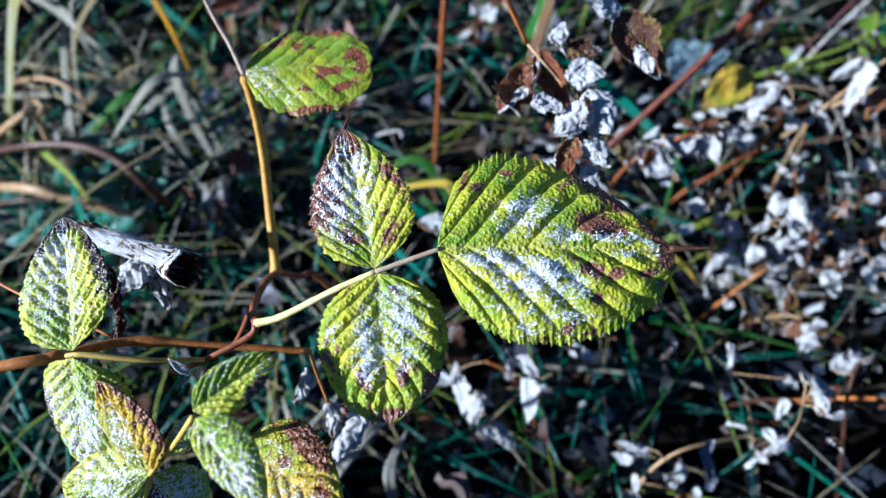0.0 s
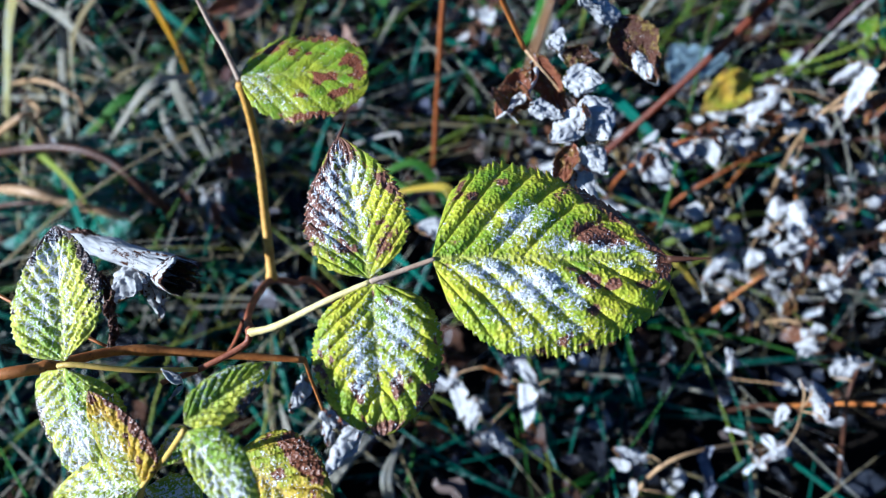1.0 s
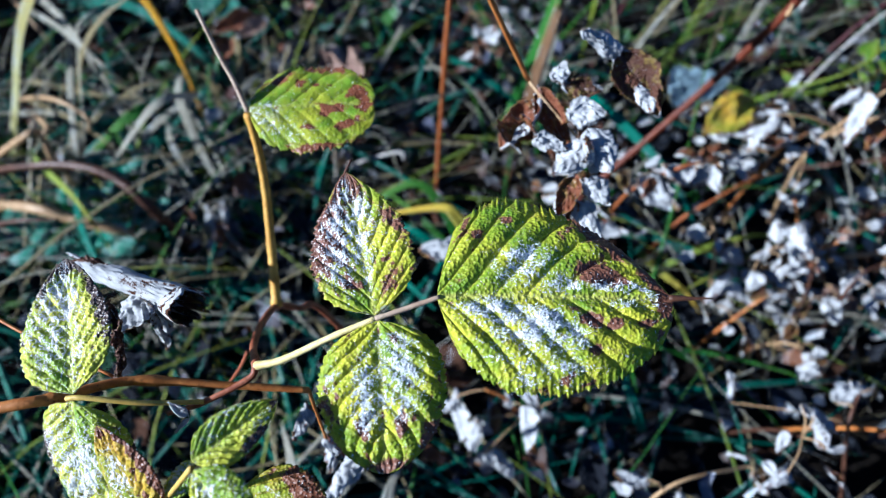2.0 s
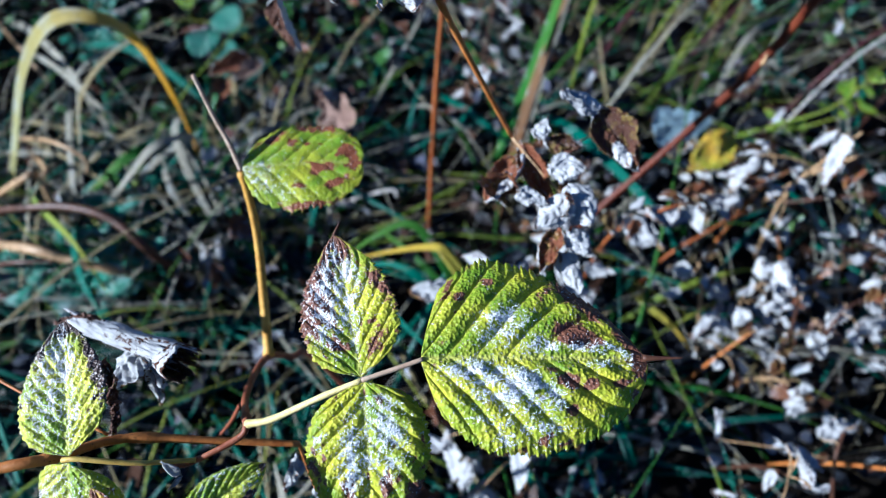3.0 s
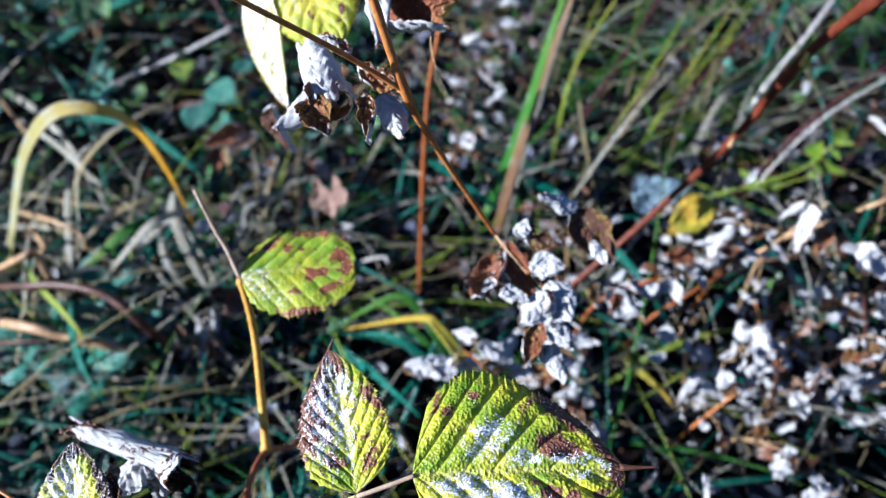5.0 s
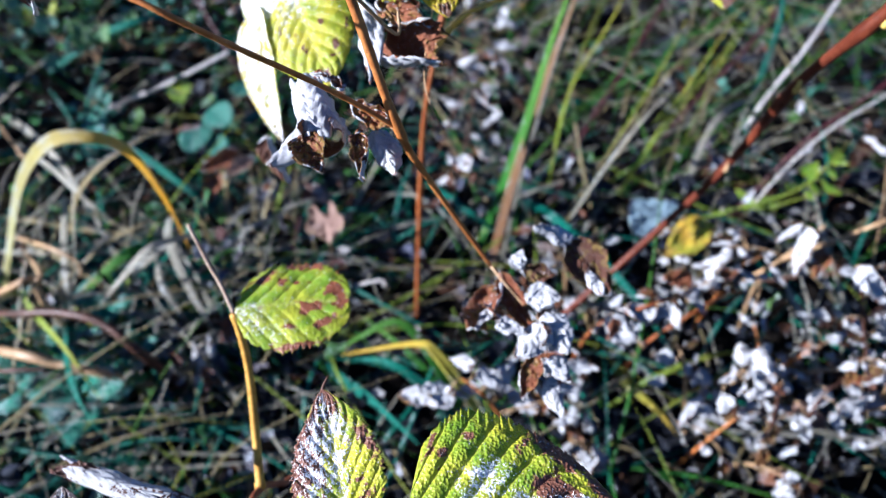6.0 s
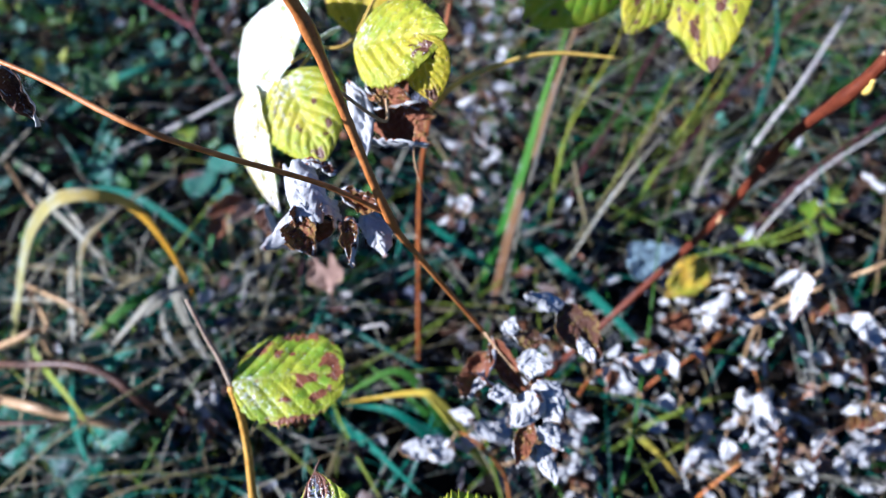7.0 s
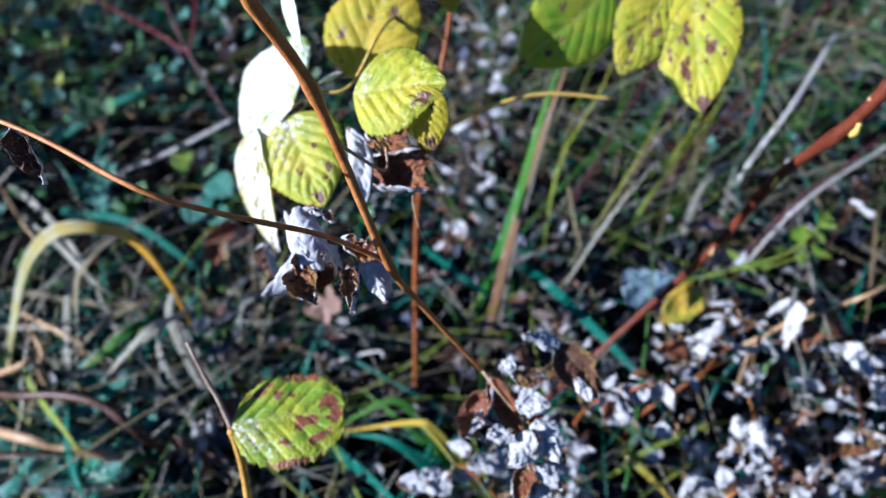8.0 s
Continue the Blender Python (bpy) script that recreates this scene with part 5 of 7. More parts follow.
grass_blade([(-0.2232, 0.3951, 0.0800), (-0.2386, 0.3730, 0.0850), (-0.2668, 0.3587, 0.0700), (-0.3244, 0.3575, 0.0150)], 0.0095, GRASS_GREEN, "broad dark green grass blade", group="bleached grass clump", n=28)
grass_blade([(-0.1823, 0.3789, 0.1000), (-0.1983, 0.3505, 0.1200), (-0.2330, 0.3427, 0.0900), (-0.3049, 0.3484, 0.0100)], 0.0061, STRAW_PALE, "bleached grass blade bent over", group="bleached grass clump", n=28)
grass_blade([(-0.2084, 0.4132, 0.0900), (-0.1981, 0.3776, 0.1000), (-0.1876, 0.3520, 0.0750), (-0.1736, 0.3278, 0.0400), (-0.1601, 0.3031, 0.0100)], 0.0075, STRAW_PALE, "broad bleached grass blade", group="bleached grass clump", n=28)
grass_blade([(-0.2191, 0.3745, 0.0700), (-0.2064, 0.3466, 0.0750), (-0.1966, 0.3332, 0.0450), (-0.1922, 0.3270, 0.0100)], 0.0056, STRAW_PALE, "bleached grass blade among frosted weeds", group="bleached grass clump", n=28)
grass_blade([(-0.1998, 0.4378, 0.0200), (-0.1941, 0.4286, 0.0700), (-0.2116, 0.4278, 0.0800), (-0.2476, 0.4486, 0.0500)], 0.0048, STRAW, "tan curled grass blade", group="bleached grass clump", n=28)
grass_blade([(-0.4554, 0.5902, 0.0300), (-0.3492, 0.4901, 0.0800), (-0.2831, 0.4263, 0.0900), (-0.2715, 0.4398, 0.0300)], 0.0054, STRAW_PALE, "long bleached grass blade", group="bleached grass clump", n=28)
grass_blade([(-0.1448, 0.4200, 0.0700), (-0.1565, 0.3831, 0.0500), (-0.1710, 0.3606, 0.0100)], 0.0033, STRAW_PALE, "thin bleached grass stalk", group="bleached grass clump", n=28)
grass_blade([(-0.2915, 0.3179, 0.0500), (-0.2596, 0.2734, 0.0800), (-0.2447, 0.2448, 0.0750), (-0.2553, 0.2444, 0.0300)], 0.0095, GRASS_TEAL, "broad frosted blue-green grass blade", group="bleached grass clump", n=28)
grass_blade([(-0.4264, 0.4348, 0.0200), (-0.3390, 0.4060, 0.0500), (-0.2947, 0.4056, 0.0500), (-0.2781, 0.4284, 0.0100)], 0.0052, STRAW_PALE, "bleached grass blade lying flat", group="bleached grass clump", n=28)
grass_blade([(-0.2869, 0.3996, 0.0200), (-0.1921, 0.3728, 0.0500), (-0.1206, 0.3842, 0.0200)], 0.0034, GRASS_TEAL, "thin blue-green grass blade", group="bleached grass clump", n=28)
grass_blade([(-0.1582, 0.5025, 0.0200), (-0.1623, 0.4308, 0.0600), (-0.1964, 0.4369, 0.0150)], 0.0066, STRAW_PALE, "bleached grass blade among frosted weeds", group="bleached grass clump", n=28)
grass_blade([(-0.1934, 0.5226, 0.0500), (-0.1756, 0.4563, 0.0500), (-0.1807, 0.4226, 0.0100)], 0.0055, STRAW, "tan grass blade among frosted weeds", group="bleached grass clump", n=28)
grass_blade([(-0.3891, 0.4368, 0.0400), (-0.3069, 0.3804, 0.0700), (-0.2635, 0.3525, 0.0600), (-0.2524, 0.3450, 0.0100)], 0.0026, STRAW, "long thin straw over the weeds", group="bleached grass clump", n=28)
grass_blade([(-0.3430, 0.3576, 0.0300), (-0.2663, 0.3890, 0.0800), (-0.2224, 0.4065, 0.0900), (-0.2063, 0.4676, 0.0300)], 0.0027, STRAW, "long thin straw over the weeds", group="bleached grass clump", n=28)
grass_blade([(-0.2878, 0.4264, 0.0800), (-0.2725, 0.3993, 0.0600), (-0.2486, 0.3568, 0.0200)], 0.0030, STRAW_PALE, "thin bleached grass blade", group="bleached grass clump", n=28)
# clump under the dead leaves
grass_blade([(-0.0788, 0.3058, 0.0050), (-0.0440, 0.2608, 0.0450), (-0.0181, 0.2351, 0.0600), (0.0167, 0.1995, 0.0600)], 0.0095, GRASS_TEAL, "broad blue-green grass blade with frosted edges", group="grass clump")
grass_blade([(0.0537, 0.2359, 0.0050), (0.0365, 0.2504, 0.0700), (0.0086, 0.2724, 0.1150), (-0.0234, 0.2725, 0.1000), (-0.0480, 0.2746, 0.0700)], 0.0070, GRASS_GREEN, "arching green grass blade", group="grass clump")
grass_blade([(0.0814, 0.2233, 0.0100), (0.0578, 0.2348, 0.0600), (0.0331, 0.2537, 0.1000), (0.0163, 0.2602, 0.1050), (-0.0446, 0.2693, 0.0750)], 0.0095, GRASS_YELLOW, "yellow arching grass blade", group="grass clump")
grass_blade([(0.0574, 0.2225, 0.0100), (0.0268, 0.2413, 0.0600), (-0.0031, 0.2579, 0.0800), (-0.0354, 0.2734, 0.0600)], 0.0080, GRASS_TEAL, "blue-green grass blade among frosted weeds", group="grass clump")
grass_blade([(0.0686, 0.2367, 0.0000), (0.0086, 0.2825, 0.0500), (-0.0314, 0.3197, 0.0500)], 0.0060, GRASS_GREEN, "green grass blade among frosted weeds", group="grass clump")
# the blades on the other side
grass_blade([(0.1272, 0.4828, 0.0200), (0.1459, 0.4174, 0.0700), (0.1767, 0.3453, 0.0900), (0.2089, 0.3041, 0.0750), (0.2486, 0.2728, 0.0200)], 0.0095, GRASS_TEAL, "long frosted green grass blade", n=32)
grass_blade([(0.0818, 0.4335, -0.0100), (0.1007, 0.4389, 0.0700), (0.1185, 0.4451, 0.1500), (0.1358, 0.4682, 0.2200), (0.1519, 0.4812, 0.2800)], 0.0105, GRASS_GREEN, "tall upright green grass blade", hint=(-0.7, -0.6, 0.2), n=32)
grass_blade([(0.0812, 0.3632, -0.0100), (0.0994, 0.4032, 0.0700), (0.1134, 0.4308, 0.1200), (0.1421, 0.4782, 0.2000), (0.1803, 0.5434, 0.2700)], 0.0085, STRAW_BROWN, "tall dry brown grass stalk", hint=(-0.2, -0.8, 0.4), n=32, fold=0.4)
grass_blade([(0.0942, 0.3756, -0.0100), (0.1123, 0.4225, 0.0800), (0.1311, 0.4592, 0.1500), (0.1619, 0.5168, 0.2200)], 0.0050, STRAW_PALE, "tall bleached grass stalk", n=28, fold=0.6)
grass_blade([(0.1615, 0.4844, 0.0000), (0.1733, 0.5236, 0.0700), (0.1949, 0.5717, 0.1400), (0.2272, 0.6260, 0.2000)], 0.0022, GRASS_LIME, "thin yellow-green grass blade")
grass_blade([(0.1296, 0.3807, 0.0000), (0.1865, 0.4577, 0.0400), (0.2372, 0.5011, 0.0700), (0.2798, 0.5515, 0.1200)], 0.0028, STRAW, "thin dry stalk among frosted weeds")
grass_blade([(0.2475, 0.4997, 0.0000), (0.2897, 0.5343, 0.0600), (0.3516, 0.5888, 0.1100), (0.3896, 0.6305, 0.1400)], 0.0020, GRASS_LIME, "thin yellow-green grass blade")
grass_blade([(0.3188, 0.4816, 0.0000), (0.3313, 0.5139, 0.0500), (0.3585, 0.5449, 0.0800), (0.4353, 0.6033, 0.0600)], 0.0075, STRAW_PALE, "bleached curved grass blade")
grass_blade([(0.4304, 0.6082, 0.0000), (0.4489, 0.6455, 0.0700), (0.4562, 0.6770, 0.1300), (0.4719, 0.7683, 0.1700)], 0.0075, GRASS_TEAL, "upright frosted green blade")
grass_blade([(0.1952, 0.2877, 0.0000), (0.1992, 0.2447, 0.0350), (0.2071, 0.2203, 0.0500), (0.2165, 0.2005, 0.0500)], 0.0095, GRASS_YELLOW, "pale yellow grass blade", tip=0.85)
grass_blade([(0.1768, 0.2410, 0.0100), (0.2162, 0.2540, 0.0450), (0.2624, 0.2632, 0.0600), (0.3024, 0.2703, 0.0500)], 0.0055, GRASS_LIME, "green and yellow grass blade")
grass_blade([(0.3716, 0.3523, 0.0300), (0.3552, 0.2889, 0.0500), (0.3523, 0.2426, 0.0400), (0.3626, 0.2246, 0.0100)], 0.0080, STRAW_PALE, "bleached flat grass blade")
grass_blade([(0.1725, 0.2810, 0.0000), (0.1408, 0.2379, 0.0500), (0.1584, 0.2146, 0.0500)], 0.0055, STRAW, "curved dry grass blade")
grass_blade([(0.0228, 0.5295, 0.0100), (0.0526, 0.4507, 0.0600), (0.0907, 0.4189, 0.0500), (0.1340, 0.4160, 0.0100)], 0.0065, GRASS_TEAL, "blue-green frosted grass blade")


grass_blade([(0.1547, 0.4635, 0.0648), (0.1700, 0.5063, 0.1390), (0.2112, 0.5471, 0.1992), (0.2277, 0.5697, 0.2310)], 0.0021, GRASS_SUNLIT, "yellow-green grass blade with sunlight in its colour", hint=(-0.8, -0.4, 0.4), n=30)
grass_blade([(0.2301, 0.4555, 0.0601), (0.2689, 0.4897, 0.1279), (0.2995, 0.5184, 0.1650), (0.3289, 0.5458, 0.2011)], 0.0018, GRASS_SUNLIT, "yellow-green grass blade with sunlight in its colour", hint=(-0.8, -0.4, 0.4), n=30)
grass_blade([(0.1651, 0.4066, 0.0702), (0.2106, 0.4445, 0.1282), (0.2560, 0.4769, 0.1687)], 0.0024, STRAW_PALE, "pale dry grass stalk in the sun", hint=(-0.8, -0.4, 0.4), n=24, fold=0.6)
grass_blade([(0.2091, 0.4754, 0.0759), (0.2595, 0.5202, 0.1526), (0.2881, 0.5569, 0.1962)], 0.0014, GRASS_SUNLIT, "thin yellow grass blade with sunlight in its colour", hint=(-0.8, -0.4, 0.4), n=24)


# ---- twigs and weed stalks ----
def weed_stalk(points, r0, r1, mat, label, name="weed_stalk", category="stalk", **shape):
    ob = new(name, stem_mesh(name, points, r0, r1, mat, **shape))
    return tagged(ob, label, category)


weed_stalk([(-0.4019, 0.6862, 0.0000), (-0.3027, 0.6931, 0.0350), (-0.2101, 0.7122, 0.0700)], 0.0028, 0.0022, BARK_PALE, "weathered white twig leaning on weeds", "twig", "twig", seed=110)
PURPLE = thing("weed_stalk", (-0.2039, 0.7033, -0.0100), "hairy purple weed stalk with two crimson side branches", "stalk")
hang_stem(PURPLE, "stalk", [(-0.2039, 0.7033, -0.0100), (-0.2226, 0.7282, 0.0500), (-0.2780, 0.8108, 0.1100), (-0.3175, 0.8881, 0.1500), (-0.3435, 0.9542, 0.1700)], 0.0020, 0.0017, BARK_PURPLE, "", n=40, nodes=(0.6,), seed=111)
hang_stem(PURPLE, "side_branch", [(-0.2780, 0.8108, 0.1100), (-0.3371, 0.8593, 0.1200), (-0.4452, 0.9534, 0.1250)], 0.0013, 0.0008, BARK_CRIMSON, "frosted crimson side branch", seed=112)
hang_stem(PURPLE, "side_branch", [(-0.2780, 0.8108, 0.1100), (-0.2639, 0.8281, 0.1450), (-0.2619, 0.8735, 0.1700)], 0.0012, 0.0010, BARK_CRIMSON, "crimson side branch among frosted weeds", seed=113)
weed_stalk([(0.1552, 0.4597, -0.0100), (0.2067, 0.5407, 0.0600), (0.2563, 0.5966, 0.1100), (0.3259, 0.6834, 0.1700), (0.3709, 0.7441, 0.2000)], 0.0022, 0.0014, BARK_PURPLE, "frosted purple weed stalk", n=40, seed=114)
weed_stalk([(0.2616, 0.5208, -0.0100), (0.3433, 0.5906, 0.0500), (0.4238, 0.6552, 0.0900), (0.4909, 0.7092, 0.1400), (0.5656, 0.7591, 0.1700)], 0.0025, 0.0018, BARK_PURPLE, "frosted reddish weed stalk", n=40, seed=115)
weed_stalk([(0.3490, 0.4464, 0.0000), (0.4065, 0.4707, 0.1000), (0.4526, 0.4860, 0.1400), (0.5059, 0.5099, 0.1700)], 0.0017, 0.0014, BARK_PURPLE, "frosted dark red weed stalk", n=40, seed=116)
weed_stalk([(0.3707, 0.4529, 0.0000), (0.4286, 0.4835, 0.0900), (0.5161, 0.5199, 0.1300), (0.5695, 0.5467, 0.1500)], 0.0011, 0.0009, BARK_PALE, "pale thin weed stalk", n=40, seed=117)
weed_stalk([(0.4186, 0.5876, -0.0100), (0.4508, 0.6143, 0.0500), (0.4924, 0.6495, 0.0900), (0.5794, 0.7474, 0.1300)], 0.0026, 0.0018, BARK_PALE, "weathered grey twig among frosted weeds", "twig", "twig", seed=118)
weed_stalk([(0.4356, 0.4324, 0.0000), (0.4850, 0.4776, 0.0300), (0.5556, 0.5437, 0.0500), (0.6696, 0.6191, 0.0500)], 0.0016, 0.0012, BARK_DARK, "rusty dark weed stalk", seed=119)
weed_stalk([(0.2966, 0.3203, 0.0800), (0.3106, 0.3094, 0.1300), (0.3425, 0.3105, 0.1500), (0.3770, 0.3146, 0.1700), (0.5238, 0.3973, 0.1000), (0.6756, 0.4907, 0.0000)], 0.0014, 0.0018, BARK_TAN, "yellow-brown bent twig among frosted weeds", "twig", "twig", n=40, seed=120)
weed_stalk([(0.1971, 0.2741, 0.0000), (0.2135, 0.2822, 0.0500), (0.2381, 0.2889, 0.0750), (0.2712, 0.3053, 0.0800), (0.3296, 0.3365, 0.0500)], 0.0014, 0.0008, BARK_ORANGE, "orange-brown thin twig among frosted weeds", "twig", "twig", n=40, seed=121)
weed_stalk([(0.3390, 0.2714, 0.0100), (0.3515, 0.2707, 0.0500), (0.3776, 0.2785, 0.0550), (0.4383, 0.3114, 0.0500)], 0.0021, 0.0016, BARK_DARK, "dark twig among frosted weeds", "twig", "twig", seed=122)
weed_stalk([(0.2876, 0.2549, 0.0200), (0.3231, 0.2455, 0.0550), (0.3783, 0.2479, 0.0600), (0.4897, 0.2772, 0.0000)], 0.0022, 0.0016, BARK_TAN, "tan fallen twig among frosted weeds", "twig", "twig", seed=123)
weed_stalk([(0.3391, 0.3545, 0.0300), (0.3795, 0.3390, 0.0600), (0.4442, 0.3342, 0.0700), (0.5674, 0.3647, 0.0000)], 0.0013, 0.0013, BARK_DARK, "frosted dark twig among frosted weeds", "twig", "twig", seed=124)
weed_stalk([(-0.4375, 0.3728, 0.0000), (-0.3234, 0.3178, 0.0800), (-0.2655, 0.3037, 0.1000), (-0.2277, 0.2915, 0.1000), (-0.2024, 0.2753, 0.0800), (-0.1926, 0.2787, 0.0000)], 0.0026, 0.0041, BARK_DARK, "dark brown fallen twig", "twig", "twig", n=40, seed=125)
weed_stalk([(-0.4197, 0.3356, 0.0000), (-0.3107, 0.2856, 0.0700), (-0.2694, 0.2734, 0.0700), (-0.2309, 0.2666, 0.0600), (-0.2104, 0.2788, 0.0000)], 0.0046, 0.0032, BARK_TAN, "tan fallen twig among frosted weeds", "twig", "twig", n=40, seed=126)
weed_stalk([(-0.4059, 0.3069, 0.0000), (-0.3093, 0.2645, 0.0800), (-0.2648, 0.2595, 0.0900)], 0.0024, 0.0011, BARK_DARK, "short dark twig among frosted weeds", "twig", "twig", seed=127)
weed_stalk([(-0.4348, 0.3789, 0.0000), (-0.3221, 0.3390, 0.0900), (-0.3096, 0.3437, 0.0900), (-0.3065, 0.3325, 0.0600), (-0.3146, 0.3434, 0.0000)], 0.0030, 0.0024, BARK_TAN, "tan knotted twig among frosted weeds", "twig", "twig", n=40, seed=128)
weed_stalk([(-0.4183, 0.4611, 0.0000), (-0.3056, 0.3519, 0.0900), (-0.3085, 0.3409, 0.0900)], 0.0022, 0.0024, BARK_TAN, "tan knotted twig among frosted weeds", "twig", "twig", seed=129)
weed_stalk([(-0.4361, 0.4739, 0.0000), (-0.3069, 0.3748, 0.1000), (-0.2665, 0.3513, 0.1050), (-0.2687, 0.3466, 0.0900)], 0.0019, 0.0014, BARK_TAN, "tan hooked twig among frosted weeds", "twig", "twig", seed=130)
weed_stalk([(-0.5413, 0.6833, 0.0000), (-0.4208, 0.5471, 0.0600), (-0.3819, 0.5064, 0.0500)], 0.0018, 0.0014, BARK_TAN, "tan dry stalk among frosted weeds", seed=131)
weed_stalk([(-0.1152, 0.4041, 0.0000), (-0.1046, 0.4116, 0.0400), (-0.0941, 0.4238, 0.0700)], 0.0012, 0.0010, BARK_PURPLE, "frosted dark weed stalk", seed=132)
weed_stalk([(-0.0836, 0.3692, 0.0100), (-0.0396, 0.3613, 0.0400), (-0.0159, 0.3585, 0.0500), (-0.0131, 0.3553, 0.0450)], 0.0009, 0.0012, BARK_PALE, "frosted hooked stalk among frosted weeds", seed=133)

# ---- single leaves over the ground ----
def loose_leaf(base, tip, up, ratio, top, bottom, label, category="leaf", group="", name="leaf", **shape):
    m, length = leaf_pose(base, tip, up)
    me, P, N, fr = leaf_mesh(name, length, length * ratio, top, bottom, **shape)
    ob = new(name, me)
    ob.matrix_world = m
    return tagged(ob, label, category, group)


loose_leaf((0.2524, 0.3693, 0.1250), (0.1967, 0.3579, 0.1250), (-0.80, 0.25, -0.55), 0.56, DEAD_TOP, FELT_SHADE_BLUE, "pale frosted fallen leaf caught on grass, coloured blue as in shade", seed=140, nu=50, nv=34, jag=3.5, blunt=0.9, taper=0.30, cup=0.1, crumple=0.003, puff=0.0012, veins=9)
loose_leaf((0.2794, 0.3743, 0.1000), (0.2372, 0.3459, 0.0900), (0, -0.3, 1), 0.6, RUST, RUST, "yellow-brown fallen leaf beside a cane", seed=141, nu=30, nv=20, crumple=0.005, brown_all=0.5)
def lobed_leaf(base, tip, up, mat, label, seed, category="leaf"):
    m, length = leaf_pose(base, tip, up)
    ob = new("leaf", lobed_mesh("leaf", length * 0.46, mat, seed))
    ob.matrix_world = m
    return tagged(ob, label, category)


lobed_leaf((-0.0452, 0.3352, 0.1750), (-0.0388, 0.3068, 0.1500), (-0.45, -0.5, 0.75), PINK, "faded pink lobed leaf on a stalk", 142)
weed_stalk([(-0.0690, 0.3806, 0.0000), (-0.0552, 0.3552, 0.0900), (-0.0426, 0.3340, 0.1750)], 0.0010, 0.0007, BARK_DARK, "thin dark weed stalk with a pink leaf", seed=143)
for a, b, ratio, mat, seed in (((-0.2156, 0.5962, 0.0700), (-0.1880, 0.5650, 0.0700), 0.9, TEAL, 144), ((-0.2250, 0.5785, 0.0600), (-0.2308, 0.5329, 0.0600), 0.8, TEAL, 145), ((-0.2127, 0.5591, 0.0550), (-0.1910, 0.5303, 0.0550), 0.8, TEAL, 146), ((-0.2855, 0.7075, 0.0300), (-0.2808, 0.6629, 0.0300), 0.8, LIME, 147), ((-0.3944, 0.6498, 0.0300), (-0.3656, 0.6059, 0.0300), 0.9, TEAL, 148), ((-0.2050, 0.6564, 0.0400), (-0.1962, 0.6902, 0.0400), 0.7, TEAL, 149)):
    loose_leaf(a, b, (0, -0.4, 1), ratio, mat, mat, "blue-green frosted weed leaf", group="weed leaves", seed=seed, nu=24, nv=16, cup=0.1, teeth=9, veins=4, frost_all=0.5)
for a, b, ratio, top, seed in (((-0.1606, 0.5042, 0.0800), (-0.1977, 0.4826, 0.0800), 0.6, DEAD_RED, 150), ((-0.1457, 0.4942, 0.0850), (-0.1702, 0.4683, 0.0850), 0.5, PINK, 151), ((-0.1929, 0.5003, 0.0600), (-0.1921, 0.4531, 0.0600), 0.5, DEAD_RED, 152), ((0.3075, 0.2163, 0.0500), (0.3364, 0.2015, 0.0500), 0.9, PINK, 153), ((0.2445, 0.3088, 0.1000), (0.2230, 0.3157, 0.1000), 0.9, DEAD_RED, 154), ((-0.1844, 0.4032, 0.0600), (-0.1883, 0.3839, 0.0600), 0.9, FELT, 155)):
    loose_leaf(a, b, (0.1, -0.4, 1), ratio, top, FELT, "withered curled leaf among grass", group="withered leaves", seed=seed, nu=28, nv=20, roll=0.9, crumple=0.005, brown_all=0.2)

# ---- withered shoots with silver leaves ----
silver_meshes = []
for s in range(10):
    r = random.Random(200 + s)
    me, P, N, fr = leaf_mesh("withered_leaf", 0.022, 0.022 * r.uniform(0.6, 0.95), DEAD_TOP if s % 2 else DEAD_RED, FELT, nu=32, nv=22, roll=r.uniform(0.1, 0.7), fold=r.uniform(0.3, 2.2), fold2=r.uniform(-0.6, 1.2), curl=r.uniform(-0.8, 0.8), crumple=r.uniform(0.002, 0.005),
                             puff=0.0016, veins=6, teeth=9, jag=4.4, seed=300 + s, brown_all=r.uniform(0.15, 0.6), thick=0.0002)
    silver_meshes.append(me)


def silver_leaf(parent, place, length, r):
    """A small withered leaf that shows mostly its silver side."""
    ob = new("withered_leaf", r.choice(silver_meshes))
    face = Vector((r.uniform(-0.1, 1.0), r.uniform(-0.6, 0.5), r.uniform(-1.2, -0.4)))
    if r.random() < 0.28:
        face.z = -face.z
    a = r.uniform(0, 6.28)
    way = Vector((math.cos(a), math.sin(a), r.uniform(-0.6, 0.2)))
    m, ln = leaf_pose(place, Vector(place) + way, face)
    k = 1.25 * length / 0.022
    m = m @ Matrix.Diagonal((k, k, k, 1))
    return under(ob, parent, m)


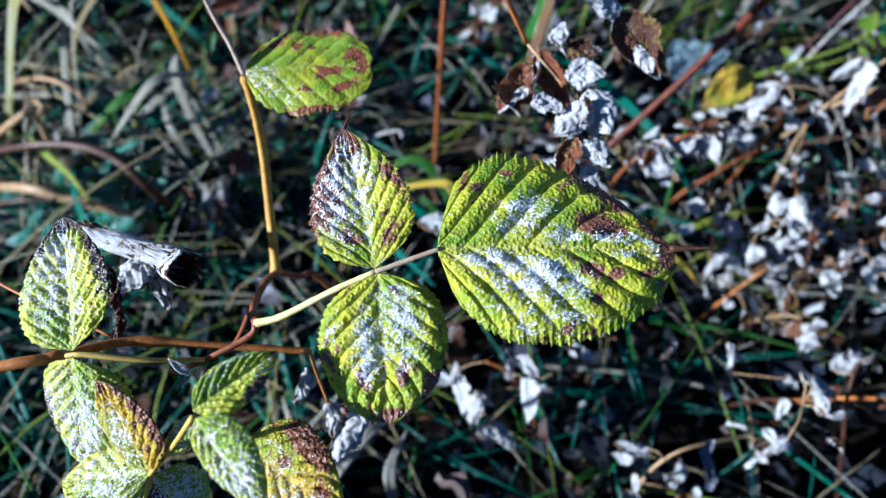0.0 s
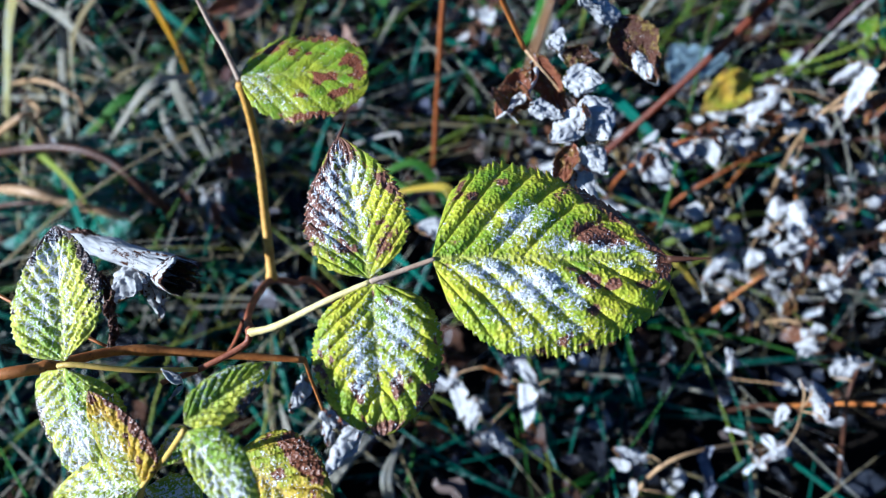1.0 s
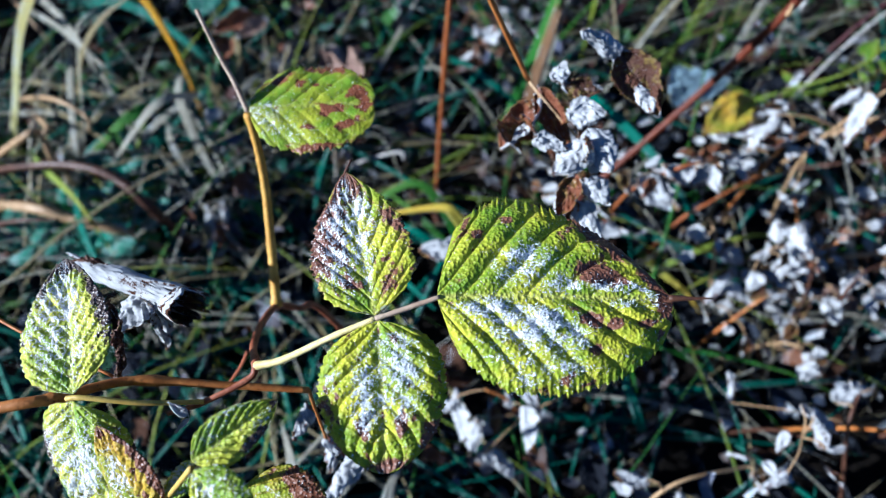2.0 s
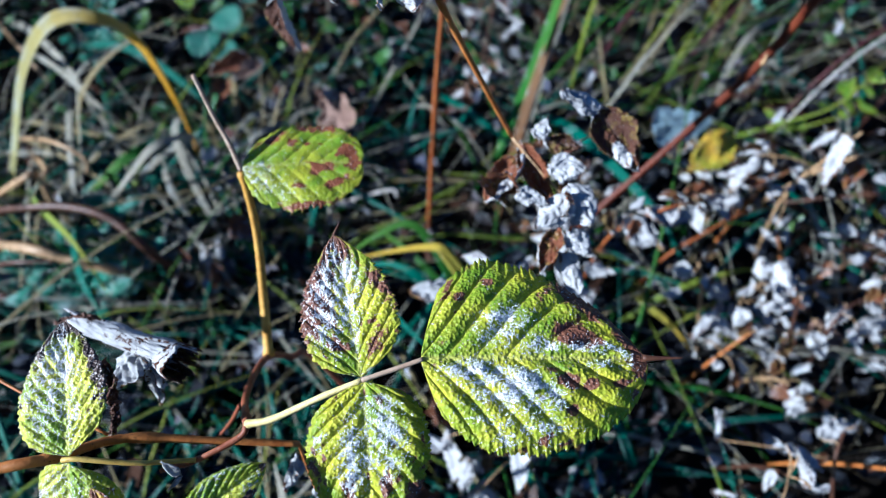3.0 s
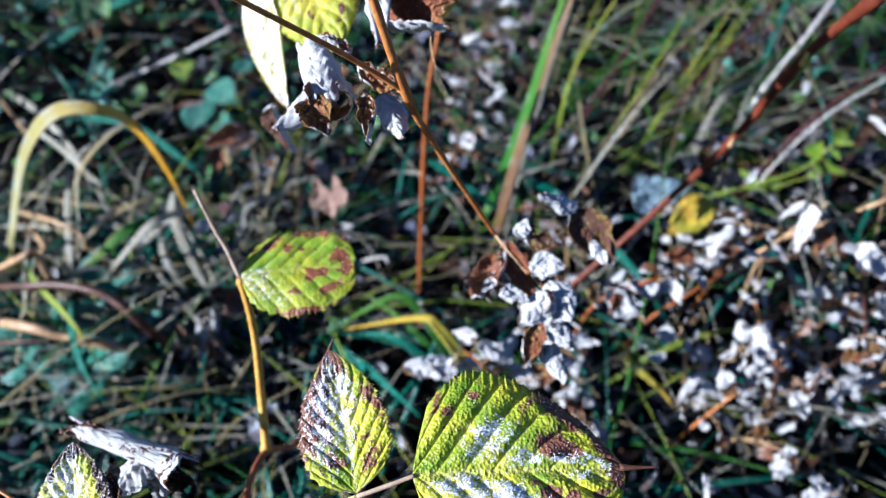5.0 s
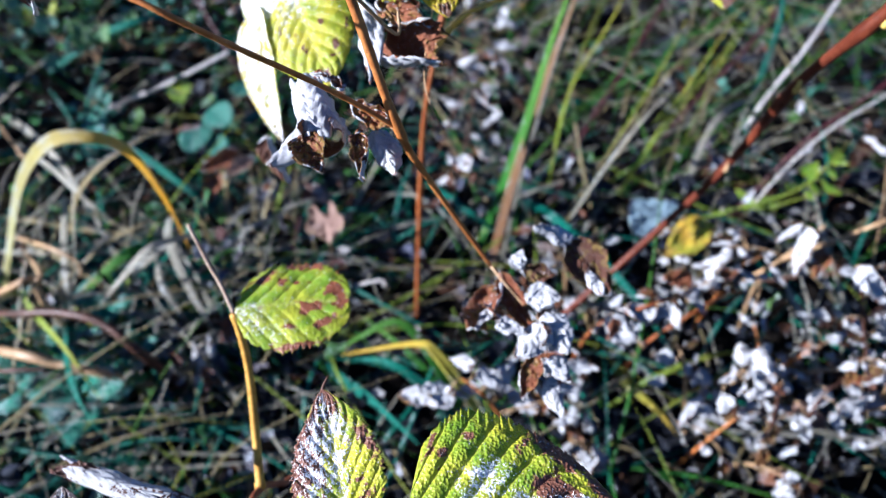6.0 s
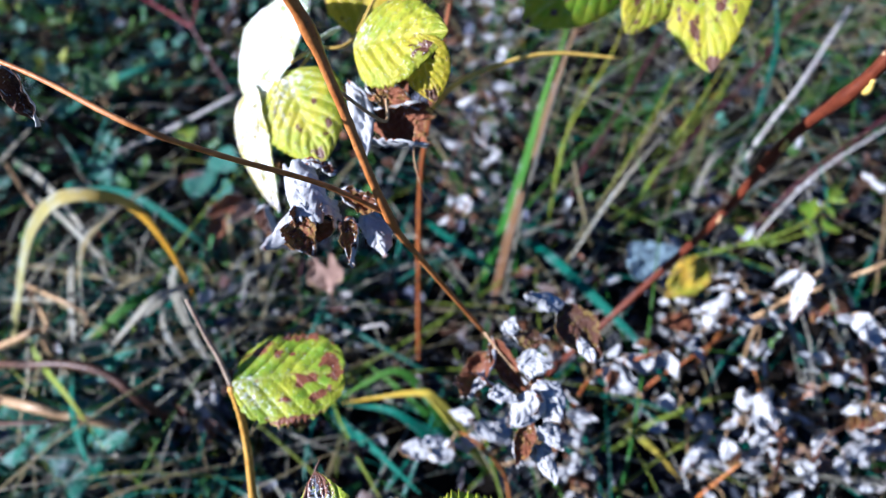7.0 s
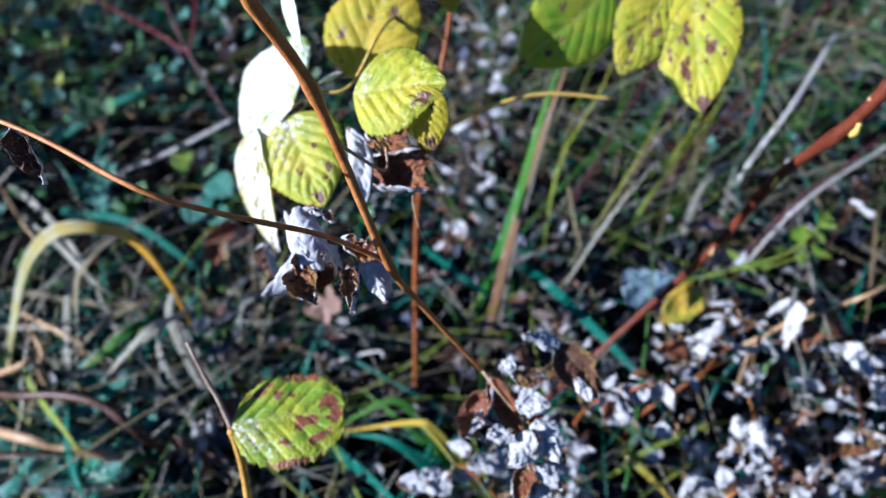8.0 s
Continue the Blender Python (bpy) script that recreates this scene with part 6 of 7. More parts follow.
def silver_shoot(points, leaves, mat, seed, label):
    """A thin dead shoot with its leaves; leaves: place and length."""
    ob = thing("withered_shoot", points[0], label, "withered shoot", "withered shoots")
    hang_stem(ob, "stalk", points, 0.0014, 0.0008, mat, n=40, seed=seed)
    r = random.Random(seed)
    line = smooth_line(points, 60)
    for place, length in leaves:
        near = line[np.argmin(np.linalg.norm(line - np.array(place), axis=1))]
        mid = (np.array(place) + near) / 2 + np.array((0, 0, 0.004))
        hang_stem(ob, "petiole", [tuple(near), tuple(mid), place], 0.0005, 0.0004, BARK_TAN, n=8, sides=5, seed=seed)
        silver_leaf(ob, place, length, r)
        for _ in range(2):
            silver_leaf(ob, tuple(Vector(place) + Vector((r.uniform(-0.012, 0.012), r.uniform(-0.012, 0.012), r.uniform(-0.012, 0.004)))), length * r.uniform(0.5, 0.8), r)
    return ob


silver_shoot([(0.1517, 0.2823, 0.0000), (0.1472, 0.2572, 0.1200), (0.1659, 0.2435, 0.1700), (0.1974, 0.2547, 0.1650), (0.2238, 0.2727, 0.1500)],
             [((0.1445, 0.2413, 0.1650), 0.024), ((0.1572, 0.2461, 0.1700), 0.020), ((0.1771, 0.2427, 0.1700), 0.020), ((0.1897, 0.2488, 0.1650), 0.018), ((0.2017, 0.2638, 0.1600), 0.016), ((0.2339, 0.2777, 0.1500), 0.020), ((0.2588, 0.2899, 0.1400), 0.012)], BARK_ORANGE, 160, "withered shoot with silver-white leaves")
silver_shoot([(0.3240, 0.3168, 0.0000), (0.2988, 0.3079, 0.1000), (0.2961, 0.2954, 0.1600), (0.3103, 0.3003, 0.1800)],
             [((0.2555, 0.3076, 0.1500), 0.024), ((0.2990, 0.3022, 0.1750), 0.028), ((0.3154, 0.2915, 0.1600), 0.016), ((0.2865, 0.2941, 0.1400), 0.014), ((0.2799, 0.2729, 0.1000), 0.017)], BARK_TAN, 161, "withered shoot with large silver leaves")
silver_shoot([(0.4000, 0.2070, 0.0000), (0.3650, 0.2345, 0.0800), (0.3445, 0.2574, 0.1300), (0.3170, 0.2619, 0.1800)],
             [((0.3109, 0.2614, 0.1800), 0.024), ((0.3411, 0.2712, 0.1700), 0.018), ((0.3374, 0.2586, 0.1200), 0.020), ((0.3587, 0.2464, 0.1000), 0.014), ((0.3700, 0.2570, 0.1100), 0.016), ((0.4632, 0.4344, 0.1200), 0.014)], BARK_DARK, 162, "dark withered shoot with silver leaves")
silver_shoot([(0.3175, 0.2358, 0.0000), (0.2887, 0.2390, 0.0700), (0.2713, 0.2450, 0.1100), (0.2678, 0.2562, 0.1200)],
             [((0.2704, 0.2429, 0.1100), 0.022), ((0.2689, 0.2363, 0.0900), 0.020), ((0.2801, 0.2559, 0.1100), 0.016), ((0.2898, 0.2395, 0.0900), 0.014)], BARK_BROWN, 163, "withered shoot with crumpled white leaves")
silver_shoot([(0.2433, 0.2166, 0.0000), (0.2273, 0.2287, 0.0600), (0.2214, 0.2438, 0.0900), (0.2150, 0.2534, 0.1000)],
             [((0.2129, 0.2422, 0.0950), 0.016), ((0.2327, 0.2430, 0.0850), 0.013), ((0.2207, 0.2507, 0.1000), 0.012), ((0.2362, 0.2244, 0.0700), 0.024), ((0.2404, 0.2148, 0.0600), 0.024)], BARK_TAN, 164, "withered shoot with small white leaves")
silver_shoot([(0.3214, 0.1894, 0.0000), (0.3160, 0.2058, 0.0600), (0.3263, 0.2192, 0.0800), (0.3541, 0.2307, 0.0800)],
             [((0.3422, 0.2248, 0.0800), 0.022), ((0.3240, 0.2322, 0.0700), 0.020), ((0.3361, 0.2074, 0.0700), 0.022), ((0.3632, 0.2114, 0.0600), 0.018), ((0.2845, 0.2155, 0.0500), 0.018), ((0.3144, 0.2316, 0.0500), 0.018)], BARK_DARK, 165, "withered shoot with ragged white leaves")
silver_shoot([(0.0884, 0.1991, 0.0000), (0.0776, 0.1954, 0.1000), (0.0613, 0.2015, 0.1400), (0.0472, 0.2096, 0.1500)],
             [((0.0413, 0.2027, 0.1500), 0.026), ((0.0562, 0.2089, 0.1550), 0.020), ((0.0686, 0.2046, 0.1500), 0.020), ((0.1125, 0.2019, 0.1300), 0.022), ((0.1204, 0.2204, 0.1400), 0.016), ((0.0983, 0.1955, 0.1300), 0.020)], BARK_BROWN, 166, "withered shoot with dark curled leaves")
silver_shoot([(-0.2000, 0.2992, 0.0000), (-0.1780, 0.2964, 0.0400), (-0.1638, 0.2990, 0.0550)],
             [((-0.1732, 0.2947, 0.0600), 0.014), ((-0.1654, 0.2988, 0.0500), 0.013), ((-0.1752, 0.2801, 0.0300), 0.014), ((-0.1612, 0.2717, 0.0300), 0.014)], BARK_GREY, 167, "small withered weed with frosted leaves")
silver_shoot([(-0.0831, 0.3434, 0.0000), (-0.0756, 0.3511, 0.0300), (-0.0755, 0.3607, 0.0500)],
             [((-0.0724, 0.3556, 0.0500), 0.013), ((-0.0627, 0.3594, 0.0300), 0.012), ((-0.0358, 0.3359, 0.0200), 0.012), ((-0.1238, 0.3891, 0.0300), 0.010)], BARK_GREY, 168, "small withered weed with frosted leaves")
silver_shoot([(0.0227, 0.5479, 0.0000), (0.0444, 0.5355, 0.0500), (0.0582, 0.5384, 0.0900), (0.0847, 0.5643, 0.1300)],
             [((0.0624, 0.5110, 0.0600), 0.022), ((0.0847, 0.5602, 0.1100), 0.020), ((0.0993, 0.5860, 0.1200), 0.022), ((0.0586, 0.5508, 0.0700), 0.020), ((0.1112, 0.5643, 0.0800), 0.020), ((0.0895, 0.5321, 0.0500), 0.018)], BARK_DARK, 169, "withered weed with grey-brown curled leaves")
silver_shoot([(-0.2199, 0.7684, 0.0000), (-0.2321, 0.8243, 0.0500), (-0.2415, 0.8499, 0.0900), (-0.2238, 0.8895, 0.1200)],
             [((-0.2538, 0.8510, 0.0900), 0.022), ((-0.2317, 0.8788, 0.1000), 0.026), ((-0.2603, 0.8320, 0.0700), 0.016), ((-0.2234, 0.8375, 0.0600), 0.020), ((0.1694, 0.8415, 0.1000), 0.022), ((0.1307, 0.7441, 0.0900), 0.022)], BARK_DARK, 170, "withered weed with grey-brown curled leaves")

silver_shoot([(0.0611, 0.5001, 0.0000), (0.0735, 0.5333, 0.0500), (0.0869, 0.5841, 0.0900), (0.1073, 0.6706, 0.1300)],
             [((0.0747, 0.5769, 0.0800), 0.020), ((0.0950, 0.5587, 0.0600), 0.018), ((0.1117, 0.6414, 0.1100), 0.022), ((0.0877, 0.6348, 0.1000), 0.018), ((0.0620, 0.5082, 0.0400), 0.018), ((0.0940, 0.5063, 0.0300), 0.016), ((0.1357, 0.7353, 0.1200), 0.018)], BARK_DARK, 171, "withered weed with grey-brown curled leaves")
silver_shoot([(0.0645, 0.6706, 0.0000), (0.0812, 0.7416, 0.0500), (0.1161, 0.8329, 0.0900), (0.1389, 0.9066, 0.1200)],
             [((0.1118, 0.8799, 0.1000), 0.022), ((0.1316, 0.8291, 0.1000), 0.020), ((0.0898, 0.8068, 0.0800), 0.020), ((0.1102, 0.7636, 0.0700), 0.018), ((0.1222, 0.6520, 0.0500), 0.018), ((0.1773, 0.9286, 0.0900), 0.018)], BARK_DARK, 172, "withered weed with grey-brown curled leaves")
silver_shoot([(0.1438, 0.0401, 0.0000), (0.1420, 0.0610, 0.0600), (0.1590, 0.0753, 0.0900), (0.2097, 0.0867, 0.0800)],
             [((0.1428, 0.0771, 0.0900), 0.015), ((0.2079, 0.0800, 0.0800), 0.015), ((0.1657, 0.0576, 0.0600), 0.014)], BARK_TAN, 180, "low withered shoot with pale leaves")
silver_shoot([(0.0950, 0.1010, 0.0000), (0.0763, 0.1142, 0.0600), (0.0618, 0.1207, 0.1000), (0.0476, 0.1246, 0.1100)],
             [((0.0701, 0.1171, 0.1000), 0.022), ((0.0487, 0.0956, 0.0700), 0.022), ((0.0275, 0.1243, 0.0900), 0.022), ((0.1135, 0.1308, 0.0900), 0.016), ((0.0422, 0.1155, 0.0700), 0.018)], BARK_BROWN, 181, "low withered shoot with brown and pale leaves")
silver_shoot([(0.2963, 0.0530, 0.0000), (0.2743, 0.0799, 0.0600), (0.2628, 0.1048, 0.1000), (0.2698, 0.1223, 0.1100)],
             [((0.2609, 0.1187, 0.1000), 0.016), ((0.2789, 0.1239, 0.1100), 0.014), ((0.2008, 0.1225, 0.0900), 0.016)], BARK_DARK, 182, "low withered shoot with pale leaves")
rw = random.Random(77)
for q in range(22):
    x, y = rw.uniform(0.13, 0.47), rw.uniform(0.05, 0.36)
    high, lean, way = rw.uniform(0.05, 0.13), rw.uniform(0.02, 0.05), rw.uniform(0, 6.28)
    line = [(x + lean * f * math.cos(way), y + lean * f * math.sin(way), high * (1.5 * f - 0.5 * f * f)) for f in (0, 0.4, 0.75, 1)]
    leaves = []
    for n in range(rw.randint(3, 5)):
        px, py, pz = line[rw.choice((1, 2, 3, 3))]
        leaves.append(((px + rw.uniform(-0.018, 0.018), py + rw.uniform(-0.018, 0.018), pz + rw.uniform(-0.01, 0.012)), rw.uniform(0.010, 0.019)))
    silver_shoot(line, leaves, rw.choice((BARK_TAN, BARK_DARK, BARK_BROWN)), 500 + q, "low withered shoot with silver-grey leaves")
grass_blade([(-0.0682, 0.0563, 0.0000), (-0.0458, 0.0744, 0.0500), (-0.0228, 0.0946, 0.0700), (-0.0030, 0.1139, 0.0500)], 0.0090, STRAW_PALE, "pale frosted broad grass blade")
grass_blade([(-0.0125, 0.0558, 0.0000), (-0.0130, 0.0741, 0.0500), (-0.0014, 0.0944, 0.0700)], 0.0080, STRAW_PALE, "pale frosted broad grass blade")
grass_blade([(0.1067, 0.0928, 0.0000), (0.0882, 0.1054, 0.0500), (0.0784, 0.1247, 0.0500)], 0.0080, GRASS_TEAL, "blue-green frosted broad blade")
grass_blade([(0.1760, 0.1084, 0.0000), (0.1508, 0.1327, 0.0600), (0.1400, 0.1534, 0.0700)], 0.0070, GRASS_TEAL, "blue-green frosted grass blade")
grass_blade([(-0.1000, 0.0566, 0.0000), (-0.0737, 0.0832, 0.0600), (-0.0800, 0.1139, 0.0800)], 0.0080, STRAW_PALE, "pale frosted grass blade")


# ---- small herbs ----
def fern_herb(base, length, leaves, seed, label):
    """A low yarrow-like herb: feathered leaves of many small lobes on a rib."""
    ob = thing("herb", base, label, "herb", "low herbs")
    r = random.Random(seed)
    for _ in range(leaves):
        a = r.uniform(0, 6.28)
        ln = length * r.uniform(0.7, 1.2)
        out = Vector((math.cos(a), math.sin(a), 0))
        pts = [tuple(Vector(base) + out * ln * f + Vector((0, 0, 0.03 + ln * (1.5 * f - 0.8 * f * f)))) for f in (0, 0.35, 0.7, 1)]
        line = smooth_line(pts, 14)
        verts, faces, uvs = thin_blade_arrays(pts, 0.0012, (0, 0, 1), n=8)
        sides = np.cross(np.gradient(line, axis=0), (0, 0, 1))
        for i in range(2, 13):
            s = sides[i] / (np.linalg.norm(sides[i]) + 1e-9)
            fwd = np.gradient(line, axis=0)[i]
            fwd /= np.linalg.norm(fwd)
            w = ln * 0.28 * math.sin(math.pi * (i / 13) ** 0.8) + 0.001
            for sg in (-1, 1):
                tip = line[i] + s * sg * w + fwd * w * 0.5
                v2, f2, u2 = thin_blade_arrays([tuple(line[i]), tuple((line[i] + tip) / 2 + np.array((0, 0, 0.0006))), tuple(tip)], 0.0022, (0, 0, 1), n=4)
                q = len(verts)
                verts += v2
                uvs += u2
                faces += [tuple(x + q for x in f) for f in f2]
        part("feather_leaf", raw_mesh("feather_leaf", verts, faces, [HERB], None, uvs), ob)
    return ob


for base, ln, k, seed in (((-0.2752, 0.3297, 0.0050), 0.032, 6, 200), ((-0.2660, 0.3528, 0.0050), 0.027, 5, 230), ((-0.3013, 0.2982, 0.0050), 0.027, 5, 130), ((-0.2697, 0.2656, 0.0050), 0.036, 8, 170), ((-0.2409, 0.2687, 0.0050), 0.027, 6, 230), ((-0.3234, 0.2640, 0.0050), 0.032, 6, 60), ((-0.2278, 0.2936, 0.0050), 0.023, 4, 270), ((-0.2533, 0.2454, 0.0050), 0.032, 7, 190), ((-0.3556, 0.5618, 0.0050), 0.027, 5, 190)):
    fern_herb(base, ln, k, seed, "feathery blue-green frosted herb")


def rosette(base, radius, leaves, mat, seed, label):
    ob = thing("herb", base, label, "herb", "low herbs")
    r = random.Random(seed)
    for q in range(leaves):
        a = r.uniform(0, 6.28)
        h = r.uniform(0.3, 1.3) * radius
        tip = Vector(base) + Vector((math.cos(a), math.sin(a), 0)) * radius * r.uniform(0.5, 1.1) + Vector((0, 0, h))
        start = Vector(base) + (tip - Vector(base)) * 0.55
        hang_stem(ob, "petiole", [base, tuple((Vector(base) + start) / 2 + Vector((0, 0, 0.004))), tuple(start)], 0.0005, 0.0004, BARK_TAN, n=6, sides=5, seed=q)
        hang_leaf(ob, tuple(start), tuple(tip), (r.uniform(-0.3, 0.3), -0.2, 1), r.uniform(0.7, 1.0), mat, mat, name="herb_leaf", seed=seed + q, nu=16, nv=11, teeth=6, veins=3, puff=0.0008, frost_all=0.55, crumple=0.001)
    return ob


for base, rad, k, mat, seed in (((-0.6277, 0.9540, 0.0100), 0.035, 6, TEAL, 30), ((-0.6708, 1.1287, 0.0100), 0.03, 7, TEAL, 60), ((-0.5649, 0.9831, 0.0100), 0.025, 6, GREEN, 110), ((-0.4776, 1.0694, 0.0100), 0.03, 9, TEAL, 230), ((-0.4777, 0.9753, 0.0100), 0.025, 7, TEAL, 200), ((-0.5826, 1.1418, 0.0100), 0.03, 7, GREEN, 150), ((-0.4006, 0.9340, 0.0100), 0.02, 5, TEAL, 270), ((-0.4278, 1.1489, 0.0100), 0.025, 6, TEAL, 300),
                          ((-0.3891, 0.6496, 0.0100), 0.03, 6, TEAL, 180), ((-0.2425, 0.3547, 0.0100), 0.018, 5, TEAL, 270), ((0.3184, 0.6987, 0.0100), 0.018, 5, TEAL, 1110), ((0.2577, 0.7494, 0.0100), 0.018, 5, TEAL, 1020), ((0.4027, 0.6555, 0.0100), 0.018, 5, TEAL, 1235), ((0.3784, 0.6754, 0.0100), 0.016, 4, TEAL, 1195), ((-0.6640, 1.0285, 0.0100), 0.03, 5, LIME, 25), ((-0.5296, 0.8655, 0.0100), 0.025, 6, GREEN, 100), ((0.7109, 0.8361, 0.0100), 0.02, 5, TEAL, 1510), ((0.0540, 0.2390, 0.0100), 0.02, 4, TEAL, 820), ((-0.7223, 1.1773, 0.0100), 0.03, 7, GREEN, 30)):
    rosette((base[0], base[1], 0.02), rad * 1.1, k + 1, mat, seed, "low frosted green herb with toothed leaves")

rh = random.Random(91)
for q in range(30):
    x, y = rh.uniform(-0.80, -0.20), rh.uniform(0.52, 1.12)
    rosette((x, y, 0.02 + rh.uniform(0, 0.03)), rh.uniform(0.026, 0.044), rh.randint(6, 8), rh.choice((TEAL, TEAL, HERB_GREEN)), 900 + 10 * q, "frost-rimmed green herb with toothed leaves")

# the pale green trailing plant
trail = thing("trailing_weed", (0.3036, 0.4420, 0.0200), "pale green trailing weed with small seed pods", "weed")
hang_stem(trail, "stalk", [(0.3141, 0.4569, 0.0000), (0.3380, 0.4227, 0.0600), (0.3804, 0.4164, 0.0900), (0.4124, 0.4328, 0.1100), (0.4536, 0.4713, 0.1000)], 0.0013, 0.0008, GRASS_LIME, n=36, seed=171)
hang_stem(trail, "stalk", [(0.3543, 0.4790, 0.0000), (0.3748, 0.4320, 0.0500), (0.4114, 0.4277, 0.0700), (0.4806, 0.4518, 0.0500)], 0.0010, 0.0007, GRASS_LIME, n=36, seed=172)
rt = random.Random(173)
for q in range(16):
    b = Vector(random.Random(q).choice([(0.3804, 0.4164, 0.0900), (0.3948, 0.4211, 0.1000), (0.4080, 0.4303, 0.1050), (0.3748, 0.4320, 0.0500), (0.4307, 0.4488, 0.1000), (0.3946, 0.4209, 0.0750)])) + Vector((rt.uniform(-0.01, 0.01), rt.uniform(-0.01, 0.01), 0))
    hang_leaf(trail, tuple(b), tuple(b + Vector((rt.uniform(-0.02, 0.02), rt.uniform(-0.02, 0.02), rt.uniform(-0.005, 0.012)))), (0, -0.4, 1), rt.uniform(0.3, 0.5), LIME, LIME, name="small_leaf", seed=400 + q, nu=12, nv=8, teeth=3, puff=0.0003, frost_all=0.3)


# ---- the undergrowth that nobody could count ----
def spread(seed, count, maker, name, mat, label, category):
    verts, faces, uvs = [], [], []
    r = random.Random(seed)
    for _ in range(count):
        v, f, u = maker(r)
        q = len(verts)
        verts += v
        uvs += u
        faces += [tuple(x + q for x in t) for t in f]
    ob = new(name, raw_mesh(name, verts, faces, [mat], None, uvs, {"frost": [0.3] * len(verts), "brown": [0.0] * len(verts)}))
    return tagged(ob, label, category, "", "stuff")


LEFT, FAR_LEFT, CENTRE = (-0.52, -0.06, 0.0, 0.44), (-0.85, -0.05, 0.44, 1.35), (-0.17, 0.18, -0.08, 0.95)
FAR_RIGHT, RIGHT, AROUND = (0.10, 0.95, 0.48, 1.35), (0.08, 0.62, -0.10, 0.52), None
ZONES = (LEFT, FAR_LEFT, CENTRE, FAR_RIGHT, RIGHT, AROUND)


def ring(r):
    """A place round the clearing, thinning out with the distance."""
    while True:
        a, far = r.uniform(0, 6.283), 0.55 + 1.15 * abs(r.gauss(0, 1))
        x, y = 0.05 + far * math.cos(a), 0.45 + far * math.sin(a)
        if not (abs(x) < 0.34 + 0.45 * max(0, y) and -0.05 < y < 1.35):
            return x, y


def shade_ring(r):
    """A place in the added shading grass round the clearing, closer sunward: ragged at its edge."""
    while True:
        a, far = r.uniform(0, 6.283), 1.2 + 1.35 * abs(r.gauss(0, 1))
        x, y = far * math.cos(a), 0.5 + far * math.sin(a)
        edge = 0.14 * noise.noise(Vector((x * 3, y * 3, 7)))
        if (x / (1.3 if x < 0 and y < 0.45 else 1.75)) ** 2 + ((y - 0.55) / 1.35) ** 2 > 0.85 + 2.4 * edge + 0.25 * (y > 0.9):
            return x, y


def spot(r, weights):
    """A place on the ground; weights say how much falls to each stretch of it."""
    if weights == "field":
        a, far = r.uniform(0, 6.283), 2.6 + 8.0 * r.random() ** 0.8
        return far * math.cos(a), 0.5 + far * math.sin(a)
    if weights is None:
        return shade_ring(r)
    zone = r.choices(ZONES, weights)[0]
    if zone is None:
        return ring(r)
    x0, x1, y0, y1 = zone
    return r.uniform(x0, x1), r.uniform(y0, y1)


def lying_blade(width, length, height, weights):
    def make(r):
        x, y = spot(r, weights)
        a = r.uniform(0, 6.28)
        ln = length * r.uniform(0.5, 1.4)
        h = height * r.uniform(0.3, 1.3)
        bend = r.uniform(-0.35, 0.35)
        pts = [(x, y, r.uniform(0, 0.01))]
        for f in (0.35, 0.7, 1.0):
            b = a + bend * f
            pts.append((x + ln * f * math.cos(b), y + ln * f * math.sin(b), 0.004 + h * (1.6 * f - 1.1 * f * f)))
        return thin_blade_arrays(pts, width * r.uniform(0.35, 1.6), (r.uniform(-1.2, 0.5), r.uniform(-0.9, 0.6), 1), n=7)
    return make


def rising_blade(width, length, weights, right_lean=0.0):
    def make(r):
        x, y = spot(r, weights)
        a = r.uniform(0, 6.28)
        ln = length * r.uniform(0.5, 1.3)
        lean = r.uniform(0.2, 0.8) * ln
        pts = []
        for f in (0, 0.35, 0.7, 1.0):
            pts.append((x + (lean * math.cos(a) + right_lean * ln) * f ** 1.5, y + lean * math.sin(a) * f ** 1.5, ln * (f - 0.32 * f * f) * 0.8))
        return thin_blade_arrays(pts, width * r.uniform(0.5, 1.4), (0, -1, 0.3), n=7)
    return make


def flake(size, weights, lift=0.03):
    """A small crumpled bit of dead leaf."""
    def make(r):
        x, y = spot(r, weights)
        s = size * r.uniform(0.4, 1.3)
        z = lift * r.random() ** 1.5
        turn = Euler((r.uniform(-0.9, 0.9), r.uniform(-0.9, 0.9), r.uniform(0, 6.28))).to_matrix()
        verts, uvs = [], []
        c = r.uniform(0.3, 1.6)
        wide = r.uniform(0.16, 0.42)
        for i in range(5):
            for j in range(4):
                u, v = i / 4, j / 3 * 2 - 1
                w = wide * (0.05 + math.sin(math.pi * min(1, 0.06 + 0.94 * u)) * r.uniform(0.35, 1.35))
                a = c * v
                p = Vector((u - 0.5, w * math.sin(a) / c, w * (1 - math.cos(a)) + 0.13 * r.uniform(-1, 1)))
                verts.append(turn @ (p * s) + Vector((x, y, z + s * 0.2)))
                uvs.append((u, v * 0.5 + 0.5))
        faces = [(i * 4 + j, (i + 1) * 4 + j, (i + 1) * 4 + j + 1, i * 4 + j + 1) for i in range(4) for j in range(3)]
        return verts, faces, uvs
    return make


# litter whose colour carries the ground's shade
spread(1, 7000, flake(0.030, (2.5, 3, 3, 3, 3, 19)), "leaf_litter", SHADE_LITTER, "leaf litter coloured near black as ground shade", "leaf litter")
spread(2, 250, flake(0.016, (1.2, 1, 2.5, 1, 8, 1), 0.07), "frosted_litter", FROSTED_LITTER, "frosted scraps of dead leaves", "leaf litter")
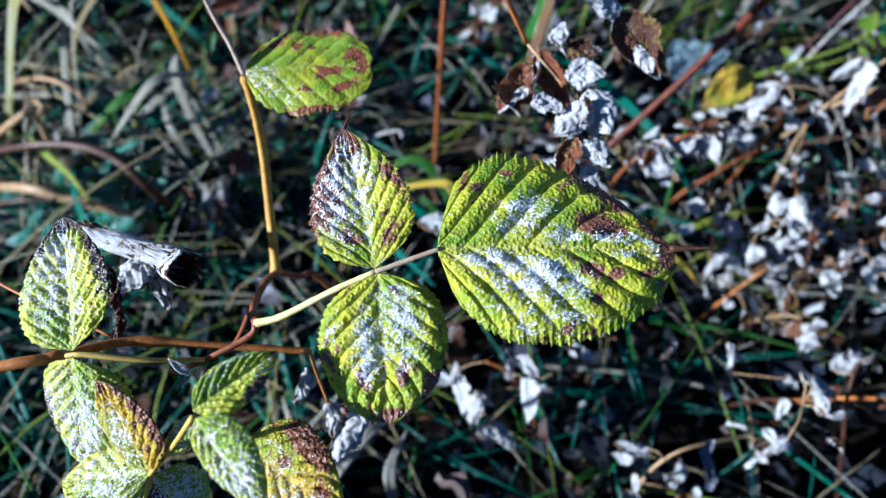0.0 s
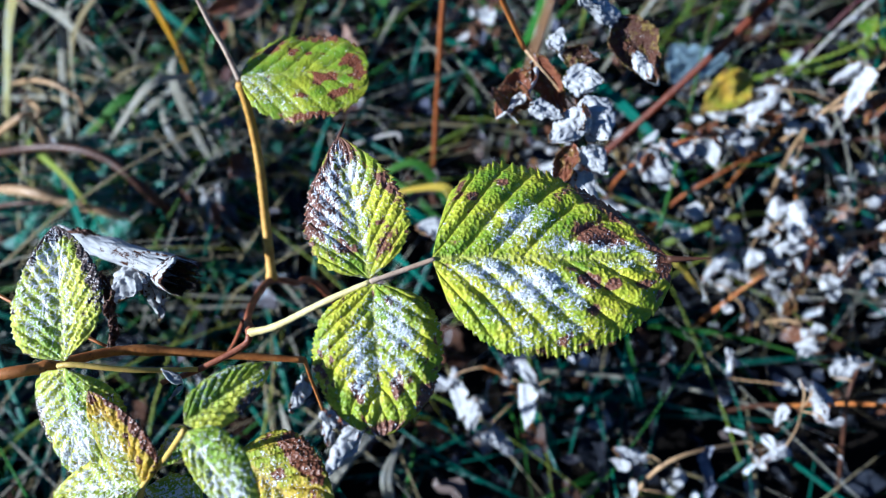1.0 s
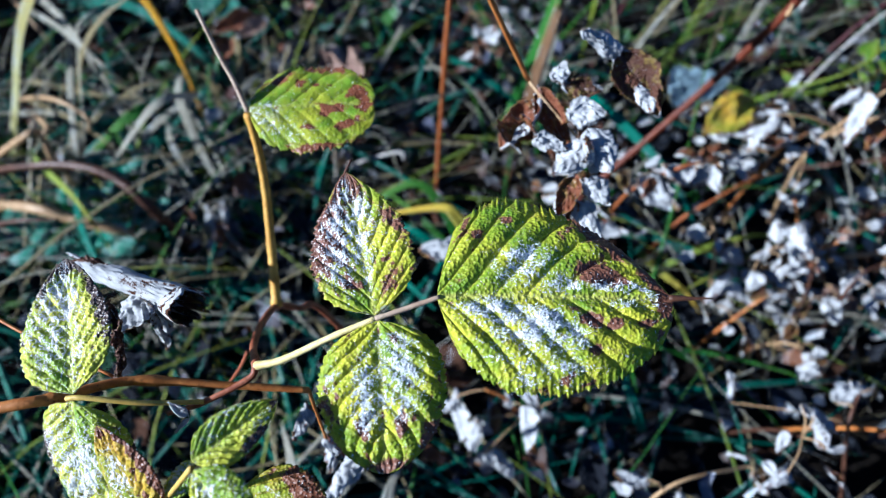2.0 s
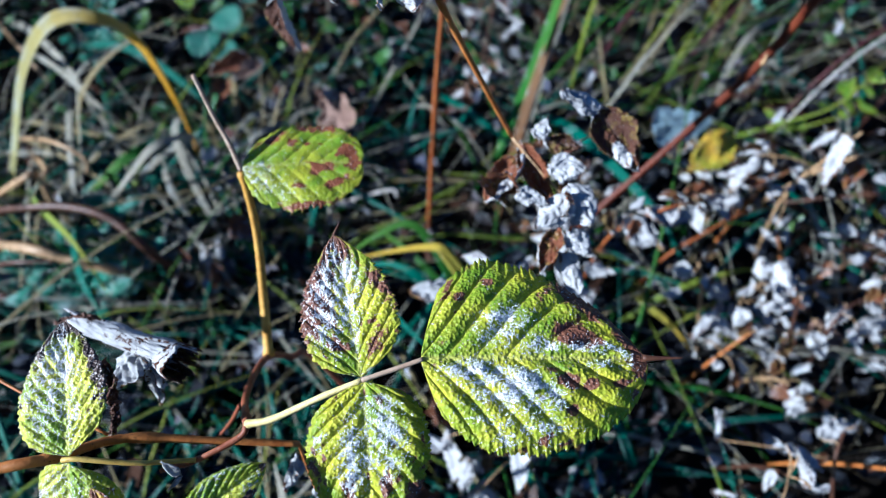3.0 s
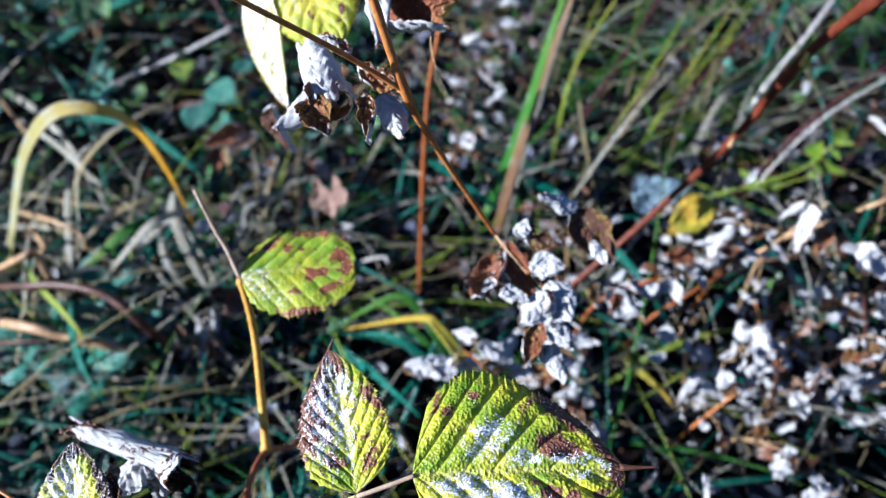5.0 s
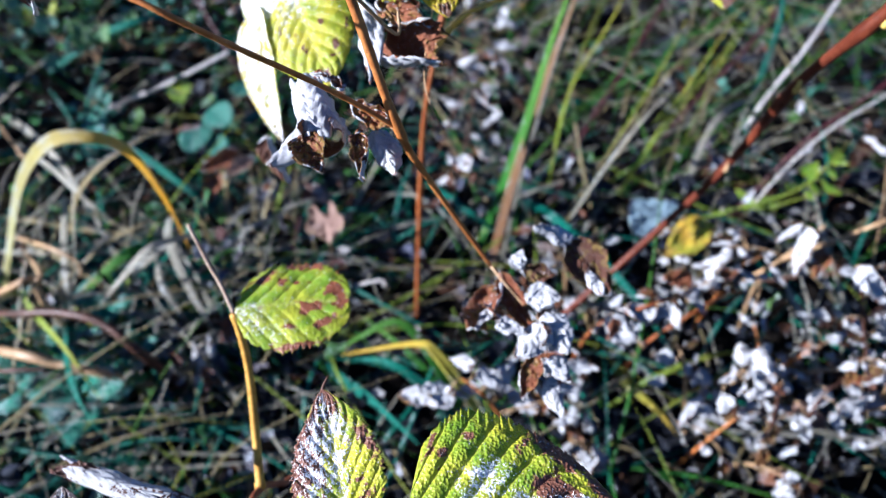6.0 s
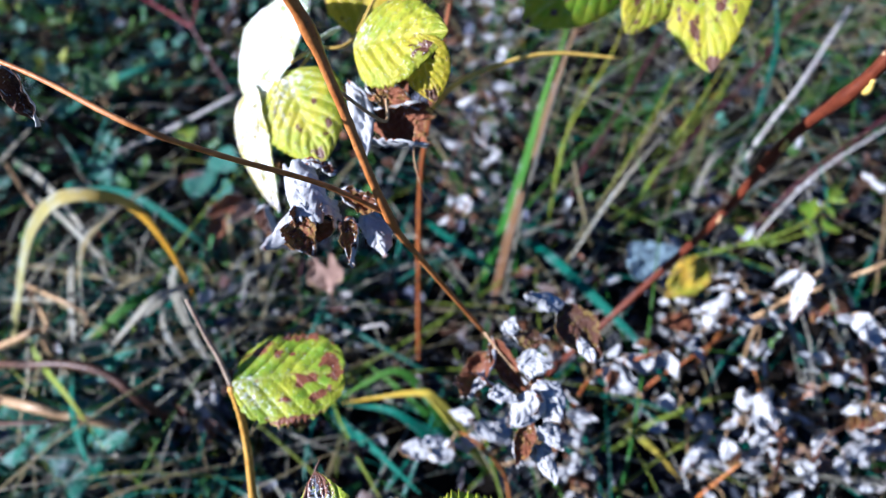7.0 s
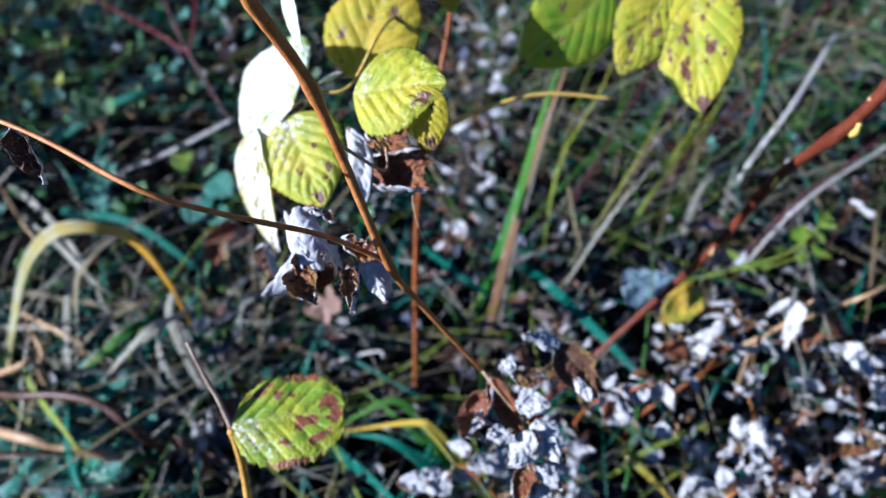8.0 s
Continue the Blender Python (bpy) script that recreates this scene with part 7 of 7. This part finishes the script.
spread(3, 1100, lying_blade(0.0024, 0.18, 0.05, (0.9, 0.5, 0.6, 0.5, 0.6, 15)), "dry_grass", STRAW, "tangled straw-coloured dead grass", "grass")
spread(4, 180, lying_blade(0.0025, 0.17, 0.055, (1.2, 0.5, 0.5, 0.5, 0.6, 2)), "bleached_grass", STRAW_PALE, "bleached frosted dead grass", "grass")
spread(5, 800, lying_blade(0.0036, 0.17, 0.065, (1.9, 1, 1.2, 0.6, 0.7, 9)), "frosted_green_grass", GRASS_TEAL, "blue-green frosted grass blades", "grass")
spread(6, 1500, lying_blade(0.0028, 0.14, 0.06, (1.0, 1.5, 0.6, 0.7, 0.5, 20)), "green_grass", GRASS_GREEN, "dark green low grass blades", "grass")
spread(7, 150, rising_blade(0.0032, 0.22, (0.3, 0.5, 0.4, 2.2, 0.3, 4), 0.3), "rising_grass", GRASS_GREEN, "upright green grass blades", "grass")
spread(17, 70, rising_blade(0.0019, 0.24, (0.3, 0.4, 0.3, 6, 0.3, 2), 0.4), "rising_lime_grass", GRASS_LIME, "upright thin yellow-green grass", "grass")
spread(8, 190, rising_blade(0.0020, 0.24, (0.3, 0.3, 0.3, 5, 0.3, 4), 0.35), "rising_straw", STRAW, "upright thin straw-coloured stalks", "grass")
spread(9, 4200, flake(0.022, (0.5, 9, 0.3, 1.5, 0.2, 20), 0.09), "weed_cover", WEED_COVER, "low cover of small green weed leaves", "weeds")
spread(10, 560, flake(0.021, (0.4, 0.6, 7, 1.2, 1.4, 2), 0.11), "withered_weed_leaves", WITHERED_WEED, "brown and grey withered weed leaves", "weeds")
spread(11, 130, flake(0.016, (0.5, 1, 0.5, 3, 0.8, 2), 0.008), "yellow_fallen_leaves", YELLOW_LITTER, "small yellow leaves fallen on soil", "leaf litter")
# tall grass out of view, added to keep low sun off the ground
spread(12, 4300, rising_blade(0.0062, 0.78, None), "tall_meadow_grass", STRAW, "unseen tall dry grass added to shade the weeds", "grass")
spread(14, 3200, rising_blade(0.0062, 0.60, None), "green_meadow_grass", GRASS_LIME, "unseen tall yellow-green grass added to shade the weeds", "grass")
spread(13, 45, rising_blade(0.0016, 0.30, (0.2, 0.4, 0.3, 5, 0.3, 1), 0.45), "thin_stalks", STRAW_PALE, "thin pale upright grass stalks", "grass")
spread(15, 120, lying_blade(0.0020, 0.32, 0.07, (1.2, 0.8, 0.8, 0.6, 0.5, 3)), "matted_straw", STRAW_PALE, "long pale matted straw over the weeds", "grass")
spread(16, 150, lying_blade(0.0018, 0.30, 0.09, (1.5, 0.8, 0.5, 1.0, 0.3, 2)), "yellow_straw", GRASS_LIME, "long thin yellow grass over the weeds", "grass")
spread(18, 240, lying_blade(0.0027, 0.23, 0.09, (9, 1.0, 0.8, 0.8, 0.8, 0)), "tangled_pale_grass", STRAW_PALE, "tangled bleached grass with frost", "grass")
spread(19, 260, lying_blade(0.0034, 0.20, 0.08, (8, 2.0, 1.2, 2.0, 1.5, 0)), "tangled_frosted_grass", GRASS_TEAL, "blue-green frosted grass", "grass")
spread(20, 220, lying_blade(0.0024, 0.22, 0.09, (7, 1.0, 0.6, 3.0, 0.8, 0)), "tangled_straw", STRAW, "straw-coloured tangled grass", "grass")
spread(21, 260, rising_blade(0.0022, 0.22, (0.6, 0.8, 0.6, 7, 0.5, 0), 0.35), "leaning_grass", GRASS_GREEN, "fine leaning green grass", "grass")
spread(22, 260, flake(0.015, (0.6, 0.4, 1.8, 0.8, 9, 0), 0.06), "grey_frosted_scraps", FROSTED_LITTER, "crumpled grey scraps of frosted leaves", "leaf litter")
spread(25, 230, lying_blade(0.0016, 0.26, 0.10, (1.5, 0.4, 0.4, 7, 1.0, 0)), "fine_straw", STRAW_PALE, "fine pale straw across the weeds", "grass")
spread(23, 5200, rising_blade(0.015, 0.55, "field"), "far_meadow_straw", STRAW, "dry meadow grass away from the weeds", "grass")
spread(24, 3600, rising_blade(0.015, 0.45, "field"), "far_meadow_green", GRASS_GREEN, "green meadow grass away from the weeds", "grass")
